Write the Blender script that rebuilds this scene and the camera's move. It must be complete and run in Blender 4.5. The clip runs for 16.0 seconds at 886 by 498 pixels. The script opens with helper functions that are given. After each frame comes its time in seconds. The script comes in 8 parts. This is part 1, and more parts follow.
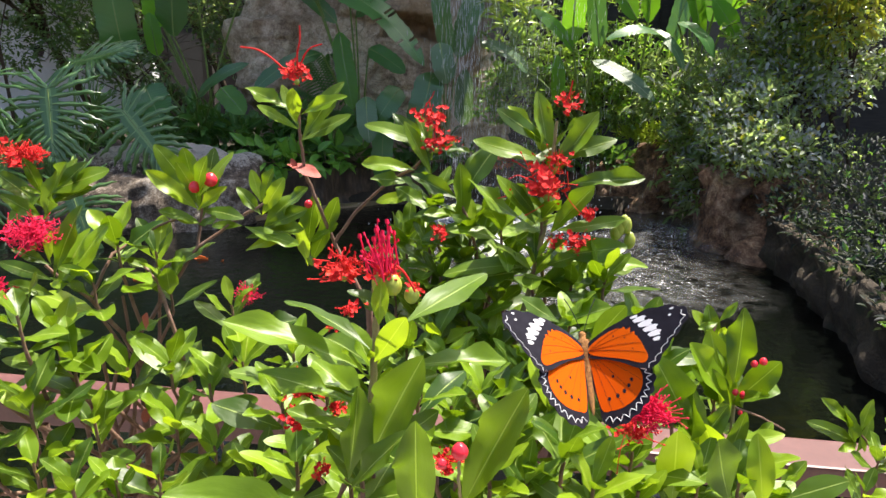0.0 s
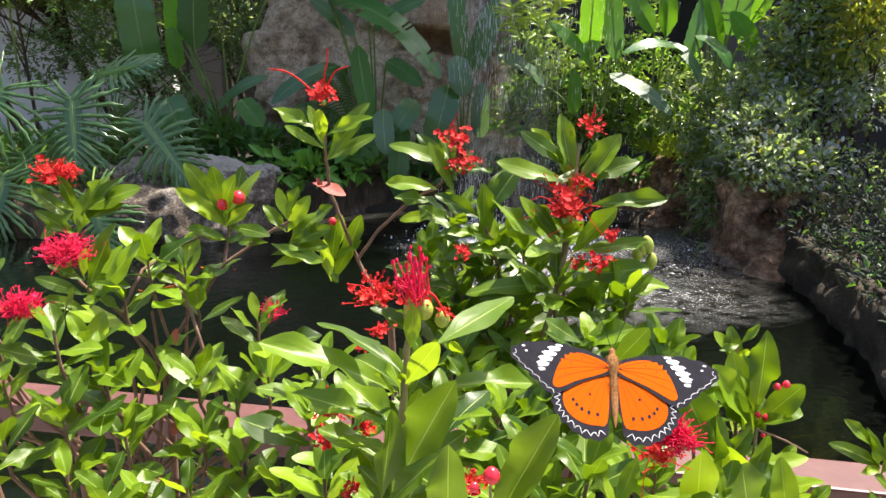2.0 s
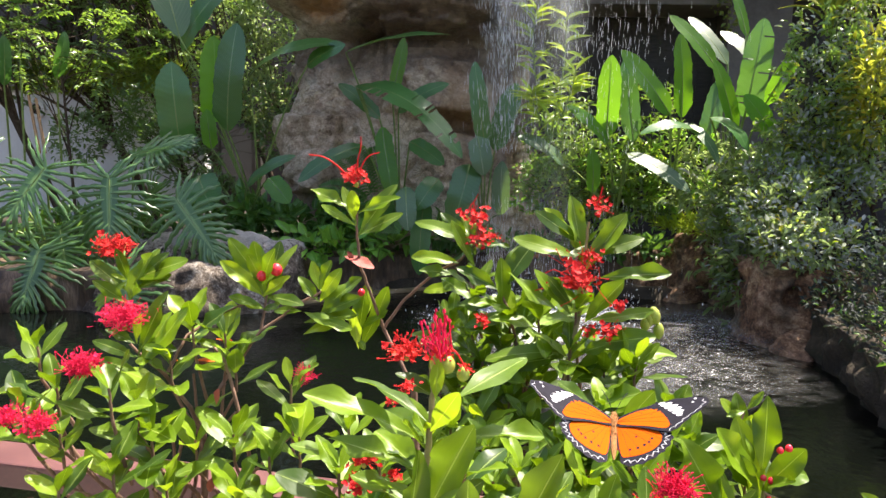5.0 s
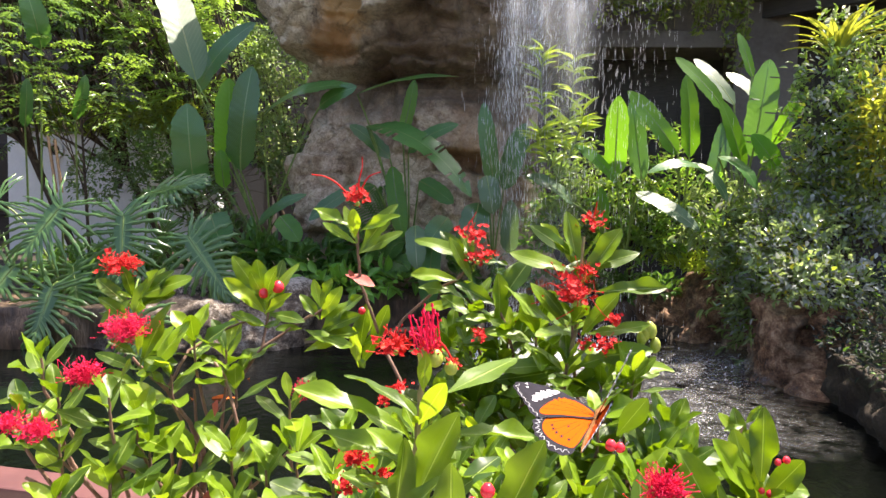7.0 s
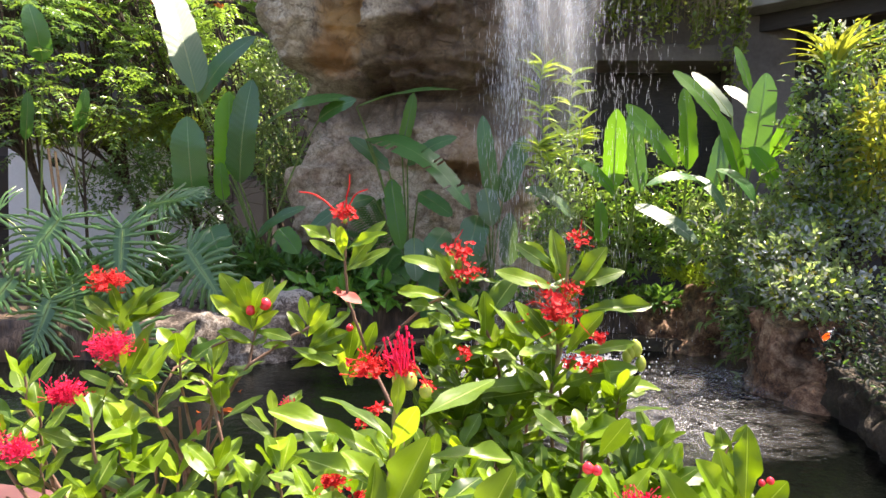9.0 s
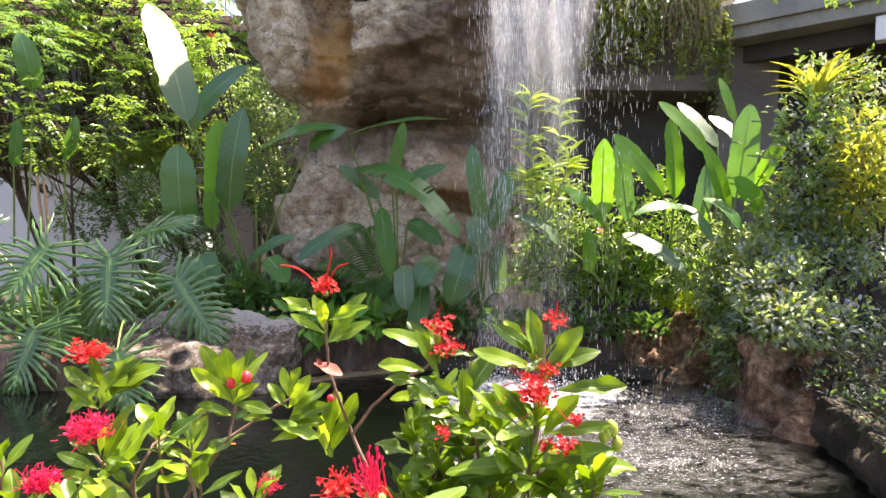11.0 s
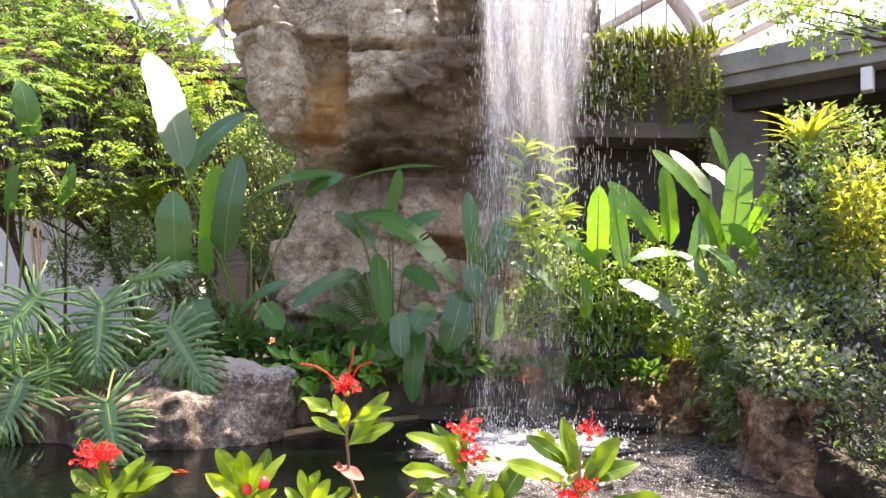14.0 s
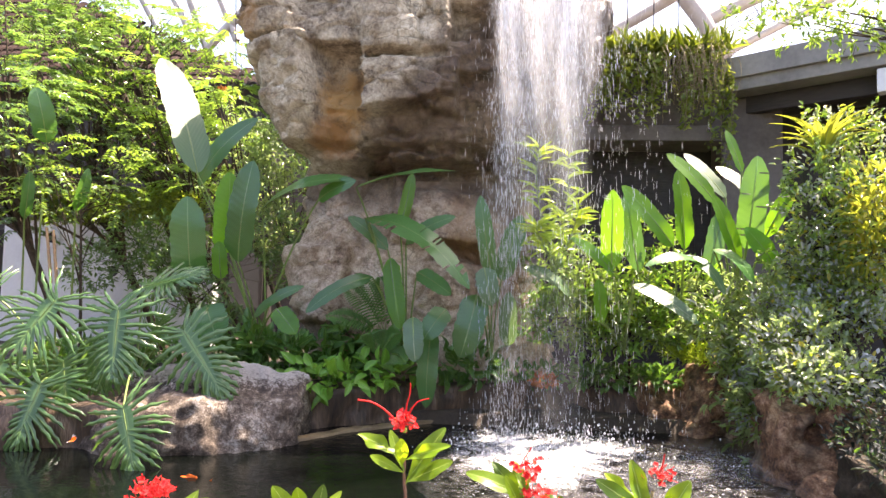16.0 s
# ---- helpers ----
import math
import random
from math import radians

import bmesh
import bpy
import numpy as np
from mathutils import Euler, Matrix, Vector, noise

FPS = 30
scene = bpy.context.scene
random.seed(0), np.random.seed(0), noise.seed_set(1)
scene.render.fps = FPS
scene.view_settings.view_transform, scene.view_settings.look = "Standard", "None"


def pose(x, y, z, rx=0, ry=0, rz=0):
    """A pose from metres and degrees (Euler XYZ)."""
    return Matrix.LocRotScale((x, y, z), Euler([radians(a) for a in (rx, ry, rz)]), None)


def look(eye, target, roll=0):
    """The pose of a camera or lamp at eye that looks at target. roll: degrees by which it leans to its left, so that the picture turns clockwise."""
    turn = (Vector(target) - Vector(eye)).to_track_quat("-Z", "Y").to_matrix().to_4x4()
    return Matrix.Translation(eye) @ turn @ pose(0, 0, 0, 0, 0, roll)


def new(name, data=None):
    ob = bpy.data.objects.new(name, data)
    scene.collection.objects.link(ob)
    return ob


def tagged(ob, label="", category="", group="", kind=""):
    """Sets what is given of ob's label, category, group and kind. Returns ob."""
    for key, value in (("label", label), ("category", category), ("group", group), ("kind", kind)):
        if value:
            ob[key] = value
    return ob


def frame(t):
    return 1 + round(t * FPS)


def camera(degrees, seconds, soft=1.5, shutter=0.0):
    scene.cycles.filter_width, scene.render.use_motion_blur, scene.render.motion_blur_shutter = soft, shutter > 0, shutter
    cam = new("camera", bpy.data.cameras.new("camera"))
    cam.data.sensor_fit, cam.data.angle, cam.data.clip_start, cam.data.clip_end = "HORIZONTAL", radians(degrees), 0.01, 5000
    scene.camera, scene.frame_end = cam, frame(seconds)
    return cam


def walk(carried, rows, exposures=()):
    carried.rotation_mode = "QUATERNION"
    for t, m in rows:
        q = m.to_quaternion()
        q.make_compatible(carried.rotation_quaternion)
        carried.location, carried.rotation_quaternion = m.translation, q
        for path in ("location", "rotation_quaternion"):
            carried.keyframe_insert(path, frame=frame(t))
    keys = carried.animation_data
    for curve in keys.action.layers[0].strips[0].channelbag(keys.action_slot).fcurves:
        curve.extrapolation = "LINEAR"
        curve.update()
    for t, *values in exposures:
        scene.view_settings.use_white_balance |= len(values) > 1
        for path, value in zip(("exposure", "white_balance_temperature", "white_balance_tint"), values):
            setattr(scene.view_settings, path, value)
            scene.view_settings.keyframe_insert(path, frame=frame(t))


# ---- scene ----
cam = camera(69.5, 16.0)
PATH = [
    (0, (0.016, -0.01, 1.501), (0.001, 1.919, 0.974), 1.4),
    (0.5, (0.011, -0.008, 1.503), (-0.019, 1.925, 0.989), 1.5),
    (1, (0.005, -0.01, 1.505), (-0.036, 1.925, 1.0), 1.5),
    (1.5, (0.008, -0.01, 1.505), (-0.047, 1.926, 1.005), 1.5),
    (2, (0.009, -0.016, 1.509), (-0.053, 1.921, 1.015), 1.5),
    (2.5, (0.009, -0.022, 1.517), (-0.063, 1.918, 1.036), 1.5),
    (3, (0.012, -0.034, 1.516), (-0.072, 1.912, 1.061), 1.5),
    (3.5, (0.019, -0.046, 1.515), (-0.077, 1.908, 1.1), 1.5),
    (4, (0.017, -0.055, 1.516), (-0.09, 1.909, 1.153), 1.5),
    (4.5, (0.009, -0.059, 1.516), (-0.112, 1.913, 1.205), 1.5),
    (7, (0.023, -0.073, 1.493), (-0.148, 1.915, 1.354), 1.5),
    (7.5, (0.022, -0.073, 1.49), (-0.151, 1.915, 1.362), 1.5),
    (8, (0.019, -0.072, 1.487), (-0.153, 1.917, 1.369), 1.5),
    (8.5, (0.027, -0.071, 1.491), (-0.147, 1.918, 1.38), 1.5),
    (11, (0.046, -0.078, 1.55), (-0.099, 1.917, 1.523), 1.5),
    (11.5, (0.042, -0.073, 1.565), (-0.095, 1.923, 1.565), 1.5),
    (12, (0.034, -0.064, 1.574), (-0.097, 1.931, 1.599), 1.4),
    (12.5, (0.028, -0.063, 1.585), (-0.101, 1.932, 1.635), 1.4),
    (13, (0.025, -0.062, 1.593), (-0.105, 1.932, 1.666), 1.5),
    (13.5, (0.022, -0.063, 1.598), (-0.108, 1.931, 1.69), 1.4),
    (14, (0.011, -0.066, 1.606), (-0.116, 1.928, 1.709), 1.5),
    (14.5, (0.001, -0.081, 1.619), (-0.126, 1.912, 1.726), 1.4),
    (15, (-0.013, -0.076, 1.628), (-0.142, 1.917, 1.736), 1.4),
    (15.5, (-0.027, -0.068, 1.634), (-0.163, 1.924, 1.743), 1.4),
    (16, (-0.039, -0.061, 1.637), (-0.194, 1.93, 1.745), 1.4),
]
EXPOSURE = [(0.0, 1.42, 6750, 10), (2.5, 1.52, 6800, 10), (7.0, 1.80, 7000, 16), (8.5, 1.90, 7050, 17), (11.0, 2.22, 7250, 19), (13.0, 2.35, 7450, 21), (16.0, 2.48, 7450, 22)]
walk(cam, [(t, look(eye, target, roll)) for t, eye, target, roll in PATH], EXPOSURE)


# ---- world, sun ----
SUN = Vector((0.31, 0.27, 0.912)).normalized()
world = bpy.data.worlds.new("sky")
scene.world = world
world.use_nodes = True
_wn = world.node_tree.nodes
_sky = _wn.new("ShaderNodeTexSky")
_sky.sky_type, _sky.sun_disc = "NISHITA", False
_sky.sun_elevation = math.asin(SUN.z)
_sky.sun_rotation = math.atan2(SUN.x, SUN.y)
_sky.air_density, _sky.dust_density = 1.0, 2.5
world.node_tree.links.new(_sky.outputs[0], _wn["Background"].inputs[0])
_wn["Background"].inputs[1].default_value = 0.125
sun_lamp = new("sun", bpy.data.lights.new("sun", "SUN"))
sun_lamp.data.energy, sun_lamp.data.angle, sun_lamp.data.color = 4.4, radians(0.6), (1.0, 0.95, 0.86)
sun_lamp.matrix_world = look(SUN * 30, (0, 0, 0))


# ---- materials ----
def ramp(nt, stops, src):
    r = nt.nodes.new("ShaderNodeValToRGB")
    e = r.color_ramp.elements
    while len(e) < len(stops):
        e.new(0.5)
    for el, (p, c) in zip(e, stops):
        el.position, el.color = p, (*c, 1) if len(c) == 3 else c
    nt.links.new(src, r.inputs[0])
    return r.outputs[0]


def noise_tex(nt, scale, detail=4.0, coord="Object", rough=0.55, stretch=None):
    tc = nt.nodes.new("ShaderNodeTexCoord")
    n = nt.nodes.new("ShaderNodeTexNoise")
    n.inputs["Scale"].default_value, n.inputs["Detail"].default_value = scale, detail
    n.inputs["Roughness"].default_value = rough
    src = tc.outputs[coord]
    if stretch:
        mp = nt.nodes.new("ShaderNodeMapping")
        mp.inputs["Scale"].default_value = stretch
        nt.links.new(src, mp.inputs[0])
        src = mp.outputs[0]
    nt.links.new(src, n.inputs["Vector"])
    return n.outputs["Fac"]


def mixc(nt, a, b, fac, mode="MIX"):
    m = nt.nodes.new("ShaderNodeMix")
    m.data_type, m.blend_type = "RGBA", mode
    for sock, v in ((m.inputs[0], fac), (m.inputs[6], a), (m.inputs[7], b)):
        if hasattr(v, "links"):
            nt.links.new(v, sock)
        elif isinstance(v, (int, float)):
            sock.default_value = v
        else:
            sock.default_value = (*v, 1)
    return m.outputs[2]


def math_node(nt, op, a, b=0.0, clamp=False):
    m = nt.nodes.new("ShaderNodeMath")
    m.operation, m.use_clamp = op, clamp
    for sock, v in ((m.inputs[0], a), (m.inputs[1], b)):
        if hasattr(v, "links"):
            nt.links.new(v, sock)
        else:
            sock.default_value = v
    return m.outputs[0]


def bump(nt, height, strength, dist=0.01):
    b = nt.nodes.new("ShaderNodeBump")
    b.inputs["Strength"].default_value, b.inputs["Distance"].default_value = strength, dist
    nt.links.new(height, b.inputs["Height"])
    return b.outputs[0]


def mat(name):
    m = bpy.data.materials.new(name)
    m.use_nodes = True
    return m, m.node_tree, m.node_tree.nodes["Principled BSDF"]


def plain(name, stops, scale, rough=0.7, metal=0.0, bump_s=0.3, bump_d=0.01, fine=None, stretch=None, rough_var=0.15, spec=0.5):
    """Colour from noise at two scales, with matching relief."""
    m, nt, p = mat(name)
    n1 = noise_tex(nt, scale, 5.0, stretch=stretch)
    n2 = noise_tex(nt, fine or scale * 9, 3.0, stretch=stretch)
    both = math_node(nt, "ADD", math_node(nt, "MULTIPLY", n1, 0.68), math_node(nt, "MULTIPLY", n2, 0.32))
    nt.links.new(ramp(nt, stops, both), p.inputs["Base Color"])
    nt.links.new(math_node(nt, "ADD", math_node(nt, "MULTIPLY", n2, rough_var), rough - rough_var / 2), p.inputs["Roughness"])
    p.inputs["Metallic"].default_value = metal
    p.inputs["Specular IOR Level"].default_value = spec
    nt.links.new(bump(nt, both, bump_s, bump_d), p.inputs["Normal"])
    return m


def leaf_mat(name, young, old, glow, rough=0.4, trans=0.35, rib=(0.35, 0.5, 0.12), rib_w=0.035, veins=0.0, island=False, vein_n=26.0, spec=0.5, spots=None):
    """A leaf: colour varied from leaf to leaf, a paler midrib, light passing through."""
    m, nt, p = mat(name)
    if island:
        g = nt.nodes.new("ShaderNodeNewGeometry")
        rnd = g.outputs["Random Per Island"]
    else:
        g = nt.nodes.new("ShaderNodeObjectInfo")
        rnd = g.outputs["Random"]
    base = mixc(nt, old, young, rnd)
    mott = noise_tex(nt, 14.0 if island else 6.0, 3.0, "UV" if not island else "Object")
    base = mixc(nt, base, tuple(c * 0.55 for c in old), math_node(nt, "MULTIPLY", math_node(nt, "SUBTRACT", mott, 0.42, True), 1.6 if island else 0.7, True))
    uv = nt.nodes.new("ShaderNodeUVMap")
    sep = nt.nodes.new("ShaderNodeSeparateXYZ")
    nt.links.new(uv.outputs[0], sep.inputs[0])
    off = math_node(nt, "ABSOLUTE", math_node(nt, "SUBTRACT", sep.outputs[1], 0.5))
    if rib_w:
        line = math_node(nt, "LESS_THAN", off, rib_w)
        base = mixc(nt, base, rib, math_node(nt, "MULTIPLY", line, 0.75))
    relief = mott
    if veins:
        ph = math_node(nt, "ADD", math_node(nt, "MULTIPLY", sep.outputs[0], vein_n), math_node(nt, "MULTIPLY", off, -vein_n * 0.35))
        w = math_node(nt, "SINE", math_node(nt, "MULTIPLY", ph, 6.2832))
        vein = math_node(nt, "POWER", math_node(nt, "ADD", math_node(nt, "MULTIPLY", w, 0.5), 0.5), 6.0)
        base = mixc(nt, base, rib, math_node(nt, "MULTIPLY", vein, veins))
        relief = math_node(nt, "ADD", math_node(nt, "MULTIPLY", w, 0.25), mott)
    if spots:
        sp = noise_tex(nt, spots[1], 2.0, "UV" if not island else "Object")
        base = mixc(nt, base, spots[0], math_node(nt, "MULTIPLY", math_node(nt, "SUBTRACT", sp, 0.6, True), 9.0, True))
    nt.links.new(base, p.inputs["Base Color"])
    p.inputs["Roughness"].default_value = rough
    p.inputs["Specular IOR Level"].default_value = spec
    nt.links.new(bump(nt, relief, 0.25 if island else 0.14, 0.002), p.inputs["Normal"])
    t = nt.nodes.new("ShaderNodeBsdfTranslucent")
    gl = mixc(nt, glow, tuple(c * 0.6 for c in glow), rnd)
    nt.links.new(gl, t.inputs["Color"])
    ms = nt.nodes.new("ShaderNodeMixShader")
    ms.inputs[0].default_value = trans
    nt.links.new(p.outputs[0], ms.inputs[1])
    nt.links.new(t.outputs[0], ms.inputs[2])
    nt.links.new(ms.outputs[0], nt.nodes["Material Output"].inputs["Surface"])
    return m


M_LEAF = leaf_mat("shrub_leaf", (0.155, 0.255, 0.010), (0.018, 0.050, 0.004), (0.32, 0.52, 0.010), rough=0.40, trans=0.24, spec=0.36, rib=(0.40, 0.50, 0.13), rib_w=0.018)
M_LEAF_YOUNG = leaf_mat("shrub_leaf_young", (0.26, 0.38, 0.016), (0.13, 0.24, 0.012), (0.54, 0.74, 0.02), rough=0.38, trans=0.38, spec=0.38, rib=(0.46, 0.56, 0.13), rib_w=0.018)
# darker copy of the shrub leaf, the inner shade put into its green
M_LEAF_JOIN = leaf_mat("shrub_leaf_inner_shade", (0.06, 0.12, 0.010), (0.012, 0.035, 0.005), (0.22, 0.40, 0.02), rough=0.4, trans=0.2, spec=0.32, rib=(0.36, 0.46, 0.13), rib_w=0.018, island=True)
M_BARK = plain("shrub_bark", [(0.3, (0.09, 0.045, 0.03)), (0.55, (0.20, 0.11, 0.075)), (0.75, (0.34, 0.23, 0.17))], 60, 0.8, bump_d=0.002)
M_TRUNK = plain("dark_trunk_bark", [(0.3, (0.030, 0.020, 0.013)), (0.55, (0.075, 0.055, 0.038)), (0.75, (0.15, 0.115, 0.085))], 30, 0.9, bump_d=0.004, spec=0.2)
# darker twin of M_CONC; the terrace's shade is put into its colour
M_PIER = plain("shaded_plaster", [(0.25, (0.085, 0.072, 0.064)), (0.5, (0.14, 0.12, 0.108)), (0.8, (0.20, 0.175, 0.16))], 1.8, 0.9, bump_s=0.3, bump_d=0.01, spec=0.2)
M_TWIG = plain("green_twig", [(0.3, (0.16, 0.13, 0.05)), (0.7, (0.30, 0.24, 0.10))], 90, 0.6, bump_d=0.001)
M_RED = plain("red_stamen", [(0.3, (0.44, 0.006, 0.016)), (0.7, (0.70, 0.035, 0.022))], 120, 0.65, bump_d=0.0005, spec=0.2)
M_CRIMSON = plain("crimson_petal", [(0.3, (0.42, 0.006, 0.015)), (0.55, (0.66, 0.025, 0.022)), (0.75, (0.80, 0.13, 0.02))], 160, 0.7, bump_d=0.001, spec=0.2)
M_PINK = plain("pink_stamen", [(0.3, (0.56, 0.006, 0.045)), (0.7, (0.76, 0.018, 0.085))], 120, 0.65, bump_d=0.0005, spec=0.2)
M_BERRY = plain("red_berry", [(0.3, (0.62, 0.012, 0.03)), (0.7, (0.80, 0.04, 0.06))], 150, 0.22, bump_s=0.1, bump_d=0.0005)
M_CALYX = plain("green_calyx", [(0.3, (0.20, 0.30, 0.035)), (0.7, (0.42, 0.42, 0.06))], 120, 0.4, bump_d=0.0008)
M_DRYLEAF = plain("dry_red_leaf", [(0.3, (0.28, 0.04, 0.03)), (0.7, (0.45, 0.10, 0.06))], 80, 0.6, bump_d=0.001)
M_FRESH = leaf_mat("fresh_broad_leaf", (0.20, 0.42, 0.06), (0.09, 0.26, 0.04), (0.40, 0.75, 0.06), rough=0.36, trans=0.36, rib_w=0.03, island=True)
M_RAIL = plain("painted_rail", [(0.3, (0.085, 0.030, 0.027)), (0.6, (0.135, 0.054, 0.046)), (0.85, (0.22, 0.115, 0.10))], 14, 0.45, bump_s=0.15, bump_d=0.002)
M_SOIL = plain("dark_soil", [(0.3, (0.022, 0.016, 0.011)), (0.6, (0.05, 0.037, 0.025)), (0.8, (0.10, 0.075, 0.05))], 4, 0.95, bump_s=0.8, bump_d=0.05)
M_PAVE = plain("deck_paving", [(0.3, (0.20, 0.18, 0.16)), (0.7, (0.32, 0.29, 0.26))], 3, 0.85)
M_CONC = plain("grey_concrete", [(0.25, (0.14, 0.13, 0.12)), (0.5, (0.24, 0.23, 0.21)), (0.8, (0.34, 0.32, 0.30))], 1.6, 0.85, bump_s=0.3, bump_d=0.02)
M_WHITE = plain("white_render", [(0.25, (0.62, 0.62, 0.63)), (0.6, (0.76, 0.76, 0.77)), (0.85, (0.82, 0.82, 0.82))], 2.0, 0.8, bump_s=0.15)
M_DARK = plain("dark_timber", [(0.3, (0.018, 0.015, 0.013)), (0.7, (0.05, 0.04, 0.035))], 5, 0.7, stretch=(1, 8, 8))
M_BEAM = plain("grey_white_steel", [(0.3, (0.36, 0.31, 0.28)), (0.7, (0.52, 0.47, 0.43))], 2.0, 0.5, bump_s=0.05)
M_TILE = plain("clay_roof_tile", [(0.25, (0.010, 0.006, 0.005)), (0.55, (0.030, 0.018, 0.014)), (0.8, (0.09, 0.06, 0.05))], 5, 0.9, bump_d=0.01, spec=0.1)
M_WOOD = plain("bench_wood", [(0.3, (0.30, 0.17, 0.08)), (0.7, (0.48, 0.30, 0.16))], 6, 0.6, stretch=(1, 10, 10))
M_GLASS, _nt, _p = mat("dark_window_glass")
_p.inputs["Base Color"].default_value, _p.inputs["Roughness"].default_value = (0.015, 0.017, 0.02, 1), 0.08


def stone_mat(name, stops, wet=0.0, scale=1.0, ochre=None, moss_or_pits=None, stain=None, patches=(), wet_shade=None, lit_top=None):
    """Weathered stone: blotches, strata, cracks, ochre stains."""
    m, nt, p = mat(name)
    n1 = noise_tex(nt, 0.9 * scale, 6.0, rough=0.65)
    n2 = noise_tex(nt, 7.0 * scale, 6.0, rough=0.7)
    n3 = noise_tex(nt, 26.0 * scale, 5.0, rough=0.75)
    mixn = math_node(nt, "ADD", math_node(nt, "MULTIPLY", n1, 0.38), math_node(nt, "ADD", math_node(nt, "MULTIPLY", n2, 0.34), math_node(nt, "MULTIPLY", n3, 0.28)))
    col = ramp(nt, stops, mixn)
    blot = noise_tex(nt, 2.3 * scale, 3.0, rough=0.5, stretch=(1.0, 1.0, 0.6))
    col = mixc(nt, col, mixc(nt, col, (0.50, 0.42, 0.33), 1.0, "MULTIPLY"), math_node(nt, "MULTIPLY", math_node(nt, "SUBTRACT", blot, 0.50, True), 5.0, True))
    tc = nt.nodes.new("ShaderNodeTexCoord")
    vor = nt.nodes.new("ShaderNodeTexVoronoi")
    vor.feature = "DISTANCE_TO_EDGE"
    vor.inputs["Scale"].default_value = 1.3 * scale
    mp = nt.nodes.new("ShaderNodeMapping")
    mp.inputs["Scale"].default_value = (1.0, 1.0, 1.7)
    wob = nt.nodes.new("ShaderNodeTexNoise")
    wob.inputs["Scale"].default_value, wob.inputs["Detail"].default_value = 3.0 * scale, 4.0
    nt.links.new(tc.outputs["Object"], wob.inputs["Vector"])
    add = nt.nodes.new("ShaderNodeVectorMath")
    add.operation = "MULTIPLY_ADD"
    add.inputs[1].default_value = (0.5 / scale,) * 3
    nt.links.new(wob.outputs["Color"], add.inputs[0])
    nt.links.new(tc.outputs["Object"], add.inputs[2])
    nt.links.new(add.outputs[0], mp.inputs[0])
    nt.links.new(mp.outputs[0], vor.inputs["Vector"])
    crack = math_node(nt, "SUBTRACT", 1.0, math_node(nt, "MULTIPLY", vor.outputs["Distance"], 45.0, True), True)
    crack = math_node(nt, "MULTIPLY", crack, math_node(nt, "MULTIPLY", math_node(nt, "SUBTRACT", n2, 0.40, True), 5.0, True))
    col = mixc(nt, col, tuple(c * 0.35 for c in stops[0][1]), math_node(nt, "MULTIPLY", crack, 0.45))
    if ochre:
        on = noise_tex(nt, 1.3 * scale, 3.0, stretch=(1, 1, 0.7))
        col = mixc(nt, col, ochre, math_node(nt, "MULTIPLY", math_node(nt, "SUBTRACT", on, 0.575, True), 6.0, True))
    if stain:
        sn = noise_tex(nt, 0.75 * scale, 5.0, stretch=(1.3, 1.3, 0.7), rough=0.6)
        col = mixc(nt, col, stain, math_node(nt, "MULTIPLY", math_node(nt, "SUBTRACT", sn, 0.50, True), 5.0, True))
    if moss_or_pits:
        mn = noise_tex(nt, 3.1 * scale, 5.0)
        col = mixc(nt, col, moss_or_pits, math_node(nt, "MULTIPLY", math_node(nt, "SUBTRACT", mn, 0.55, True), 5.0, True))
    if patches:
        # iron stains and painted shade, each round a place of its own
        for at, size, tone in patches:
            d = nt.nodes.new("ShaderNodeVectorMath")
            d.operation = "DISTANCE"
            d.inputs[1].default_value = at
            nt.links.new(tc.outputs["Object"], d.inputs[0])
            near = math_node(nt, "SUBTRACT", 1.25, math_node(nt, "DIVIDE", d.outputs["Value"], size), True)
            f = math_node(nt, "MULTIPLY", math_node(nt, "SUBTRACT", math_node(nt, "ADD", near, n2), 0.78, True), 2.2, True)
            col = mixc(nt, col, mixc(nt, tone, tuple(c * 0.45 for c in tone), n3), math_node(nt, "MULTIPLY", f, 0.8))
    if lit_top:
        # pale upper part: the sunlit top is put into the colour
        zs = nt.nodes.new("ShaderNodeSeparateXYZ")
        nt.links.new(tc.outputs["Object"], zs.inputs[0])
        hi = math_node(nt, "MULTIPLY", math_node(nt, "SUBTRACT", zs.outputs[2], lit_top[0]), 2.5)
        f = math_node(nt, "MULTIPLY", math_node(nt, "SUBTRACT", math_node(nt, "ADD", hi, math_node(nt, "ADD", n2, n3)), 1.12, True), 4.0, True)
        col = mixc(nt, col, lit_top[1], math_node(nt, "MULTIPLY", f, 0.85))
    gloss = None
    if wet_shade:
        # wet stone by the fall, and painted shade on the head's lower right
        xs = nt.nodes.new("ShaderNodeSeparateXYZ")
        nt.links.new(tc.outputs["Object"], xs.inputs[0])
        f = math_node(nt, "DIVIDE", math_node(nt, "SUBTRACT", math_node(nt, "ADD", math_node(nt, "SUBTRACT", xs.outputs[0], math_node(nt, "MULTIPLY", xs.outputs[2], wet_shade[2])), math_node(nt, "MULTIPLY", n1, 1.0)), wet_shade[0] + 0.5), wet_shade[1], True)
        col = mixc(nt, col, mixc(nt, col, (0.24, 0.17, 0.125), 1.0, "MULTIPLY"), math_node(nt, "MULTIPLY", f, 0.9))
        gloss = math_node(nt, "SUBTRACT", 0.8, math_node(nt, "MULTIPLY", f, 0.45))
    fissure = nt.nodes.new("ShaderNodeTexVoronoi")
    fissure.feature = "DISTANCE_TO_EDGE"
    fissure.inputs["Scale"].default_value = 5.5 * scale
    nt.links.new(mp.outputs[0], fissure.inputs["Vector"])
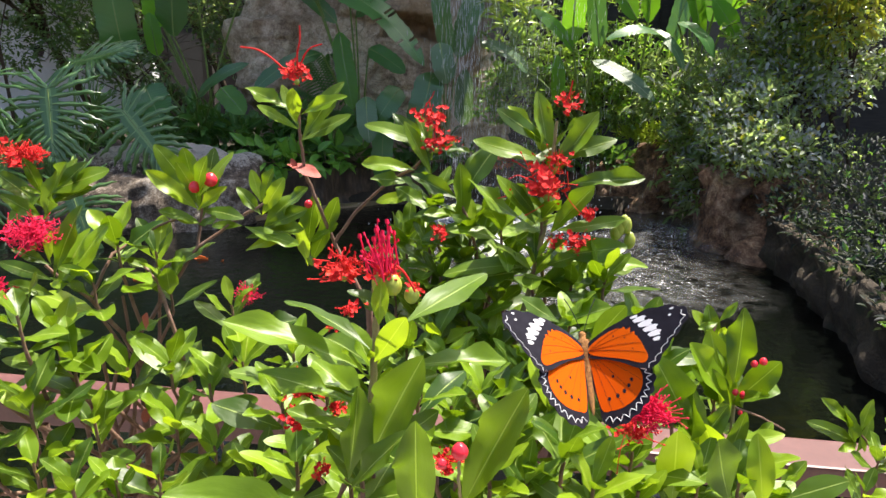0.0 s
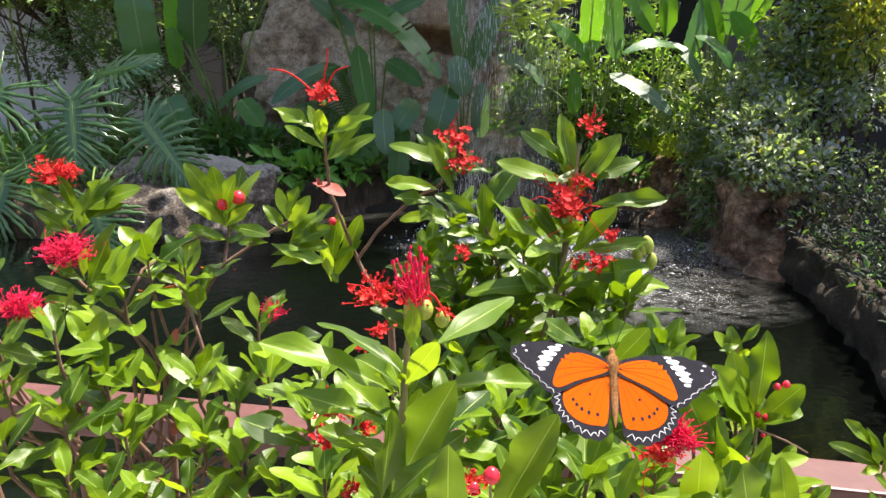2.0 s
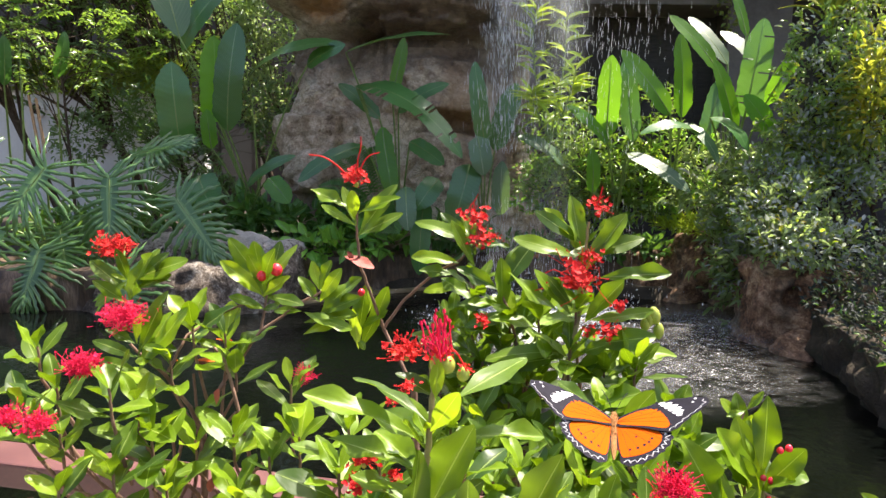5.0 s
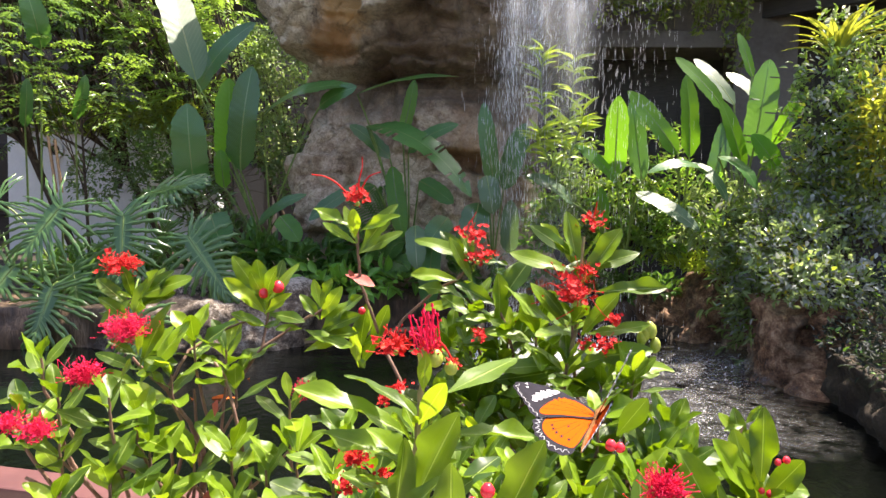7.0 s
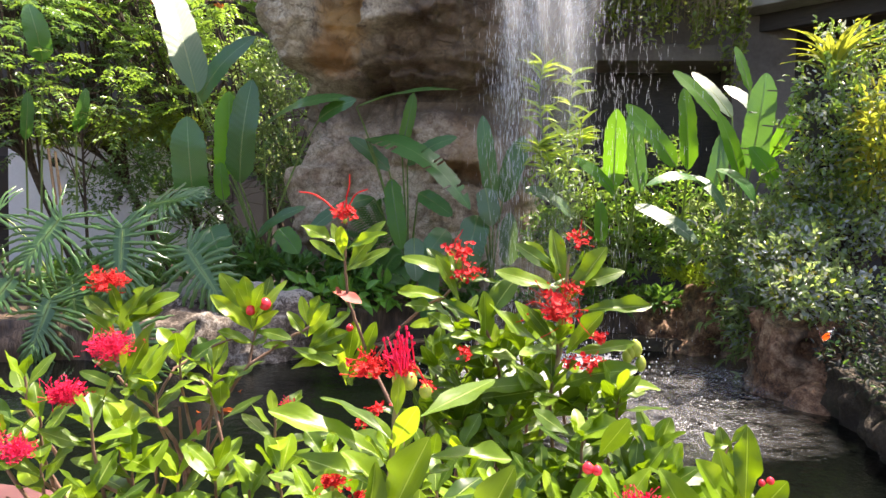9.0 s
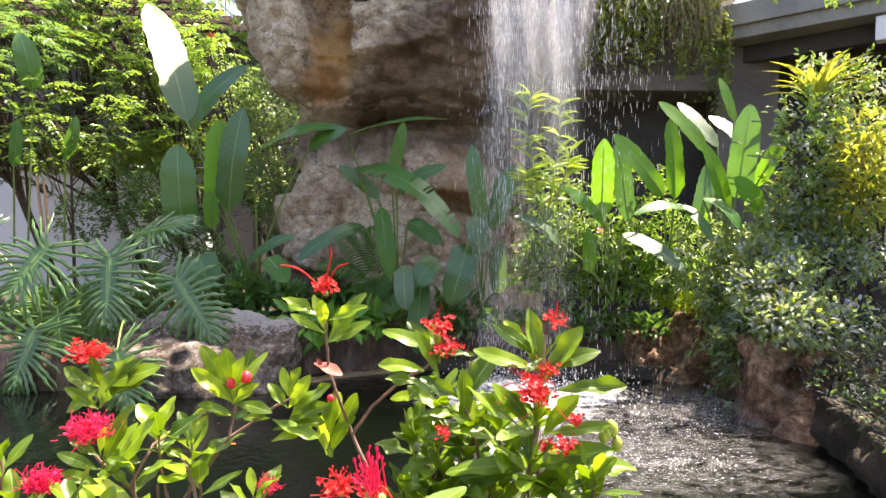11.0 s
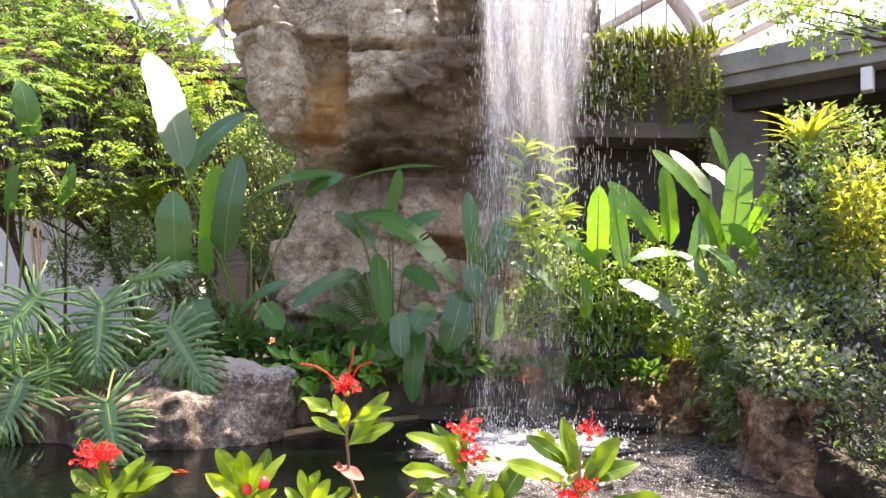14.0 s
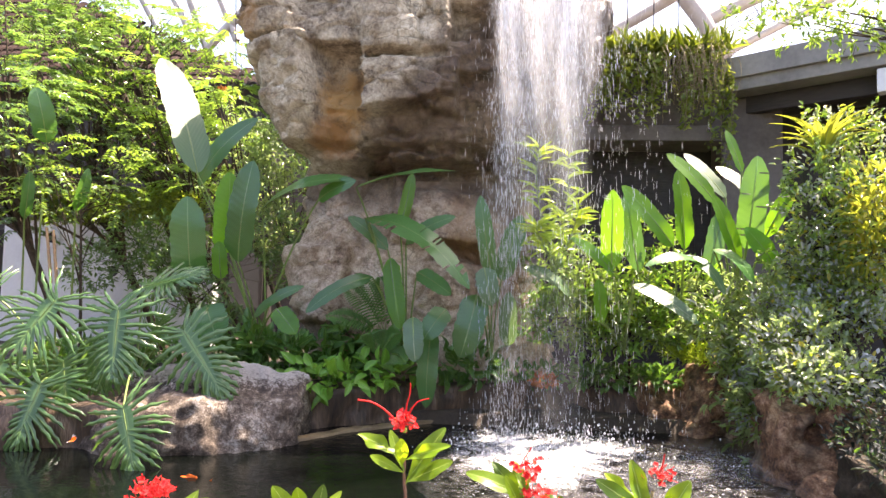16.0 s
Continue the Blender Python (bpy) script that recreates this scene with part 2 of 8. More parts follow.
    thin = math_node(nt, "SUBTRACT", 1.0, math_node(nt, "MULTIPLY", fissure.outputs["Distance"], 16.0, True), True)
    thin = math_node(nt, "MULTIPLY", thin, math_node(nt, "MULTIPLY", math_node(nt, "SUBTRACT", n1, 0.44, True), 6.0, True))
    col = mixc(nt, col, tuple(c * 0.4 for c in stops[0][1]), math_node(nt, "MULTIPLY", thin, 0.5))
    nt.links.new(col, p.inputs["Base Color"])
    p.inputs["Roughness"].default_value = 0.85 - 0.5 * wet
    if gloss is not None:
        nt.links.new(gloss, p.inputs["Roughness"])
    h = math_node(nt, "SUBTRACT", mixn, math_node(nt, "ADD", math_node(nt, "MULTIPLY", crack, 0.25), math_node(nt, "MULTIPLY", thin, 0.12)))
    nt.links.new(bump(nt, h, 1.0, 0.08 / scale), p.inputs["Normal"])
    return m


M_ROCK = stone_mat("fall_rock", [(0.39, (0.10, 0.070, 0.046)), (0.46, (0.31, 0.25, 0.175)), (0.53, (0.53, 0.45, 0.325)), (0.62, (0.74, 0.67, 0.53))], 0.1,
                   patches=(((-0.85, -1.5, 3.95), 0.50, (0.60, 0.33, 0.10)), ((-2.1, -1.4, 5.0), 0.42, (0.50, 0.28, 0.12)), ((-1.1, -1.4, 3.42), 0.40, (0.44, 0.21, 0.06)), ((-0.5, -1.5, 4.1), 0.22, (0.55, 0.30, 0.12))), wet_shade=(-4.0, 0.5, 0.9))
# the dark patches at height 3 paint the overhang's shade on the foot
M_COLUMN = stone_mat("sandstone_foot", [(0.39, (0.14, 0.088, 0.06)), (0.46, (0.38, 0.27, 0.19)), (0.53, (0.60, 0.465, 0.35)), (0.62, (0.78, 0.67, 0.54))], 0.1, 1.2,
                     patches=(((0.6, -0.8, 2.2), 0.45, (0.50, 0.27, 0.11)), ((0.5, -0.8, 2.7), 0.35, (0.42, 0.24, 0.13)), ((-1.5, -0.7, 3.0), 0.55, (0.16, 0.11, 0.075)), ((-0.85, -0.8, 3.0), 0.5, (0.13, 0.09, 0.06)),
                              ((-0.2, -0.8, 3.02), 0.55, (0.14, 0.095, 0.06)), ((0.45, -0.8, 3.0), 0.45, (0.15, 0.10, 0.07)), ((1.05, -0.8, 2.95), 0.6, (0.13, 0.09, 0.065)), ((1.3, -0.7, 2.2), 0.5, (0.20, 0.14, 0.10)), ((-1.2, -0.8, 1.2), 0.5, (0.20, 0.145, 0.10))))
M_BOULDER = stone_mat("bank_boulder", [(0.42, (0.022, 0.014, 0.009)), (0.48, (0.075, 0.052, 0.035)), (0.53, (0.17, 0.13, 0.095)), (0.60, (0.42, 0.37, 0.31))], 0.15, 2.2, lit_top=(0.50, (0.36, 0.335, 0.30)))
M_BANK = plain("bank_wall", [(0.32, (0.016, 0.010, 0.007)), (0.5, (0.07, 0.042, 0.024)), (0.68, (0.20, 0.13, 0.075))], 2.2, 0.6, bump_s=0.9, bump_d=0.05, fine=9, stretch=(3.2, 3.2, 0.6))
M_LEDGE = plain("sandy_ledge", [(0.3, (0.10, 0.065, 0.03)), (0.6, (0.22, 0.16, 0.08)), (0.8, (0.34, 0.27, 0.16))], 5, 0.7, bump_s=0.6, bump_d=0.02)
# near-black blotches paint shaded pits into this stone
M_REDROCK = stone_mat("red_laterite", [(0.41, (0.045, 0.020, 0.011)), (0.49, (0.22, 0.11, 0.055)), (0.58, (0.50, 0.33, 0.20))], 0.1, 2.2, moss_or_pits=(0.025, 0.018, 0.011), stain=(0.13, 0.105, 0.075))
M_KERB = stone_mat("pond_wall_stone", [(0.36, (0.014, 0.009, 0.005)), (0.5, (0.040, 0.027, 0.014)), (0.64, (0.11, 0.078, 0.042))], 0.0, 2.6, moss_or_pits=(0.022, 0.028, 0.008))

# bright-backlit and shaded garden foliage
M_BANANA = leaf_mat("banana_leaf", (0.10, 0.25, 0.03), (0.05, 0.16, 0.04), (0.36, 0.80, 0.03), rough=0.42, trans=0.56, rib=(0.30, 0.42, 0.16), rib_w=0.02, veins=0.16)
M_HELI = leaf_mat("heliconia_leaf", (0.060, 0.185, 0.042), (0.020, 0.082, 0.022), (0.20, 0.46, 0.05), rough=0.30, trans=0.34, rib=(0.26, 0.42, 0.16), rib_w=0.018, veins=0.20, vein_n=40.0, spec=0.8)
M_PALE = leaf_mat("pale_heliconia_leaf", (0.075, 0.155, 0.060), (0.045, 0.105, 0.040), (0.22, 0.38, 0.08), rough=0.48, trans=0.24, rib=(0.38, 0.42, 0.26), rib_w=0.02, veins=0.10, spec=0.8)
M_STALK = plain("green_stalk", [(0.3, (0.10, 0.17, 0.03)), (0.7, (0.22, 0.30, 0.08))], 12, 0.45, bump_s=0.1, bump_d=0.004)
M_PHILO = leaf_mat("philodendron_leaf", (0.085, 0.20, 0.040), (0.030, 0.095, 0.022), (0.30, 0.54, 0.08), rough=0.30, trans=0.28, rib=(0.22, 0.36, 0.10), rib_w=0.08, spec=0.9)
M_TREE = leaf_mat("tree_leaf", (0.17, 0.30, 0.055), (0.020, 0.065, 0.015), (0.42, 0.66, 0.07), rough=0.34, trans=0.36, rib_w=0.0, island=True, spec=0.8)
M_TREE_DK = leaf_mat("dark_tree_leaf", (0.15, 0.27, 0.075), (0.022, 0.062, 0.022), (0.30, 0.52, 0.08), rough=0.30, trans=0.32, rib_w=0.0, island=True, spec=0.9)
M_HEDGE = leaf_mat("glossy_hedge_leaf", (0.25, 0.36, 0.14), (0.032, 0.070, 0.028), (0.56, 0.72, 0.22), rough=0.24, trans=0.44, rib_w=0.0, island=True, spec=1.0)
M_CROTON = leaf_mat("croton_leaf", (0.42, 0.30, 0.02), (0.08, 0.20, 0.035), (0.58, 0.62, 0.06), rough=0.3, trans=0.46, rib_w=0.0, island=True)
M_LIME = leaf_mat("lime_leaf", (0.42, 0.55, 0.05), (0.22, 0.38, 0.04), (0.62, 0.78, 0.06), rough=0.42, trans=0.42, rib_w=0.03, island=True)
M_GROUND = leaf_mat("ground_cover_leaf", (0.10, 0.24, 0.05), (0.035, 0.11, 0.03), (0.25, 0.48, 0.05), rough=0.36, trans=0.3, rib_w=0.03, island=True)
M_VINE = leaf_mat("vine_leaf", (0.24, 0.30, 0.04), (0.05, 0.10, 0.02), (0.46, 0.55, 0.05), rough=0.45, trans=0.34, rib_w=0.0, island=True)
M_DRYVINE = plain("dry_vine", [(0.3, (0.16, 0.12, 0.06)), (0.7, (0.42, 0.34, 0.20))], 20, 0.9)
M_RUST = leaf_mat("rust_leaf", (0.62, 0.16, 0.03), (0.35, 0.07, 0.02), (0.70, 0.25, 0.04), rough=0.4, trans=0.3, rib_w=0.0, island=True)
M_VIOLET = leaf_mat("violet_leaf", (0.040, 0.043, 0.048), (0.010, 0.020, 0.010), (0.07, 0.10, 0.04), rough=0.6, trans=0.2, rib_w=0.0, island=True, spec=0.25)
# pale leaves paint the white sun glints among the glossy foliage
M_GLINTLEAF = leaf_mat("pale_glint_leaf", (0.58, 0.60, 0.54), (0.08, 0.12, 0.10), (0.60, 0.66, 0.48), rough=0.18, trans=0.32, rib_w=0.0, island=True, spec=1.0)
M_BROM = leaf_mat("bromeliad_leaf", (0.34, 0.40, 0.045), (0.09, 0.18, 0.03), (0.62, 0.64, 0.06), rough=0.3, trans=0.36, rib_w=0.0)


def water_mat():
    m, nt, p = mat("pond_water")
    p.inputs["Base Color"].default_value = (0.0018, 0.0024, 0.0018, 1)
    p.inputs["Roughness"].default_value = 0.05
    p.inputs["IOR"].default_value = 1.33
    a = noise_tex(nt, 2.2, 3.0)
    b = noise_tex(nt, 9.0, 3.0)
    c = noise_tex(nt, 30.0, 2.0)
    # rougher water round the foot of the fall
    tc = nt.nodes.new("ShaderNodeTexCoord")
    d = nt.nodes.new("ShaderNodeVectorMath")
    d.operation = "DISTANCE"
    d.inputs[1].default_value = (0.6, 6.2, 0.0)
    nt.links.new(tc.outputs["Object"], d.inputs[0])
    near = math_node(nt, "SUBTRACT", 1.0, math_node(nt, "DIVIDE", d.outputs["Value"], 4.5), True)
    h = math_node(nt, "ADD", math_node(nt, "MULTIPLY", a, 0.5), math_node(nt, "MULTIPLY", b, math_node(nt, "ADD", math_node(nt, "MULTIPLY", near, 0.8), 0.12)))
    h = math_node(nt, "ADD", h, math_node(nt, "MULTIPLY", c, math_node(nt, "MULTIPLY", near, 0.35)))
    nt.links.new(bump(nt, h, 0.35, 0.05), p.inputs["Normal"])
    return m


M_WATER = water_mat()
M_FOAM, _nt, _p = mat("white_water")
_p.inputs["Base Color"].default_value, _p.inputs["Roughness"].default_value = (0.92, 0.90, 0.90, 1), 0.25
_t = _nt.nodes.new("ShaderNodeBsdfTranslucent")
_t.inputs[0].default_value = (0.85, 0.87, 0.9, 1)
_m = _nt.nodes.new("ShaderNodeMixShader")
_m.inputs[0].default_value = 0.5
_nt.links.new(_p.outputs[0], _m.inputs[1])
_nt.links.new(_t.outputs[0], _m.inputs[2])
_nt.links.new(_m.outputs[0], _nt.nodes["Material Output"].inputs[0])


def veil_mat():
    """Thin falling water: streaky, mostly clear."""
    m, nt, p = mat("falling_veil")
    p.inputs["Base Color"].default_value, p.inputs["Roughness"].default_value = (0.85, 0.87, 0.9, 1), 0.3
    n = noise_tex(nt, 1.0, 5.0, stretch=(34, 34, 2.2), rough=0.65)
    n2 = noise_tex(nt, 1.0, 3.0, stretch=(4, 4, 0.5))
    sep = nt.nodes.new("ShaderNodeSeparateXYZ")
    tc = nt.nodes.new("ShaderNodeTexCoord")
    nt.links.new(tc.outputs["Object"], sep.inputs[0])
    dense = math_node(nt, "ADD", math_node(nt, "MULTIPLY", math_node(nt, "SUBTRACT", sep.outputs[2], 2.2), 0.24, True), 0.05)     # thins out as it breaks up
    f = math_node(nt, "MULTIPLY", math_node(nt, "MULTIPLY", math_node(nt, "SUBTRACT", n, 0.36, True), 2.6, True), math_node(nt, "MULTIPLY", math_node(nt, "SUBTRACT", n2, 0.32, True), 3.0, True))
    f = math_node(nt, "MULTIPLY", f, math_node(nt, "MULTIPLY", dense, 1.15), True)
    haze = math_node(nt, "MULTIPLY", noise_tex(nt, 1.0, 4.0, stretch=(2.4, 2.4, 0.7)), math_node(nt, "MULTIPLY", dense, 0.34), True)
    uv = nt.nodes.new("ShaderNodeUVMap")
    us = nt.nodes.new("ShaderNodeSeparateXYZ")
    nt.links.new(uv.outputs[0], us.inputs[0])
    side = math_node(nt, "MULTIPLY", math_node(nt, "SUBTRACT", 0.5, math_node(nt, "ABSOLUTE", math_node(nt, "SUBTRACT", us.outputs[0], 0.5))), 4.0, True)
    f = math_node(nt, "MULTIPLY", math_node(nt, "ADD", f, haze, True), side)
    tl = nt.nodes.new("ShaderNodeBsdfTranslucent")
    tl.inputs[0].default_value = (0.85, 0.87, 0.9, 1)
    a = nt.nodes.new("ShaderNodeMixShader")
    a.inputs[0].default_value = 0.5
    nt.links.new(p.outputs[0], a.inputs[1])
    nt.links.new(tl.outputs[0], a.inputs[2])
    tr = nt.nodes.new("ShaderNodeBsdfTransparent")
    b = nt.nodes.new("ShaderNodeMixShader")
    nt.links.new(f, b.inputs[0])
    nt.links.new(tr.outputs[0], b.inputs[1])
    nt.links.new(a.outputs[0], b.inputs[2])
    nt.links.new(b.outputs[0], nt.nodes["Material Output"].inputs[0])
    return m


M_VEIL = veil_mat()


def froth_mat(name, thin=False):
    """Broken foam: dense in the middle, torn to threads outside; thin: white flecks paint sun sparkles."""
    m, nt, p = mat(name)
    p.inputs["Base Color"].default_value, p.inputs["Roughness"].default_value = (0.78, 0.78, 0.78, 1), 0.35
    tc = nt.nodes.new("ShaderNodeTexCoord")
    ln = nt.nodes.new("ShaderNodeVectorMath")
    ln.operation = "LENGTH"
    nt.links.new(tc.outputs["Object"], ln.inputs[0])
    fall = math_node(nt, "SUBTRACT", 0.69, math_node(nt, "MULTIPLY", ln.outputs["Value"], 0.34))
    n = math_node(nt, "ADD", math_node(nt, "MULTIPLY", noise_tex(nt, 7.0, 6.0, rough=0.7), 0.6), math_node(nt, "MULTIPLY", noise_tex(nt, 40.0, 3.0), 0.4))
    f = math_node(nt, "MULTIPLY", math_node(nt, "SUBTRACT", n, math_node(nt, "SUBTRACT", 0.98, fall), True), 3.0, True)
    if thin:
        fade = math_node(nt, "SUBTRACT", 1.0, math_node(nt, "MULTIPLY", ln.outputs["Value"], 1.15), True)
        film = math_node(nt, "MULTIPLY", math_node(nt, "SUBTRACT", noise_tex(nt, 5.0, 5.0, rough=0.7, stretch=(1, 1.6, 1)), 0.43, True), 0.6, True)
        sparkle = math_node(nt, "MULTIPLY", math_node(nt, "SUBTRACT", noise_tex(nt, 34.0, 2.0, stretch=(1, 1.5, 1)), 0.645, True), 14.0, True)
        f = math_node(nt, "MULTIPLY", fade, math_node(nt, "ADD", film, sparkle, True), True)
    nt.links.new(bump(nt, n, 0.8, 0.03), p.inputs["Normal"])
    tr = nt.nodes.new("ShaderNodeBsdfTransparent")
    b = nt.nodes.new("ShaderNodeMixShader")
    nt.links.new(f, b.inputs[0])
    nt.links.new(tr.outputs[0], b.inputs[1])
    nt.links.new(p.outputs[0], b.inputs[2])
    nt.links.new(b.outputs[0], nt.nodes["Material Output"].inputs[0])
    return m


M_FROTH = froth_mat("froth")
M_GLINT_FROTH = froth_mat("froth_with_glints", True)



# ---- mesh tools ----
def link(name, mesh, material, parent=None, label=""):
    ob = new(name, mesh)
    if material and not mesh.materials:
        mesh.materials.append(material)
    if parent is not None:
        ob.parent = parent
    return tagged(ob, label)


def smooth(mesh):
    mesh.polygons.foreach_set("use_smooth", [True] * len(mesh.polygons))
    return mesh


def part(name, bm, material, parent=None, label="", soft=False):
    me = bpy.data.meshes.new(name)
    bm.to_mesh(me)
    bm.free()
    return link(name, smooth(me) if soft else me, material, parent, label)


def grid_mesh(name, V, F, UV=None, soft=True):
    """A mesh from arrays: V (n, 3), F (m, 4), UV (n, 2)."""
    me = bpy.data.meshes.new(name)
    V, F = np.asarray(V, dtype=np.float32), np.asarray(F, dtype=np.int32)
    me.vertices.add(len(V))
    me.vertices.foreach_set("co", V.ravel())
    me.loops.add(F.size)
    me.loops.foreach_set("vertex_index", F.ravel())
    me.polygons.add(len(F))
    me.polygons.foreach_set("loop_start", np.arange(0, F.size, F.shape[1], dtype=np.int32))
    if UV is not None:
        lay = me.uv_layers.new(name="UVMap")
        lay.data.foreach_set("uv", np.asarray(UV, dtype=np.float32)[F.ravel()].ravel())
    me.update(calc_edges=True)
    me.validate()
    return smooth(me) if soft else me


def quads(nu, nv):
    """Faces of a (nu + 1) x (nv + 1) lattice of points."""
    i, j = np.meshgrid(np.arange(nu), np.arange(nv), indexing="ij")
    a = (i * (nv + 1) + j).ravel()
    return np.stack([a, a + nv + 1, a + nv + 2, a + 1], 1)


def unit(v):
    v = np.asarray(v, float)
    return v / np.maximum(np.linalg.norm(v, axis=-1, keepdims=True), 1e-9)


def tube_arrays(points, r0, r1, n=6):
    """A tapering tube round a line of points."""
    P = np.asarray(points, float)
    T = unit(np.gradient(P, axis=0))
    A = unit(np.cross(T, np.where(np.abs(T[:, 2:3]) > 0.9, [[1.0, 0, 0]], [[0, 0, 1.0]])))
    B = np.cross(T, A)
    R = np.linspace(r0, r1, len(P))[:, None, None]
    ang = np.linspace(0, 2 * math.pi, n, endpoint=False)
    ring = np.cos(ang)[None, :, None] * A[:, None] + np.sin(ang)[None, :, None] * B[:, None]
    V = (P[:, None] + R * ring).reshape(-1, 3)
    i, j = np.meshgrid(np.arange(len(P) - 1), np.arange(n), indexing="ij")
    k = (j + 1) % n
    return V, np.stack([(i * n + j).ravel(), (i * n + k).ravel(), ((i + 1) * n + k).ravel(), ((i + 1) * n + j).ravel()], 1)


def join_arrays(pieces):
    V, F, o = [], [], 0
    for v, f in pieces:
        V.append(v)
        F.append(f + o)
        o += len(v)
    return np.concatenate(V), np.concatenate(F)


def bend(a, b, sag=(0, 0, 0), n=8):
    """Points from a to b, bowed by sag in the middle."""
    t = np.linspace(0, 1, n)[:, None]
    return np.asarray(a, float) * (1 - t) + np.asarray(b, float) * t + np.asarray(sag, float) * 4 * t * (1 - t)


def tube(name, points, r0, r1, material, parent=None, n=6, label=""):
    return link(name, grid_mesh(name, *tube_arrays(points, r0, r1, n)), material, parent, label)


def outline(u, kind):
    """Half width along a leaf, u from stalk to tip."""
    if kind == "obovate":
        rise = np.sin(math.pi / 2 * np.clip(u / 0.58, 0, 1)) ** 1.25
        return 0.03 + 0.97 * np.where(u < 0.58, rise, np.clip(1 - np.clip((u - 0.58) / 0.42, 0, 1) ** 1.9, 0, 1) ** 0.72)
    if kind == "lance":
        return np.clip(np.sin(math.pi * u ** 0.85), 0, 1) ** 0.85 + 0.02
    rise = np.clip(u / 0.16, 0, 1) ** 0.6
    return rise * np.where(u > 0.5, np.clip(1 - np.clip((u - 0.5) / 0.5, 0, 1) ** 3.0, 0, 1) ** 0.75, 1 - 0.12 * (0.5 - u)) + 0.015     # paddle


def leaf_arrays(kind, nl, nw, fold=0.25, curl=0.15, wave=0.0, seed=0):
    """A leaf of length 1 along x, half width 1 along y, upper face towards z."""
    rng = np.random.default_rng(seed)
    u, v = np.linspace(0, 1, nl + 1), np.linspace(-1, 1, nw + 1)
    if kind == "obovate":
        u = 1 - (1 - u) ** 1.6
    U, Vv = np.meshgrid(u, v, indexing="ij")
    w = outline(u, kind)[:, None]
    ph = rng.uniform(0, 6.28, 3)
    Z = fold * np.abs(Vv) * w * 0.3 - curl * U ** 2 + wave * np.sin(U * 9 + ph[0]) * Vv * w + wave * 0.6 * np.sin(U * 17 + ph[1]) * np.abs(Vv) * w
    return np.stack([U, Vv * w, Z], -1).reshape(-1, 3), quads(nl, nw), np.stack([U, (Vv + 1) / 2], -1).reshape(-1, 2)


def leaf_frame(base, tip, facing):
    """Axes of a leaf that runs from base to tip with its upper face turned towards facing."""
    base, tip = Vector(base), Vector(tip)
    x = tip - base
    y = Vector(facing).cross(x)
    if y.length < 1e-6:
        y = Vector((1, 0, 0)).cross(x)
    y.normalize()
    z = x.cross(y).normalized()
    return base, x, y, z


def scatter(name, material, P, D, N, L, Wd, kind="lance", nl=3, nw=2, fold=0.5, curl=0.2, parent=None, label="", kindtag="stuff"):
    """Many leaves in one mesh: places, directions, facings, lengths and half widths, all as arrays."""
    lv, lf, luv = leaf_arrays(kind, nl, nw, fold, curl)
    D = unit(D)
    S = unit(np.cross(N, D) + 1e-6)
    N = np.cross(D, S)
    L, Wd = np.broadcast_to(L, len(P)), np.broadcast_to(Wd, len(P))
    V = P[:, None] + lv[None, :, 0:1] * (L[:, None, None] * D[:, None]) + lv[None, :, 1:2] * (Wd[:, None, None] * S[:, None]) + lv[None, :, 2:3] * (L[:, None, None] * N[:, None])
    F = lf[None] + (np.arange(len(P)) * len(lv))[:, None, None]
    me = grid_mesh(name, V.reshape(-1, 3), F.reshape(-1, 4), np.tile(luv, (len(P), 1)))
    return tagged(link(name, me, material, parent, label), kind=kindtag)


def box(bm, lo, hi, bevel=0.0):
    r = bmesh.ops.create_cube(bm, size=1.0)
    for v in r["verts"]:
        v.co = Vector([lo[k] + (v.co[k] + 0.5) * (hi[k] - lo[k]) for k in range(3)])
    if bevel:
        es = list({e for v in r["verts"] for e in v.link_edges})
        bmesh.ops.bevel(bm, geom=es, offset=bevel, segments=2, affect="EDGES", profile=0.6)
    return r["verts"]


def empty(name, at, label, category, group="", kind=""):
    ob = new(name)
    ob.location = at
    return tagged(ob, label, category, group, kind)


def under(parent, p):
    """A place in the thing's own space."""
    return np.asarray(p, float) - np.asarray(parent.location)


def fbm(p, octaves=4, h=1.0):
    return noise.fractal(Vector(p), h, 2.1, octaves)



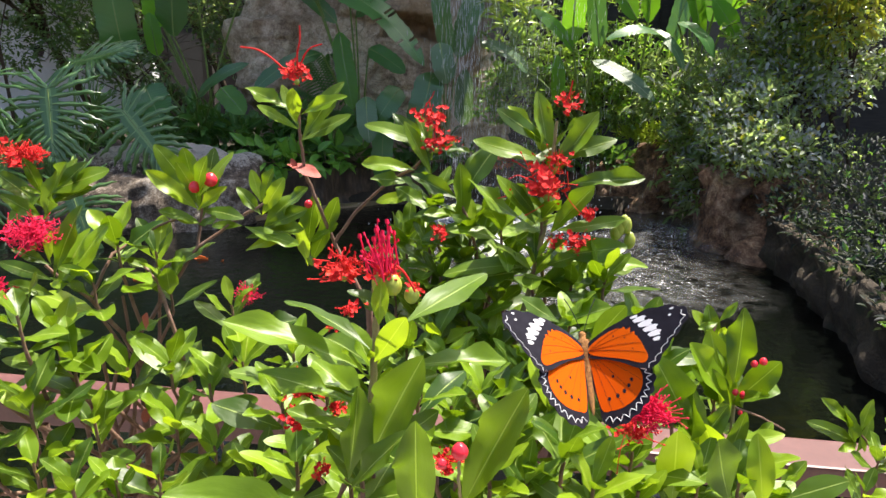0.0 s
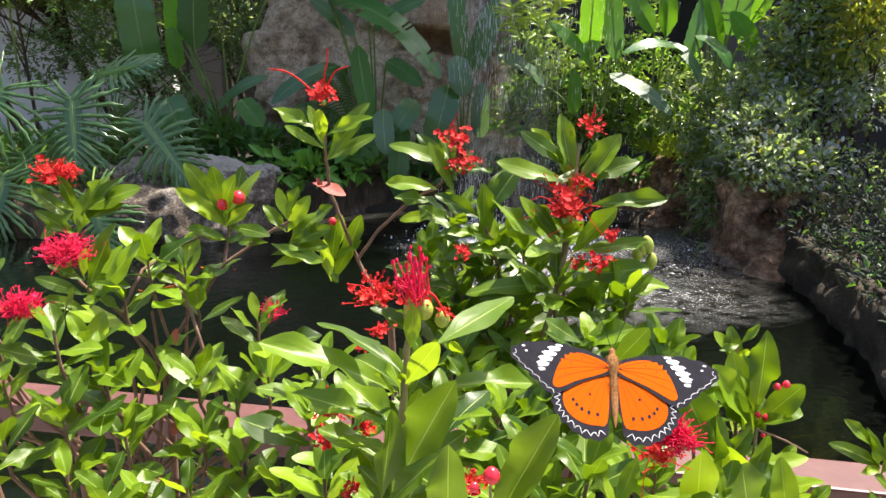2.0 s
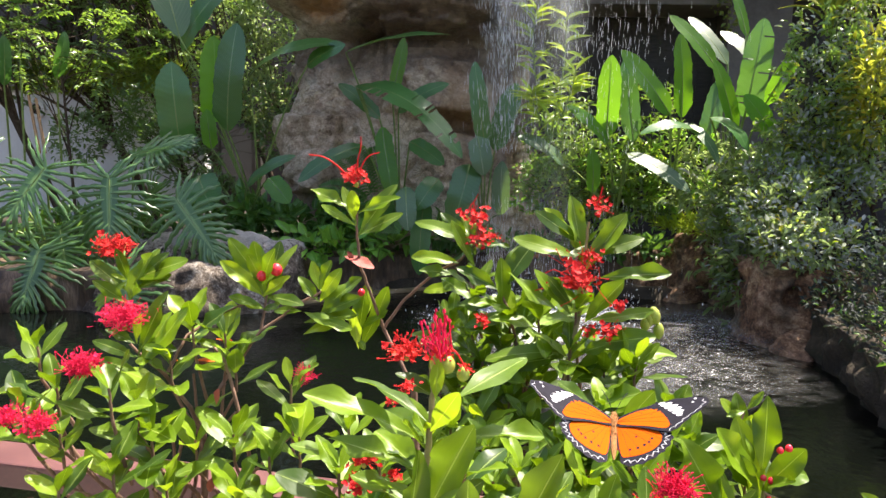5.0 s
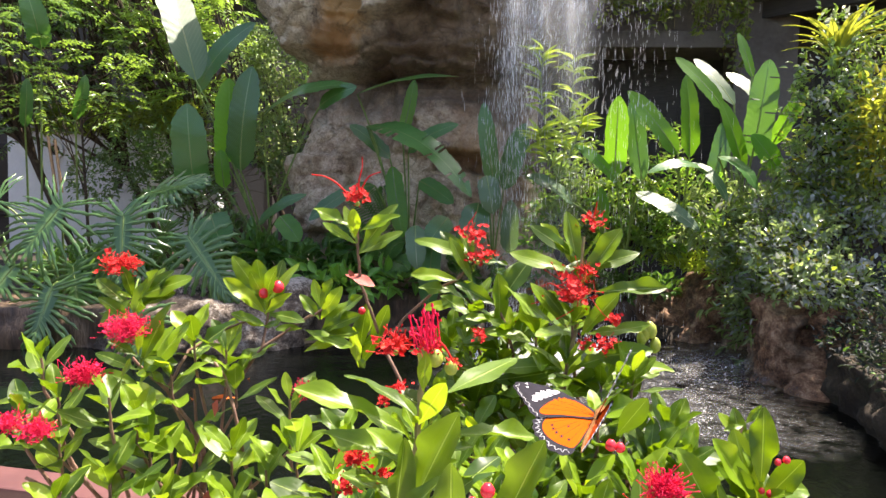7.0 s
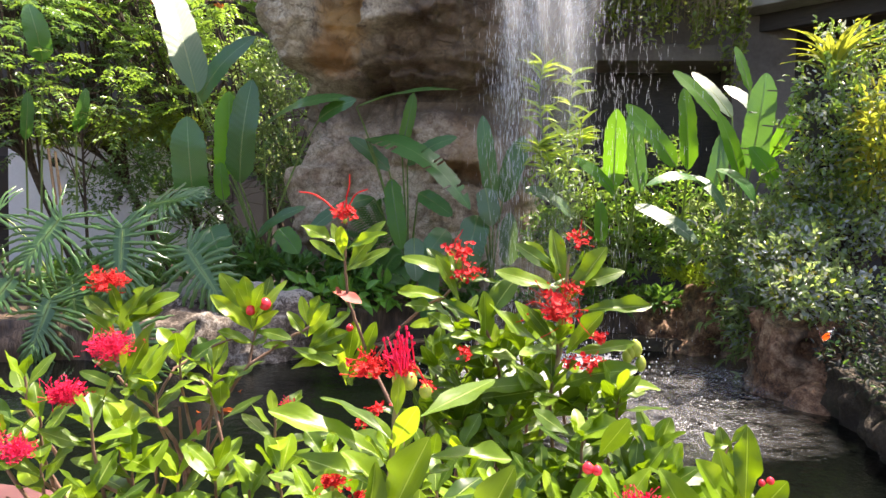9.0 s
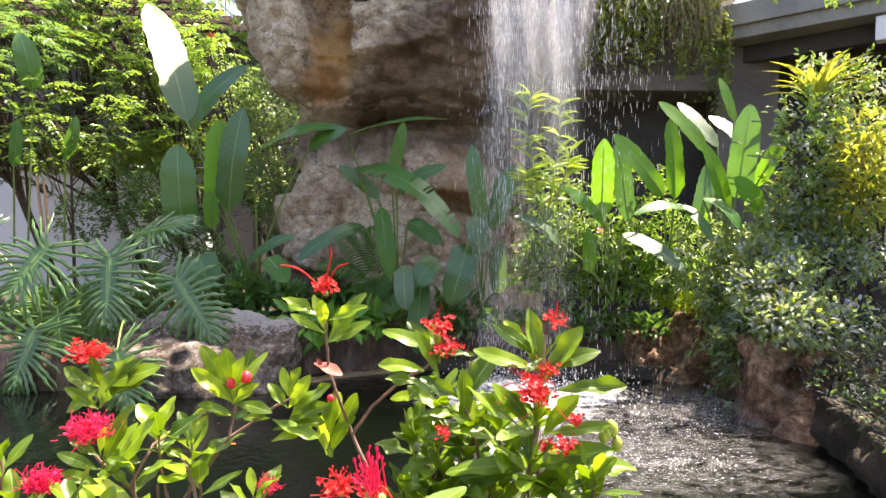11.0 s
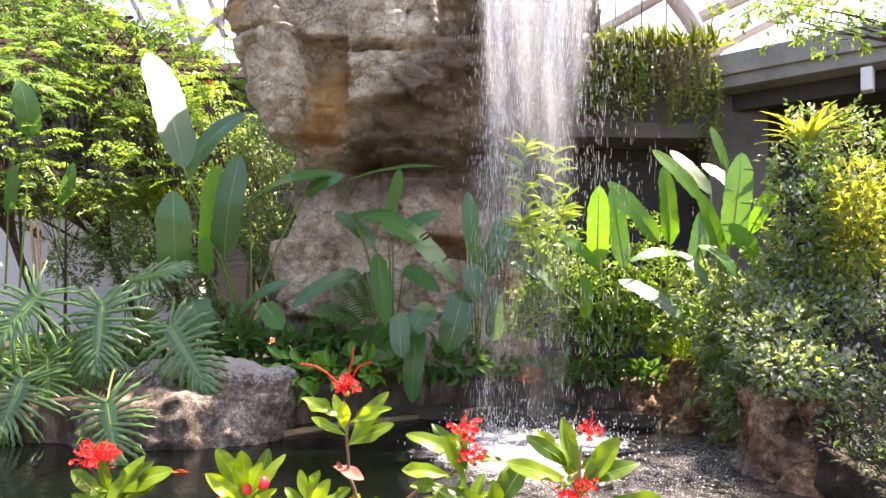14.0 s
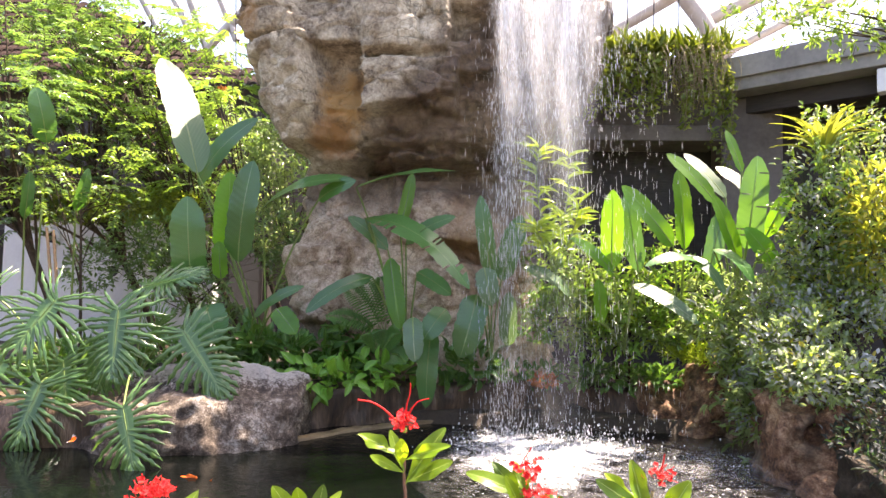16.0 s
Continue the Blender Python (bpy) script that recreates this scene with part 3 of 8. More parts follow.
# ---- large structure ----
def bank_strip(name, material, line, top, depth, label, seed=0.0, rough=0.05, category="", kind="structure", bottom=-0.35, cell=0.45):
    """An uneven low wall that follows a line of (x, y), front face towards the pond."""
    pts = np.array(line, float)
    seg = np.r_[0, np.cumsum(np.linalg.norm(np.diff(pts, axis=0), axis=1))]
    s = np.arange(0, seg[-1], 0.05)
    X, Y = np.interp(s, seg, pts[:, 0]), np.interp(s, seg, pts[:, 1])
    tang = unit(np.stack([np.gradient(X), np.gradient(Y)], 1))
    nrm = np.stack([tang[:, 1], -tang[:, 0]], 1)
    tops = np.interp(s, seg, top) if hasattr(top, "__len__") else np.full(len(s), top)
    V = []
    m = 18
    for i in range(len(s)):
        for j in range(m + 1):
            f = j / m
            if f < 0.62:
                h, back = bottom + (tops[i] - bottom) * f / 0.62, 0.0
            else:
                h, back = tops[i], depth * (f - 0.62) / 0.38
            p = Vector((X[i] - nrm[i, 0] * back, Y[i] - nrm[i, 1] * back, h))
            d, _ = noise.voronoi(p / cell + Vector((seed, 0, 0)))
            out = rough * 2.4 * (d[1] - d[0] - 0.3) + rough * fbm(p * 3 + Vector((seed, 0, 0)), 4)
            p += Vector((nrm[i, 0], nrm[i, 1], 0.0)) * out + Vector((0, 0, out * 0.7 * min(1, f / 0.5)))
            V.append(p)
    me = grid_mesh(name, np.array(V), quads(len(s) - 1, m)[:, ::-1])
    return tagged(link(name, me, material), label, category, kind=kind)


# ground to the horizon, and the pond on it
def make_ground():
    n = 90
    u = np.linspace(-1, 1, n + 1)
    g = np.sign(u) * (np.abs(u) * 14 + np.abs(u) ** 6 * 500)
    V = []
    for x in g:
        for y in g:
            yy = y + 5
            z = -0.8
            if yy > 7.3 or abs(x) > 5.5 or yy < 0.4:
                z = 0.12
            if yy > 8.2 and abs(x) < 12:
                z = 0.42
            if abs(x) < 60 and abs(yy) < 60:
                z += 0.05 * fbm((x * 0.8, yy * 0.8, 0), 3)
            V.append((x, yy, z))
    me = grid_mesh("ground", np.array(V), quads(n, n))
    tagged(link("ground", me, M_SOIL), "dark damp planting soil round the pond", "ground", kind="structure")


make_ground()
bm = bmesh.new()
bmesh.ops.create_grid(bm, x_segments=4, y_segments=4, size=1.0)
bmesh.ops.scale(bm, vec=(7.5, 5.2, 1), verts=bm.verts)
bmesh.ops.translate(bm, vec=(0, 5.6, 0), verts=bm.verts)
tagged(part("water", bm, M_WATER), "dark rippling pond water with bright sparkles", "water", kind="structure")

# walkway under the camera
bm = bmesh.new()
box(bm, (-6, -5, -0.7), (6, 0.85, 0.16), 0.01)
pavement = part("pavement", bm, M_PAVE)
pavement.rotation_euler.z = radians(-6)
tagged(pavement, "grey paved walkway beside the pond", "pavement", kind="structure")


def make_railing():
    rail = empty("railing", (0, 0.775, 0.15), "red-brown painted metal railing along the pond", "railing")
    bm = bmesh.new()
    box(bm, (-4.5, -0.035, 0.852), (4.5, 0.035, 0.892), 0.004)
    part("top_rail", bm, M_RAIL, rail)
    bm = bmesh.new()
    box(bm, (-4.5, -0.012, 0.10), (4.5, 0.012, 0.14), 0.003)
    part("bottom_rail", bm, M_RAIL, rail)
    bm = bmesh.new()
    box(bm, (-0.02, -0.02, 0.0), (0.02, 0.02, 0.852), 0.003)
    first = part("post", bm, M_RAIL, rail)
    first.location.x = -4.3
    for k in range(1, 7):
        o = first.copy()
        scene.collection.objects.link(o)
        o.location.x = -4.3 + k * 1.43
    rail.rotation_euler.z = radians(-6)
    return rail


make_railing()

# pond banks
bank_strip("bank_wall", M_BANK, [(-6.5, 5.2), (-4.3, 5.7), (-3.0, 6.0), (-1.9, 7.0), (-0.6, 7.75), (1.0, 8.2), (2.4, 8.0), (3.3, 7.3), (3.2, 6.6)], 0.42, 0.8, "wet brown stone wall of the far pond bank", 3.0, 0.05)
bank_strip("pond_wall", M_KERB, [(2.72, 5.4), (2.62, 4.6), (2.2, 2.9), (1.9, 1.2)], [0.40, 0.38, 0.38, 0.38], 0.16, "mossy sandy stone wall along the pond side", 7.0, 0.07, cell=0.30)

bank_strip("bank_ledge", M_LEDGE, [(-2.3, 5.95), (-1.55, 6.85), (-0.5, 7.62), (1.0, 8.05), (2.0, 8.0)], 0.035, 0.12, "sandy ledge along the foot of the bank wall", 5.0, 0.02, cell=0.25)

def stone_block(parent, centre_, half, seed, material, points=16, turn=0.0, rough=0.035, name="stone_block", bevel=0.05, dents=(), corners=None):
    """An angular block: the hull of scattered points, its edges worn, its faces roughened."""
    g = random.Random(seed)
    bm = bmesh.new()
    for q in corners or ():
        bm.verts.new([(q[k] - centre_[k]) / half[k] for k in range(3)])
    for k in range(0 if corners else points):
        d = Vector((g.uniform(-1, 1), g.uniform(-1, 1), g.uniform(-1, 1)))
        d /= max(abs(c) for c in d) ** 0.75 * d.length ** 0.25
        bm.verts.new(d)
    r = bmesh.ops.convex_hull(bm, input=bm.verts)
    bmesh.ops.delete(bm, geom=[v for v in bm.verts if not v.link_faces], context="VERTS")
    bmesh.ops.dissolve_limit(bm, angle_limit=radians(14), verts=bm.verts, edges=bm.edges)
    c, s_ = math.cos(turn), math.sin(turn)
    for v in bm.verts:
        x, y, z = v.co.x * half[0], v.co.y * half[1], v.co.z * half[2]
        v.co = Vector((c * x - s_ * y, s_ * x + c * y, z))
    bmesh.ops.bevel(bm, geom=bm.edges[:], offset=bevel, segments=2, affect="EDGES", profile=0.5, clamp_overlap=True)
    bmesh.ops.triangulate(bm, faces=bm.faces)
    size = max(half)
    for _ in range(7):
        long = [e for e in bm.edges if e.calc_length() > max(0.05, size * 0.06)]
        if not long or len(bm.faces) > 14000:
            break
        bmesh.ops.subdivide_edges(bm, edges=long, cuts=1)
        bmesh.ops.triangulate(bm, faces=[f for f in bm.faces if len(f.verts) > 3])
    bm.normal_update()
    C = Vector(centre_)
    off = Vector((seed * 3.1, seed * 1.3, 0))
    for v in bm.verts:
        p = v.co + C
        ridge = 1 - abs(noise.noise(p * 1.7 + off))
        d = rough * (1.4 * fbm(p * 1.6 + off, 4) + 0.8 * ridge ** 3 + 0.7 * fbm(p * 7 + off, 4))
        for c3, r3, dep in dents:
            d -= dep * math.exp(-((p - Vector(c3)).length / r3) ** 4)
        v.co = v.co + v.normal * d
    for v in bm.verts:
        v.co += C - (parent.location if parent else Vector())
    return part(name, bm, material, parent, soft=True)


def rock_pile(name, at, label, category, blocks, material, rough=0.035, bevel=0.05, points=16):
    ob = empty(name, at, label, category)
    for k, (c, h, seed, *rest) in enumerate(blocks):
        stone_block(ob, c, h, seed, rest[2] if len(rest) > 2 else material, points, turn=rest[0] if rest else 0.0, rough=rough, bevel=bevel, dents=rest[1] if len(rest) > 1 else ())
    return ob


boulder = empty("boulder", (-3.0, 6.5, 0.0), "long grey-brown boulder with a pale sunlit-toned top on the pond bank", "boulder")
stone_block(boulder, (-3.0, 6.5, 0.2), (1.0, 0.8, 0.5), 3, M_BOULDER, rough=0.06, bevel=0.03, corners=(
    (-4.1, 7.0, 0.40), (-2.2, 7.3, 0.50), (-3.75, 6.45, 0.62), (-2.9, 6.35, 0.72), (-2.02, 6.7, 0.58), (-3.70, 5.75, 0.30), (-2.75, 5.85, 0.44), (-1.98, 6.32, 0.42),
    (-3.45, 5.52, -0.25), (-2.6, 5.66, -0.25), (-1.95, 6.25, -0.25), (-4.1, 5.9, -0.25), (-2.0, 7.3, -0.25), (-4.1, 7.1, -0.25)))
rock_pile("red_boulder", (2.55, 7.8, 0.0), "reddish rough laterite boulder at the water's edge", "boulder",
          [((2.45, 7.8, 0.25), (0.5, 0.42, 0.55), 4, 0.4), ((2.95, 7.6, 0.2), (0.42, 0.4, 0.5), 9, 0.0), ((2.15, 8.0, 0.1), (0.35, 0.3, 0.4), 12, 0.2)], M_REDROCK, 0.075, 0.03)
pier = empty("corner_pier", (2.95, 5.95, 0.0), "red-brown pitted stone corner of the pond wall", "stone pier")
stone_block(pier, (2.95, 5.9, 0.1), (0.45, 0.45, 0.5), 6, M_REDROCK, rough=0.075, bevel=0.03, corners=(
    (2.42, 5.62, 0.64), (3.30, 5.50, 0.62), (2.50, 6.40, 0.66), (3.45, 6.40, 0.62), (2.40, 5.55, 0.15), (2.50, 5.48, -0.35), (3.40, 5.40, -0.35), (2.50, 6.45, -0.35), (3.45, 6.40, -0.35)),
    dents=[((2.68, 5.55, 0.45), 0.09, 0.16), ((2.95, 5.52, 0.50), 0.12, 0.18), ((2.60, 5.50, 0.15), 0.13, 0.08)])
stone_block(pier, (2.68, 5.42, -0.08), (0.24, 0.20, 0.22), 7, M_REDROCK, turn=0.5, rough=0.06, bevel=0.03)

# the rock of the fall: a wide overhanging head on a slimmer foot, one weathered mass
def step(v, a, w=0.03):
    """0 below a, 1 above it, over the width w."""
    k = min(1.0, max(0.0, (v - a) / w + 0.5))
    return k * k * (3 - 2 * k)


def slab_mask(x, z, x0, x1, z0, z1, w=0.035):
    return step(x, x0, w) * (1 - step(x, x1, w)) * step(z, z0, w) * (1 - step(z, z1, w))


def rock_relief(x, z):
    """How far the broken faces of the front stand out or back."""
    d = 0.16 * slab_mask(x, z, -3.7, -2.25 - 0.12 * (z - 4.1), 3.38, 4.62 + 0.06 * (x + 2.8))                     # left block
    d -= 0.36 * slab_mask(x, z, -2.27 - 0.1 * (z - 4.1), -1.66 + 0.12 * (4.1 - z), 3.62, 4.55) * min(1.0, max(0.0, (z - 3.66) / 0.42))   # ochre hollow
    d += 0.08 * slab_mask(x, z, -1.66, -0.62, 4.42, 5.6)
    d -= 0.16 * slab_mask(x, z, -1.58, -1.02, 4.33 + 0.03 * math.sin(x * 9), 4.42, 0.02)                           # slit
    d += 0.12 * slab_mask(x, z, -1.70, -0.48, 3.80 + 0.16 * (x + 1.1), 4.33, 0.05) * (0.6 + 0.4 * (4.4 - z))
    d -= 0.26 * slab_mask(x, z, -0.58, -0.10, 4.55, 5.05)
    d -= 0.12 * slab_mask(x, z, -0.50, 1.6, 3.2, 4.15, 0.10)
    d -= 0.10 * slab_mask(x, z, -2.35, -0.5, 3.28, 3.72 + 0.05 * math.sin(x * 5), 0.08)
    d -= 0.30 * slab_mask(x, z, -1.75, -1.38, 3.10, 3.36 - 0.2 * abs(x + 1.55), 0.06)
    d += 0.10 * slab_mask(x, z, -3.8, -2.5, 4.72, 5.3, 0.05)
    d -= 0.30 * slab_mask(x, z, -0.82, -0.18, 1.92, 2.16 + 0.05 * math.sin(x * 7), 0.04)                           # notch in the foot
    d += 0.14 * slab_mask(x, z, -2.9, -1.95 + 0.15 * (z - 1.6), 1.1, 2.1, 0.08)
    d += 0.10 * slab_mask(x, z, -1.35, -0.1, 2.16, 2.85, 0.06)
    d -= 0.10 * slab_mask(x, z, -1.95, -1.40, 2.2, 3.1, 0.08)
    return d


def make_fall_rock():
    rock = empty("waterfall_rock", (-1.0, 9.2, 0.0), "tall overhanging grey and ochre rock of the waterfall", "rock")
    # height, edges, front and back
    rings = np.array([(0.1, -2.75, 0.95, 8.05, 10.2), (0.9, -2.55, 0.75, 8.05, 10.2), (1.5, -2.68, 0.65, 8.10, 10.1), (2.0, -2.78, 0.50, 8.20, 10.1), (2.5, -2.65, 0.48, 8.28, 10.1), (2.92, -2.72, 0.50, 8.38, 10.2), (3.08, -2.72, 0.55, 8.34, 10.3),
                      (3.22, -2.54, 0.62, 7.92, 10.0), (3.42, -2.60, 0.72, 7.62, 10.0), (3.7, -2.74, 0.90, 7.48, 10.0), (4.0, -2.90, 1.05, 7.42, 10.0), (4.5, -3.14, 1.28, 7.38, 10.0), (5.0, -3.36, 1.42, 7.42, 10.0), (5.35, -3.36, 1.42, 7.52, 10.0), (5.75, -3.05, 1.30, 7.8, 9.8), (6.05, -2.4, 0.9, 8.2, 9.4)])
    neck = 3.0
    ang = np.concatenate([np.linspace(-math.pi * 1.08, math.pi * 0.08, 230), np.linspace(math.pi * 0.08, math.pi * 0.92, 30)[1:-1]])
    na = len(ang)
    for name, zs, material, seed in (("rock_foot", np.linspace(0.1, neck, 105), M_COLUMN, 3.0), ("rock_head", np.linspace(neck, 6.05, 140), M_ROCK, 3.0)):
        V = []
        for z in zs:
            xl, xr, yf, yb = (float(np.interp(z, rings[:, 0], rings[:, k])) for k in (1, 2, 3, 4))
            cx, cy, hx, hy = (xl + xr) / 2, (yf + yb) / 2, (xr - xl) / 2, (yb - yf) / 2
            for a in ang:
                c, s_ = math.cos(a), math.sin(a)
                k = 1.0 / (abs(c) ** 4.5 + abs(s_) ** 4.5) ** (1 / 4.5)
                p = Vector((cx + hx * c * k, cy + hy * s_ * k, z))
                n = Vector((c ** 3, s_ ** 3, 0)).normalized()
                q = p / 0.62 + Vector((seed, seed, 0))
                q += Vector((noise.noise(p * 2.3), noise.noise(p * 2.3 + Vector((5, 0, 0))), noise.noise(p * 2.3 + Vector((0, 5, 0))))) * 0.16
                d = 0.0
                for amp, k2 in ((0.085, 1.0), (0.040, 2.6)):
                    dd, near = noise.voronoi(q * k2)
                    c2 = near[0]
                    lean = Vector((noise.noise(c2 * 3.7), noise.noise(c2 * 4.1 + Vector((3, 1, 7))), noise.noise(c2 * 3.3 + Vector((8, 2, 1)))))
                    d += amp * (noise.noise(c2 * 5.3) + 1.7 * lean.dot(q * k2 - c2)) - amp * 0.35 * max(0.0, 1 - (dd[1] - dd[0]) * 10)
                d += 0.045 * fbm(p * 1.5, 4) + 0.020 * fbm(p * 5.0 + Vector((3, 0, 0)), 5) - 0.05 * max(0.0, 1 - abs(noise.noise(p * 2.2 + Vector((0, 0, 9)))) * 14)
                if s_ < 0:
                    wx, wz = 0.05 * noise.noise(p * 3.1) + 0.02 * noise.noise(p * 11), 0.05 * noise.noise(p * 3.3 + Vector((7, 0, 0))) + 0.02 * noise.noise(p * 12)
                    d += 1.35 * rock_relief(p.x + wx, p.z + wz) * min(1.0, -s_ * 1.6)
                V.append(p + n * d - rock.location)
        i, j = np.meshgrid(np.arange(len(zs) - 1), np.arange(na), indexing="ij")
        k = (j + 1) % na
        F = np.stack([(i * na + j).ravel(), (i * na + k).ravel(), ((i + 1) * na + k).ravel(), ((i + 1) * na + j).ravel()], 1)
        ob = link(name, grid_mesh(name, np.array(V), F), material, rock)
        if name == "rock_head":
            top = V[-na:]
            bm = bmesh.new()
            bm.faces.new([bm.verts.new(v) for v in top])
            part("rock_top", bm, M_ROCK, rock)
    return rock


make_fall_rock()


# ---- the flowering shrubs in front ----
SHRUB_LEAF = []
for k in range(6):
    SHRUB_LEAF.append(grid_mesh("leaf", *leaf_arrays("obovate", 12, 6, fold=(0.05, 0.2, 0.1, 0.3, 0.08, 0.15)[k], curl=(0.02, 0.14, 0.25, 0.06, -0.10, 0.18)[k], wave=(0.02, 0.05, 0.03, 0.06, 0.04, 0.08)[k], seed=k)))
    SHRUB_LEAF[-1].materials.append(M_LEAF)
YOUNG_LEAF = []
for k in range(3):
    me = SHRUB_LEAF[k].copy()
    me.materials.clear()
    me.materials.append(M_LEAF_YOUNG)
    YOUNG_LEAF.append(me)
rnd = random.Random(11)


def leaf(plant, base, tip, wide=0.36, facing=None, young=False, kind=None):
    """One leaf of a shrub, from its stalk to its tip; wide: width over length."""
    if facing is None:
        facing = (rnd.uniform(-0.35, 0.35), -0.75 + rnd.uniform(-0.3, 0.3), 0.75)
    b, x, y, z = leaf_frame(base, tip, facing)
    L = x.length
    b = b - plant.location
    m = Matrix((x, y * (L * wide / 2), z * L)).transposed().to_4x4()
    m.translation = b
    ob = new("leaf", rnd.choice(YOUNG_LEAF if young else SHRUB_LEAF) if kind is None else SHRUB_LEAF[kind])
    ob.parent = plant
    ob.matrix_basis = m
    return ob


def twig(plant, points, r0, r1, material=None):
    r0, r1 = r0 * 0.8, r1 * 0.8
    P = np.array([under(plant, p) for p in points])
    t = np.linspace(0, len(P) - 1, (len(P) - 1) * 5 + 1)
    Q = np.stack([np.interp(t, np.arange(len(P)), P[:, k]) for k in range(3)], 1)
    for i in range(1, len(Q) - 1):
        Q[i] += np.array([rnd.uniform(-1, 1) for _ in range(3)]) * r0 * 0.28
    return tube("branch", Q, r0, r1, material or M_BARK, plant, 7)


def sprig(plant, at, tips, wide=0.38, axis=(0, 0, 1), back=0.012, young=0.2):
    """A whorl of leaves round a shoot's end, one to each of the given tips."""
    wide = wide * 0.98
    at, axis = Vector(at), Vector(axis).normalized()
    for k, tip in enumerate(tips):
        t = Vector(tip)
        base = at - axis * (back * (k % 3)) + (t - at) * 0.03
        leaf(plant, base, tip, wide * rnd.uniform(0.88, 1.12), young=rnd.random() < young)


def whorl(plant, at, n=9, length=0.045, axis=(0, -0.1, 1), spread=1.0, wide=0.37, young=0.25, stem=0.03):
    """A shoot's end with leaves all round, steeper towards the middle."""
    at, axis = Vector(at), Vector(axis).normalized()
    side = axis.orthogonal().normalized()
    other = axis.cross(side)
    low = at - axis * rnd.uniform(0.05, 0.09) + Vector((rnd.uniform(-0.03, 0.03), rnd.uniform(0.0, 0.03), -0.02))
    twig(plant, [low[:], (at - axis * 0.03)[:], at[:]], 0.0021, 0.0013)
    a0 = rnd.uniform(0, 6.28)
    length = length * 1.04
    for k in range(n):
        f = k / max(1, n - 1)
        a = a0 + k * 2.4
        lift = 0.15 + 1.5 * f / spread
        out = side * math.cos(a) + other * math.sin(a)
        d = (out + axis * lift + Vector((0, 0, rnd.uniform(-0.15, 0.2)))).normalized()
        L = length * (1.05 - 0.45 * f) * rnd.uniform(0.8, 1.15)
        b = at - axis * stem * (1 - f)
        fc = axis * 1.0 - out * 0.4 + Vector((rnd.uniform(-0.3, 0.3), rnd.uniform(-0.5, 0.1), 0.2))
        leaf(plant, b, b + d * L, wide * rnd.uniform(0.85, 1.15), fc, young=rnd.random() < young * (0.4 + f))


def stamens(name, base, n, length, up, spread, r=0.0006, curl=0.3, seed=0, material=None, parent=None, root=0.0):
    g = random.Random(seed)
    pieces = []
    up = Vector(up).normalized()
    for _ in range(n):
        d = (up + Vector((g.gauss(0, spread), g.gauss(0, spread), g.gauss(0, spread)))).normalized()
        o = Vector(base) + Vector((g.gauss(0, 1), g.gauss(0, 1), g.gauss(0, 0.6))) * (root or length * 0.12)
        L = length * g.uniform(0.55, 1.1)
        c = Vector((g.uniform(-1, 1), g.uniform(-1, 1), g.uniform(-0.6, 0.8))) * L * curl
        pts = [o + d * L * s + c * s * s for s in (0, 0.25, 0.5, 0.75, 0.93, 1.0)]
        v, f = tube_arrays([tuple(p) for p in pts], r, r * 0.9, 4)
        pieces.append((v, f))
        e = pts[-1]
        v, f = tube_arrays([tuple(e - d * r * 2), tuple(e), tuple(e + d * r * 2.5)], r * 2.2, r * 1.6, 4)
        pieces.append((v, f))
    return link(name, grid_mesh(name, *join_arrays(pieces)), material or M_RED, parent)


def flower(plant, at, size=0.02, n=70, up=(0, -0.1, 1), spread=0.7, length=None, kind="red", seed=1, curl=0.4, label=""):
    """A flower head: a cluster of cupped florets, with a tuft of stamens."""
    g = random.Random(seed * 7 + 3)
    at = Vector(at) - plant.location
    if kind == "pink":
        size, n, length = size * 0.74, int(n * 1.5), (length or size) * 0.8
    else:
        size = size * 0.86
    head_mat = {"red": M_CRIMSON, "pink": M_PINK, "dry": M_CRIMSON}[kind]
    bm = bmesh.new()
    for k in range(30):
        c = at + Vector((g.gauss(0, 0.42), g.gauss(0, 0.42), g.gauss(0, 0.30))) * size
        a0 = g.uniform(0, 6.28)
        ax = Vector((g.gauss(0, 0.5), g.gauss(-0.4, 0.5), 0.8)).normalized()
        s1 = ax.orthogonal().normalized()
        s2 = ax.cross(s1)
        for j in range(5):
            a = a0 + j * 1.2566
            o = s1 * math.cos(a) + s2 * math.sin(a)
            t = s1 * -math.sin(a) + s2 * math.cos(a)
            r = size * g.uniform(0.10, 0.26) * (0.7 if kind == "pink" else 1.0)
            vs = [bm.verts.new(c), bm.verts.new(c + o * r * 0.6 + t * r * 0.5 + ax * r * 0.25), bm.verts.new(c + o * r * 1.1 + ax * r * 0.55), bm.verts.new(c + o * r * 0.6 - t * r * 0.5 + ax * r * 0.25)]
            bm.faces.new(vs)
    head = part("flower_head", bm, head_mat, plant, label)
    stamens("stamen_tuft", at, n, length or size * 1.1, up, spread, max(0.00024, size * (0.011 if kind == "pink" else 0.017)), curl, seed, M_PINK if kind == "pink" else M_RED, head, size * (0.36 if curl > 0.7 else 0.12))
    bm = bmesh.new()
    for k in range(1):
        c = at + Vector((0, 0, -size * 0.4))
        r = bmesh.ops.create_icosphere(bm, subdivisions=2, radius=size * 0.15)
        for v in r["verts"]:
            v.co = Vector((v.co.x, v.co.y, v.co.z * 1.2)) + c
    part("calyx", bm, M_CALYX, head, soft=True)
    return head


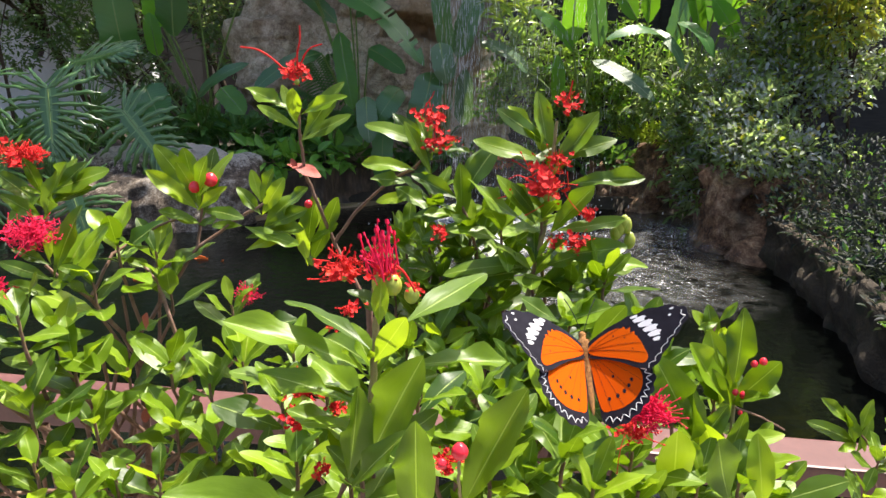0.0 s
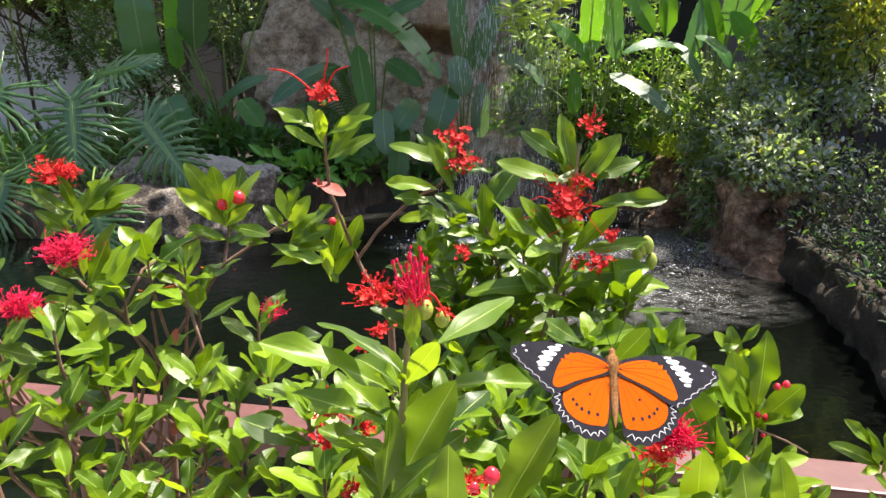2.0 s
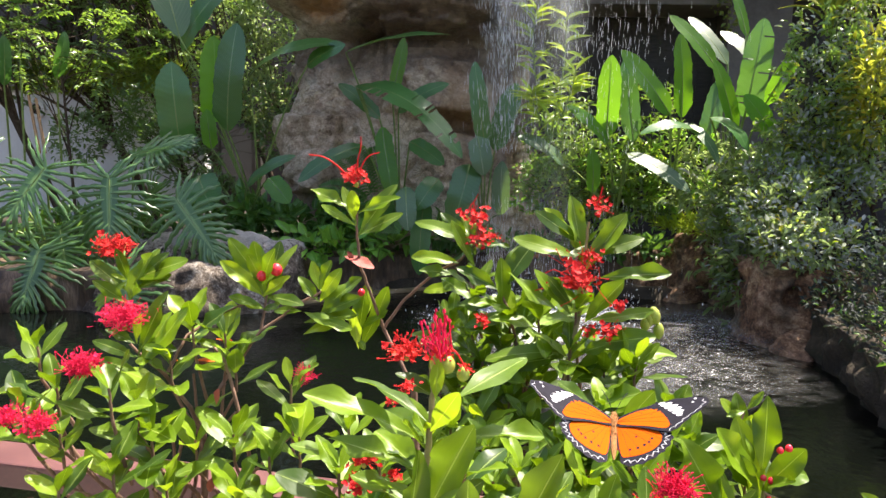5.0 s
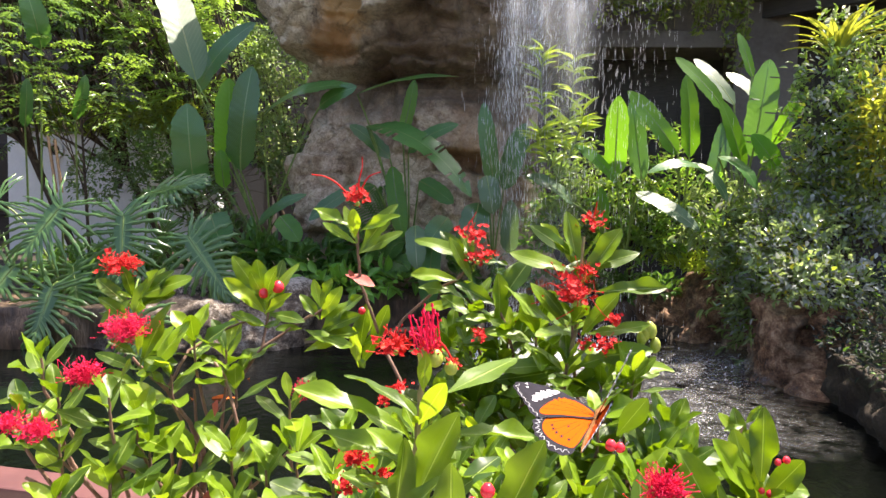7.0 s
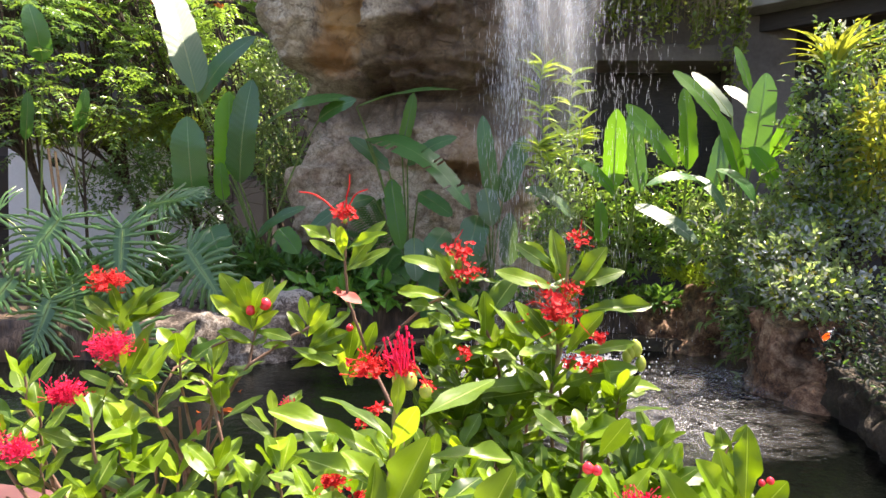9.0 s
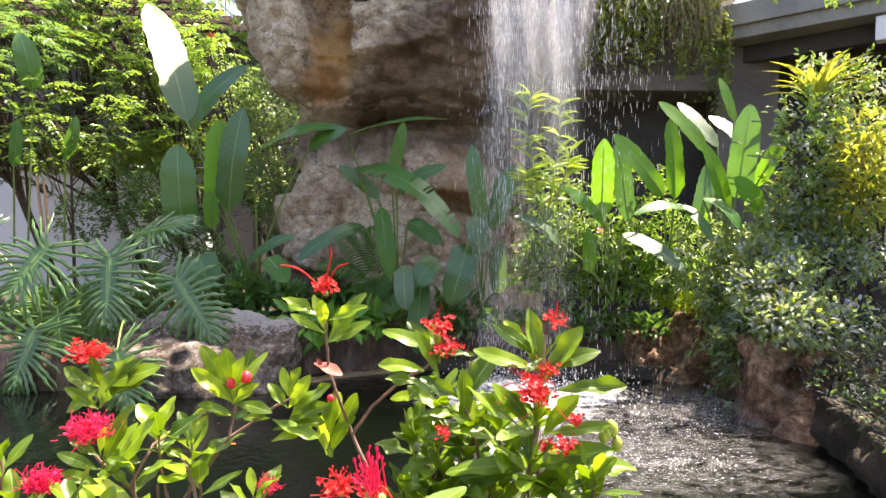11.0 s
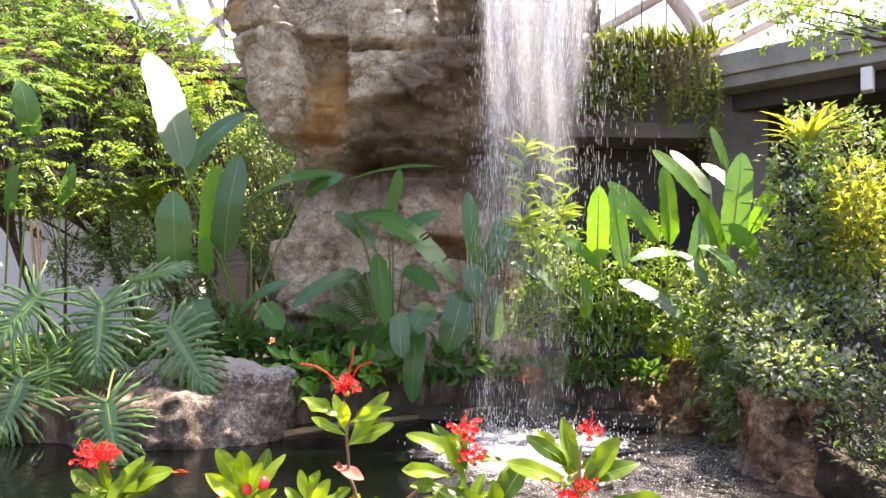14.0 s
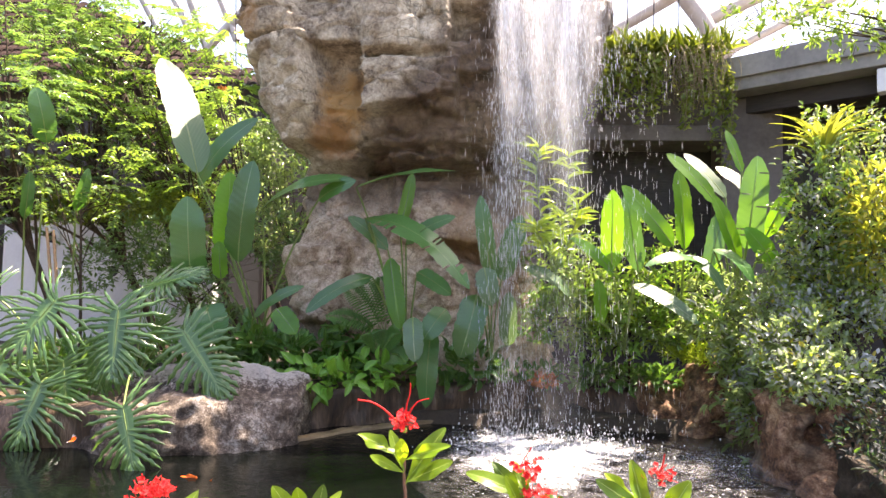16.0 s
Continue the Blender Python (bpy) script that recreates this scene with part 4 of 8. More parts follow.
def ball(plant, name, at, r, material, label="", squash=1.0):
    bm = bmesh.new()
    bmesh.ops.create_icosphere(bm, subdivisions=3, radius=r)
    for v in bm.verts:
        v.co = Vector((v.co.x, v.co.y, v.co.z * squash * (1.0 + 0.12 * (v.co.z > r * 0.75)))) + Vector(at) - plant.location
    return part(name, bm, material, plant, label, soft=True)


def stray(plant, pts, r=0.0011, kind=None):
    """One long curving stamen."""
    P = np.array([under(plant, p) for p in pts])
    t = np.linspace(0, len(P) - 1, 15)
    Q = np.stack([np.interp(t, np.arange(len(P)), P[:, k]) for k in range(3)], 1)
    for _ in range(3):
        Q[1:-1] = (Q[:-2] + 2 * Q[1:-1] + Q[2:]) / 4
    return tube("style", Q, r, r * 0.7, kind or M_RED, plant, 6)


centre = empty("flowering_shrub", (0.02, 0.50, 0.16), "green leafy shrub with red brush flowers", "shrub", "shrubs before the railing")
left = empty("flowering_shrub", (-0.30, 0.52, 0.16), "green leafy shrub with fluffy pink-red flowers", "shrub", "shrubs before the railing")
right = empty("flowering_shrub", (0.24, 0.40, 0.16), "bright green leafy shrub with red berries", "shrub", "shrubs before the railing")
corner = empty("flowering_shrub", (0.62, 0.62, 0.16), "small leafy shrub beside the railing", "shrub", "shrubs before the railing")

# stems from the ground
for plant, tops in ((centre, [(0.03, 0.46, 1.22), (-0.06, 0.58, 1.28), (0.0, 0.30, 1.22), (0.10, 0.44, 1.2), (0.05, 0.26, 1.16)]),
                    (left, [(-0.26, 0.52, 1.24), (-0.33, 0.48, 1.2), (-0.20, 0.50, 1.2), (-0.40, 0.46, 1.2)]),
                    (right, [(0.24, 0.40, 1.2), (0.20, 0.36, 1.16), (0.28, 0.42, 1.18)]), (corner, [(0.63, 0.62, 1.05)])):
    for i, tp in enumerate(tops):
        o = plant.location
        twig(plant, [(o.x + rnd.uniform(-0.03, 0.03), o.y + rnd.uniform(-0.03, 0.03), 0.15), (o.x * 0.6 + tp[0] * 0.4, o.y * 0.6 + tp[1] * 0.4, 0.6), tp], 0.009, 0.0045)

# -- tall shoot
twig(centre, [(-0.06, 0.58, 1.28), (-0.096, 0.6, 1.338), (-0.108, 0.59, 1.374), (-0.12, 0.585, 1.41), (-0.122, 0.58, 1.444), (-0.121, 0.575, 1.475)], 0.0026, 0.0016)
twig(centre, [(-0.096, 0.6, 1.338), (-0.075, 0.6, 1.37), (-0.041, 0.59, 1.403), (-0.018, 0.57, 1.417), (0.002, 0.55, 1.439)], 0.0022, 0.0016)
sprig(centre, (-0.121, 0.575, 1.462), [(-0.165, 0.57, 1.491), (-0.151, 0.55, 1.472), (-0.085, 0.58, 1.495), (-0.079, 0.56, 1.484), (-0.138, 0.585, 1.489)], 0.28, young=0.1)
leaf(centre, (-0.12, 0.578, 1.44), (-0.074, 0.57, 1.465), 0.36)
leaf(centre, (-0.124, 0.575, 1.457), (-0.123, 0.56, 1.486), 0.42, young=True)
flower(centre, (-0.122, 0.575, 1.498), 0.019, 26, seed=2, spread=0.9, length=0.012)
stray(centre, [(-0.132, 0.575, 1.501), (-0.143, 0.572, 1.512), (-0.155, 0.57, 1.519), (-0.169, 0.57, 1.52)])
stray(centre, [(-0.121, 0.575, 1.504), (-0.121, 0.574, 1.516), (-0.117, 0.572, 1.528), (-0.117, 0.57, 1.539)], 0.0009)
stray(centre, [(-0.119, 0.575, 1.504), (-0.115, 0.574, 1.514), (-0.109, 0.572, 1.521), (-0.098, 0.57, 1.524)], 0.0009)
DRY_LEAF = SHRUB_LEAF[2].copy()
DRY_LEAF.materials.clear()
DRY_LEAF.materials.append(M_DRYLEAF)
leaf(centre, (-0.136, 0.583, 1.417), (-0.104, 0.575, 1.413), 0.42).data = DRY_LEAF
leaf(centre, (-0.126, 0.583, 1.411), (-0.13, 0.578, 1.422), 0.4).data = DRY_LEAF

# -- shoot behind, with two spent heads
sprig(centre, (0.001, 0.55, 1.439), [(-0.056, 0.55, 1.466), (-0.034, 0.56, 1.47), (-0.023, 0.54, 1.462), (0.035, 0.56, 1.439), (-0.013, 0.57, 1.47)], 0.28)
sprig(centre, (-0.016, 0.57, 1.417), [(-0.062, 0.56, 1.426), (-0.051, 0.55, 1.414), (-0.049, 0.56, 1.392), (-0.021, 0.55, 1.42)], 0.34)
flower(centre, (-0.001, 0.55, 1.463), 0.019, 20, seed=3, spread=1.0, length=0.011)
flower(centre, (0.004, 0.545, 1.443), 0.016, 16, seed=4, spread=1.0, length=0.009)
flower(centre, (0.017, 0.545, 1.447), 0.008, 6, seed=5, spread=1.0, length=0.006)
stray(centre, [(-0.009, 0.55, 1.466), (-0.007, 0.55, 1.474), (-0.001, 0.55, 1.482), (0.001, 0.55, 1.487)], 0.0007)
sprig(centre, (0.026, 0.52, 1.399), [(-0.016, 0.52, 1.421), (-0.012, 0.51, 1.39), (0.028, 0.51, 1.43), (0.04, 0.53, 1.444), (-0.002, 0.5, 1.394), (0.024, 0.5, 1.387), (0.05, 0.52, 1.449)], 0.34, young=0.1)
sprig(centre, (0.043, 0.51, 1.38), [(-0.006, 0.5, 1.375), (0.067, 0.5, 1.39), (0.051, 0.49, 1.366), (0.016, 0.5, 1.389), (0.056, 0.52, 1.412)], 0.30, young=0.0)
flower(centre, (0.009, 0.49, 1.378), 0.011, 14, kind="dry", seed=6, spread=1.2, length=0.007)
twig(centre, [(0.03, 0.46, 1.22), (0.045, 0.5, 1.303), (0.04, 0.51, 1.36), (0.026, 0.52, 1.399)], 0.0028, 0.0016)

# -- tall shoot with many heads
twig(centre, [(0.03, 0.46, 1.22), (0.075, 0.48, 1.292), (0.084, 0.48, 1.346), (0.094, 0.49, 1.391), (0.095, 0.49, 1.431), (0.098, 0.495, 1.468)], 0.0034, 0.0016, M_TWIG)
sprig(centre, (0.096, 0.495, 1.448), [(0.051, 0.49, 1.477), (0.065, 0.5, 1.482), (0.086, 0.5, 1.491), (0.111, 0.47, 1.471), (0.143, 0.49, 1.461), (0.13, 0.5, 1.477), (0.08, 0.48, 1.437)], 0.30)
leaf(centre, (0.092, 0.5, 1.437), (0.034, 0.5, 1.452), 0.28)
leaf(centre, (0.109, 0.49, 1.42), (0.17, 0.49, 1.428), 0.27)
leaf(centre, (0.081, 0.48, 1.387), (0.026, 0.47, 1.421), 0.24, (0.3, -0.4, 0.8))
leaf(centre, (0.085, 0.48, 1.389), (0.052, 0.47, 1.429), 0.28)
leaf(centre, (0.086, 0.48, 1.395), (0.063, 0.47, 1.423), 0.30)
leaf(centre, (0.097, 0.48, 1.383), (0.122, 0.46, 1.424), 0.34)
leaf(centre, (0.101, 0.48, 1.385), (0.154, 0.48, 1.392), 0.26)
leaf(centre, (0.103, 0.48, 1.363), (0.155, 0.47, 1.377), 0.36, (0.1, -0.9, 0.5))
leaf(centre, (0.116, 0.49, 1.357), (0.181, 0.49, 1.359), 0.26)
leaf(centre, (0.112, 0.49, 1.351), (0.168, 0.5, 1.344), 0.22)
leaf(centre, (0.087, 0.48, 1.328), (0.118, 0.47, 1.359), 0.50, (0.1, -0.9, 0.2))
leaf(centre, (0.081, 0.48, 1.355), (0.015, 0.47, 1.36), 0.28)
leaf(centre, (0.079, 0.48, 1.352), (0.026, 0.49, 1.336), 0.30)
leaf(centre, (0.094, 0.47, 1.359), (0.112, 0.46, 1.37), 0.5)
flower(centre, (0.105, 0.495, 1.481), 0.013, 10, seed=7, length=0.012)
stray(centre, [(0.104, 0.495, 1.483), (0.107, 0.495, 1.492), (0.108, 0.495, 1.499)], 0.0007)
flower(centre, (0.098, 0.485, 1.437), 0.014, 14, seed=8, length=0.012, spread=1.0)
flower(centre, (0.091, 0.475, 1.42), 0.024, 30, seed=9, length=0.02, spread=1.3, curl=0.8)
stray(centre, [(0.083, 0.475, 1.42), (0.072, 0.475, 1.423), (0.064, 0.475, 1.413), (0.053, 0.475, 1.41)], 0.0005)
stray(centre, [(0.083, 0.475, 1.422), (0.068, 0.475, 1.429), (0.061, 0.475, 1.425)], 0.0005)
flower(centre, (0.123, 0.475, 1.399), 0.011, 12, kind="dry", seed=10, length=0.007)
flower(centre, (0.114, 0.465, 1.379), 0.015, 16, kind="dry", seed=11, length=0.009, spread=1.2)
flower(centre, (0.099, 0.465, 1.379), 0.010, 10, kind="dry", seed=12, length=0.008, spread=1.2)
for k in range(5):
    ball(centre, "bud", Vector((0.157, 0.49, 1.382)) + Vector((rnd.uniform(-0.008, 0.008), 0, rnd.uniform(-0.008, 0.008))), 0.0045, M_CALYX, squash=1.5)
whorl(centre, (0.129, 0.44, 1.318), 9, 0.045)
whorl(centre, (0.105, 0.42, 1.334), 8, 0.045)
leaf(centre, (0.096, 0.42, 1.329), (0.13, 0.41, 1.349), 0.5, (0, -0.5, 0.8))
leaf(centre, (0.111, 0.38, 1.332), (0.129, 0.37, 1.363), 0.42)
leaf(centre, (0.09, 0.38, 1.347), (0.063, 0.38, 1.362), 0.42)

# -- the near middle shoot
twig(centre, [(0.0, 0.30, 1.22), (-0.023, 0.26, 1.3), (-0.017, 0.25, 1.346), (-0.015, 0.25, 1.377), (-0.014, 0.25, 1.399), (-0.015, 0.25, 1.412)], 0.0026, 0.0018, M_TWIG)
leaf(centre, (-0.003, 0.26, 1.392), (0.036, 0.3, 1.405), 0.30, (-0.3, -0.5, 0.8))
leaf(centre, (-0.012, 0.24, 1.399), (-0.011, 0.235, 1.418), 0.38, (0, -1, 0.2), True)
leaf(centre, (-0.02, 0.26, 1.368), (-0.078, 0.25, 1.401), 0.27, (0.4, -0.3, 0.85), kind=1)
leaf(centre, (0.002, 0.27, 1.367), (0.048, 0.29, 1.363), 0.30, (0.1, -0.3, 0.9), kind=3)
leaf(centre, (-0.014, 0.24, 1.382), (0.0, 0.225, 1.408), 0.34, (0.2, -1, 0.4), True)
leaf(centre, (-0.017, 0.25, 1.383), (-0.055, 0.27, 1.407), 0.20, (0.6, -0.3, 0.7))
leaf(centre, (-0.017, 0.26, 1.37), (-0.049, 0.29, 1.378), 0.34)
leaf(centre, (-0.019, 0.25, 1.355), (-0.047, 0.27, 1.369), 0.46, (0.3, -0.6, 0.8))
leaf(centre, (-0.019, 0.24, 1.36), (-0.063, 0.24, 1.381), 0.22, (0.4, -0.4, 0.8))
leaf(centre, (-0.017, 0.22, 1.341), (0.006, 0.205, 1.4), 0.30, (-0.4, -0.9, 0.3), kind=3)
leaf(centre, (-0.021, 0.21, 1.345), (-0.015, 0.205, 1.387), 0.29, (0.5, -0.8, 0.3), kind=3)
leaf(centre, (-0.019, 0.2, 1.347), (0.0, 0.195, 1.377), 0.26, (-0.6, -0.5, 0.5))
leaf(centre, (0.007, 0.2, 1.335), (0.006, 0.185, 1.384), 0.31, (-0.1, -1, 0.2), True, kind=3)
leaf(centre, (0.024, 0.2, 1.341), (0.044, 0.195, 1.394), 0.29, (-0.5, -0.8, 0.4), kind=3)
leaf(centre, (-0.023, 0.16, 1.364), (-0.068, 0.155, 1.378), 0.34, (0.2, -0.4, 0.9), kind=3)
flower(centre, (-0.028, 0.25, 1.42), 0.0115, 70, seed=13, spread=1.1, length=0.0055, curl=0.9)
flower(centre, (-0.01, 0.245, 1.419), 0.007, 12, seed=14, spread=0.6, length=0.006)
_tuft = flower(centre, (-0.01, 0.245, 1.421), 0.007, 4, seed=15)
stamens("stamen_tuft", Vector((-0.01, 0.245, 1.421)) - centre.location, 13, 0.021, (-0.08, -0.1, 1), 0.13, 0.00042, 0.10, 16, M_PINK, _tuft, 0.0048)
stamens("stamen_tuft", Vector((-0.01, 0.245, 1.421)) - centre.location, 24, 0.014, (-0.05, -0.15, 1), 0.3, 0.00028, 0.4, 19, M_PINK, _tuft, 0.004)
stray(centre, [(-0.005, 0.24, 1.425), (-0.002, 0.24, 1.423), (0.001, 0.24, 1.418), (0.003, 0.24, 1.414)], 0.0006)
ball(centre, "bud", (-0.012, 0.247, 1.415), 0.0040, M_CALYX, squash=1.2)
ball(centre, "bud", (-0.007, 0.245, 1.415), 0.0042, M_CALYX, squash=1.1)
ball(centre, "bud", (0.001, 0.25, 1.409), 0.0034, M_CALYX, squash=1.1)
flower(centre, (0.002, 0.25, 1.412), 0.005, 4, seed=17, length=0.003)
ball(centre, "berry", (0.022, 0.185, 1.375), 0.0031, M_BERRY, "shiny red berry")
ball(centre, "berry", (0.016, 0.185, 1.37), 0.0019, M_BERRY, "shiny red berry")
twig(centre, [(0.024, 0.2, 1.341), (0.022, 0.187, 1.362), (0.022, 0.185, 1.372)], 0.0009, 0.0007, M_TWIG)
flower(centre, (-0.034, 0.3, 1.382), 0.008, 20, seed=18, length=0.005, spread=1.2)
flower(centre, (-0.042, 0.3, 1.374), 0.006, 14, seed=19, length=0.004, spread=1.2)
flower(centre, (-0.057, 0.29, 1.341), 0.012, 40, seed=20, length=0.011, spread=1.2)
flower(centre, (-0.037, 0.27, 1.342), 0.007, 14, kind="dry", seed=21, length=0.004)
flower(centre, (-0.059, 0.28, 1.329), 0.010, 20, kind="dry", seed=22, length=0.006)
flower(centre, (-0.041, 0.26, 1.314), 0.007, 12, kind="dry", seed=23, length=0.005)
flower(centre, (0.018, 0.26, 1.321), 0.010, 20, seed=24, length=0.008, spread=1.1)

for p, n, L in (((-0.016, 0.255, 1.372), 8, .034), ((-0.018, 0.255, 1.345), 9, .040), ((-0.02, 0.24, 1.325), 8, .042), ((0.085, 0.475, 1.36), 9, .048), ((0.09, 0.485, 1.40), 8, .046), ((0.06, 0.50, 1.385), 9, .050), ((0.035, 0.52, 1.375), 9, .050), ((0.115, 0.475, 1.345), 9, .050), ((0.0, 0.54, 1.40), 8, .046), ((0.14, 0.47, 1.355), 7, .044)):
    whorl(centre, p, n, L, young=0.22, spread=0.9, stem=0.02)

# -- fill of the middle shrub
for p, n, L in (((0.035, 0.48, 1.311), 10, .045), ((0.059, 0.5, 1.324), 9, .042), ((0.011, 0.5, 1.343), 9, .042), ((0.008, 0.46, 1.303), 8, .045), ((0.04, 0.38, 1.297), 9, .042), ((0.075, 0.42, 1.3), 9, .045),
                ((0.021, 0.36, 1.295), 8, .04), ((0.058, 0.34, 1.292), 9, .042), ((0.063, 0.3, 1.284), 9, .04), ((0.085, 0.31, 1.3), 9, .042), ((0.098, 0.29, 1.289), 9, .04), ((0.043, 0.3, 1.294), 8, .04),
                ((-0.06, 0.33, 1.29), 9, .036), ((-0.088, 0.36, 1.3), 9, .04), ((-0.059, 0.36, 1.304), 8, .04), ((-0.065, 0.3, 1.291), 9, .036), ((-0.102, 0.34, 1.259), 9, .038), ((-0.09, 0.4, 1.313), 8, .042), ((0.001, 0.33, 1.322), 8, .042), ((-0.03, 0.27, 1.302), 7, .034), ((0.09, 0.38, 1.294), 8, .045), ((0.12, 0.33, 1.292), 8, .042), ((-0.01, 0.3, 1.274), 7, .036)):
    whorl(centre, p, n + 1, L * 1.1, young=0.15)

for p, n, L in (((-0.0, 0.53, 1.354), 9, .044), ((-0.021, 0.55, 1.358), 8, .044), ((0.03, 0.52, 1.352), 9, .046), ((0.068, 0.52, 1.358), 8, .044), ((0.053, 0.46, 1.295), 9, .046), ((0.099, 0.44, 1.291), 9, .046), ((0.134, 0.48, 1.333), 8, .042),
                ((-0.014, 0.45, 1.293), 8, .042), ((0.017, 0.42, 1.294), 9, .042), ((0.058, 0.4, 1.283), 9, .042), ((0.077, 0.36, 1.28), 9, .04), ((0.145, 0.42, 1.302), 8, .044), ((0.161, 0.44, 1.321), 8, .042), ((0.029, 0.33, 1.281), 8, .038), ((0.006, 0.5, 1.312), 9, .046), ((-0.029, 0.52, 1.314), 8, .044), ((0.051, 0.54, 1.321), 9, .046), ((0.17, 0.42, 1.303), 8, .042), ((0.128, 0.38, 1.296), 9, .042)):
    whorl(centre, p, n + 2, L * 1.16, young=0.08, spread=0.8)
for a, b in (((0.03, 0.46, 1.22), (0.053, 0.46, 1.295)), ((0.10, 0.44, 1.2), (0.134, 0.48, 1.333)), ((0.0, 0.30, 1.22), (0.017, 0.42, 1.294)), ((0.03, 0.46, 1.22), (-0.0, 0.53, 1.354)), ((0.10, 0.44, 1.2), (0.145, 0.42, 1.302))):
    twig(centre, [a, (Vector(a) * 0.5 + Vector(b) * 0.5 + Vector((rnd.uniform(-0.01, 0.01), 0, 0.0)))[:], b], 0.0026, 0.0015)

# -- left shrub
twig(left, [(-0.26, 0.52, 1.24), (-0.263, 0.52, 1.265), (-0.256, 0.54, 1.279), (-0.217, 0.56, 1.34), (-0.173, 0.58, 1.371), (-0.146, 0.58, 1.386)], 0.003, 0.0016)
twig(left, [(-0.26, 0.52, 1.24), (-0.264, 0.5, 1.279), (-0.282, 0.49, 1.313), (-0.309, 0.48, 1.345)], 0.003, 0.0016)
twig(left, [(-0.217, 0.56, 1.34), (-0.214, 0.565, 1.363), (-0.211, 0.57, 1.388)], 0.002, 0.0014)
twig(left, [(-0.282, 0.49, 1.313), (-0.275, 0.52, 1.344), (-0.252, 0.55, 1.36), (-0.229, 0.57, 1.369)], 0.002, 0.0014)
twig(left, [(-0.20, 0.50, 1.2), (-0.221, 0.5, 1.295), (-0.238, 0.52, 1.319), (-0.254, 0.53, 1.331)], 0.0026, 0.0014)
sprig(left, (-0.216, 0.57, 1.386), [(-0.252, 0.57, 1.433), (-0.251, 0.55, 1.414), (-0.243, 0.55, 1.379), (-0.23, 0.56, 1.421), (-0.228, 0.58, 1.43), (-0.206, 0.59, 1.43), (-0.185, 0.58, 1.428), (-0.174, 0.55, 1.379), (-0.235, 0.56, 1.369), (-0.205, 0.54, 1.424)], 0.34)
sprig(left, (-0.217, 0.565, 1.386), [(-0.206, 0.56, 1.414), (-0.189, 0.56, 1.399), (-0.191, 0.55, 1.37)], 0.36, young=0.9)
ball(left, "flower_bud", (-0.2, 0.56, 1.404), 0.0062, M_BERRY, "round red flower bud")
ball(left, "flower_bud", (-0.215, 0.56, 1.397), 0.0052, M_BERRY, "round red flower bud")
sprig(left, (-0.161, 0.58, 1.38), [(-0.15, 0.58, 1.413), (-0.141, 0.57, 1.404), (-0.123, 0.58, 1.399), (-0.172, 0.59, 1.41), (-0.183, 0.58, 1.395), (-0.117, 0.57, 1.378)], 0.36)
sprig(left, (-0.176, 0.57, 1.36), [(-0.122, 0.56, 1.342), (-0.12, 0.58, 1.359), (-0.137, 0.56, 1.359), (-0.208, 0.57, 1.362)], 0.30, young=0.05)
sprig(left, (-0.123, 0.6, 1.337), [(-0.16, 0.59, 1.381), (-0.119, 0.6, 1.385), (-0.087, 0.6, 1.383), (-0.115, 0.61, 1.381), (-0.113, 0.58, 1.32), (-0.126, 0.58, 1.362), (-0.088, 0.59, 1.358)], 0.32)
ball(left, "flower_bud", (-0.121, 0.6, 1.376), 0.004, M_BERRY, "round red flower bud")
sprig(left, (-0.362, 0.57, 1.385), [(-0.297, 0.57, 1.41), (-0.322, 0.57, 1.417), (-0.343, 0.58, 1.42), (-0.357, 0.55, 1.417), (-0.403, 0.57, 1.407), (-0.387, 0.55, 1.388), (-0.393, 0.56, 1.359), (-0.316, 0.57, 1.394), (-0.331, 0.54, 1.418), (-0.372, 0.56, 1.394)], 0.34)
flower(left, (-0.374, 0.57, 1.42), 0.024, 140, kind="red", seed=31, spread=1.0, length=0.009, curl=0.9)
sprig(left, (-0.291, 0.46, 1.351), [(-0.283, 0.44, 1.379), (-0.268, 0.46, 1.399), (-0.274, 0.48, 1.378), (-0.313, 0.45, 1.367), (-0.325, 0.45, 1.358), (-0.26, 0.49, 1.38), (-0.265, 0.46, 1.347), (-0.278, 0.44, 1.344), (-0.321, 0.45, 1.34), (-0.265, 0.48, 1.342)], 0.32)
flower(left, (-0.296, 0.45, 1.377), 0.026, 280, kind="pink", seed=32, spread=1.0, length=0.008, curl=0.9)
flower(left, (-0.302, 0.4, 1.349), 0.018, 180, kind="pink", seed=33, spread=1.0, length=0.007, curl=0.9)
flower(left, (-0.159, 0.52, 1.309), 0.014, 60, kind="pink", seed=34, spread=1.1, length=0.010, curl=0.8)
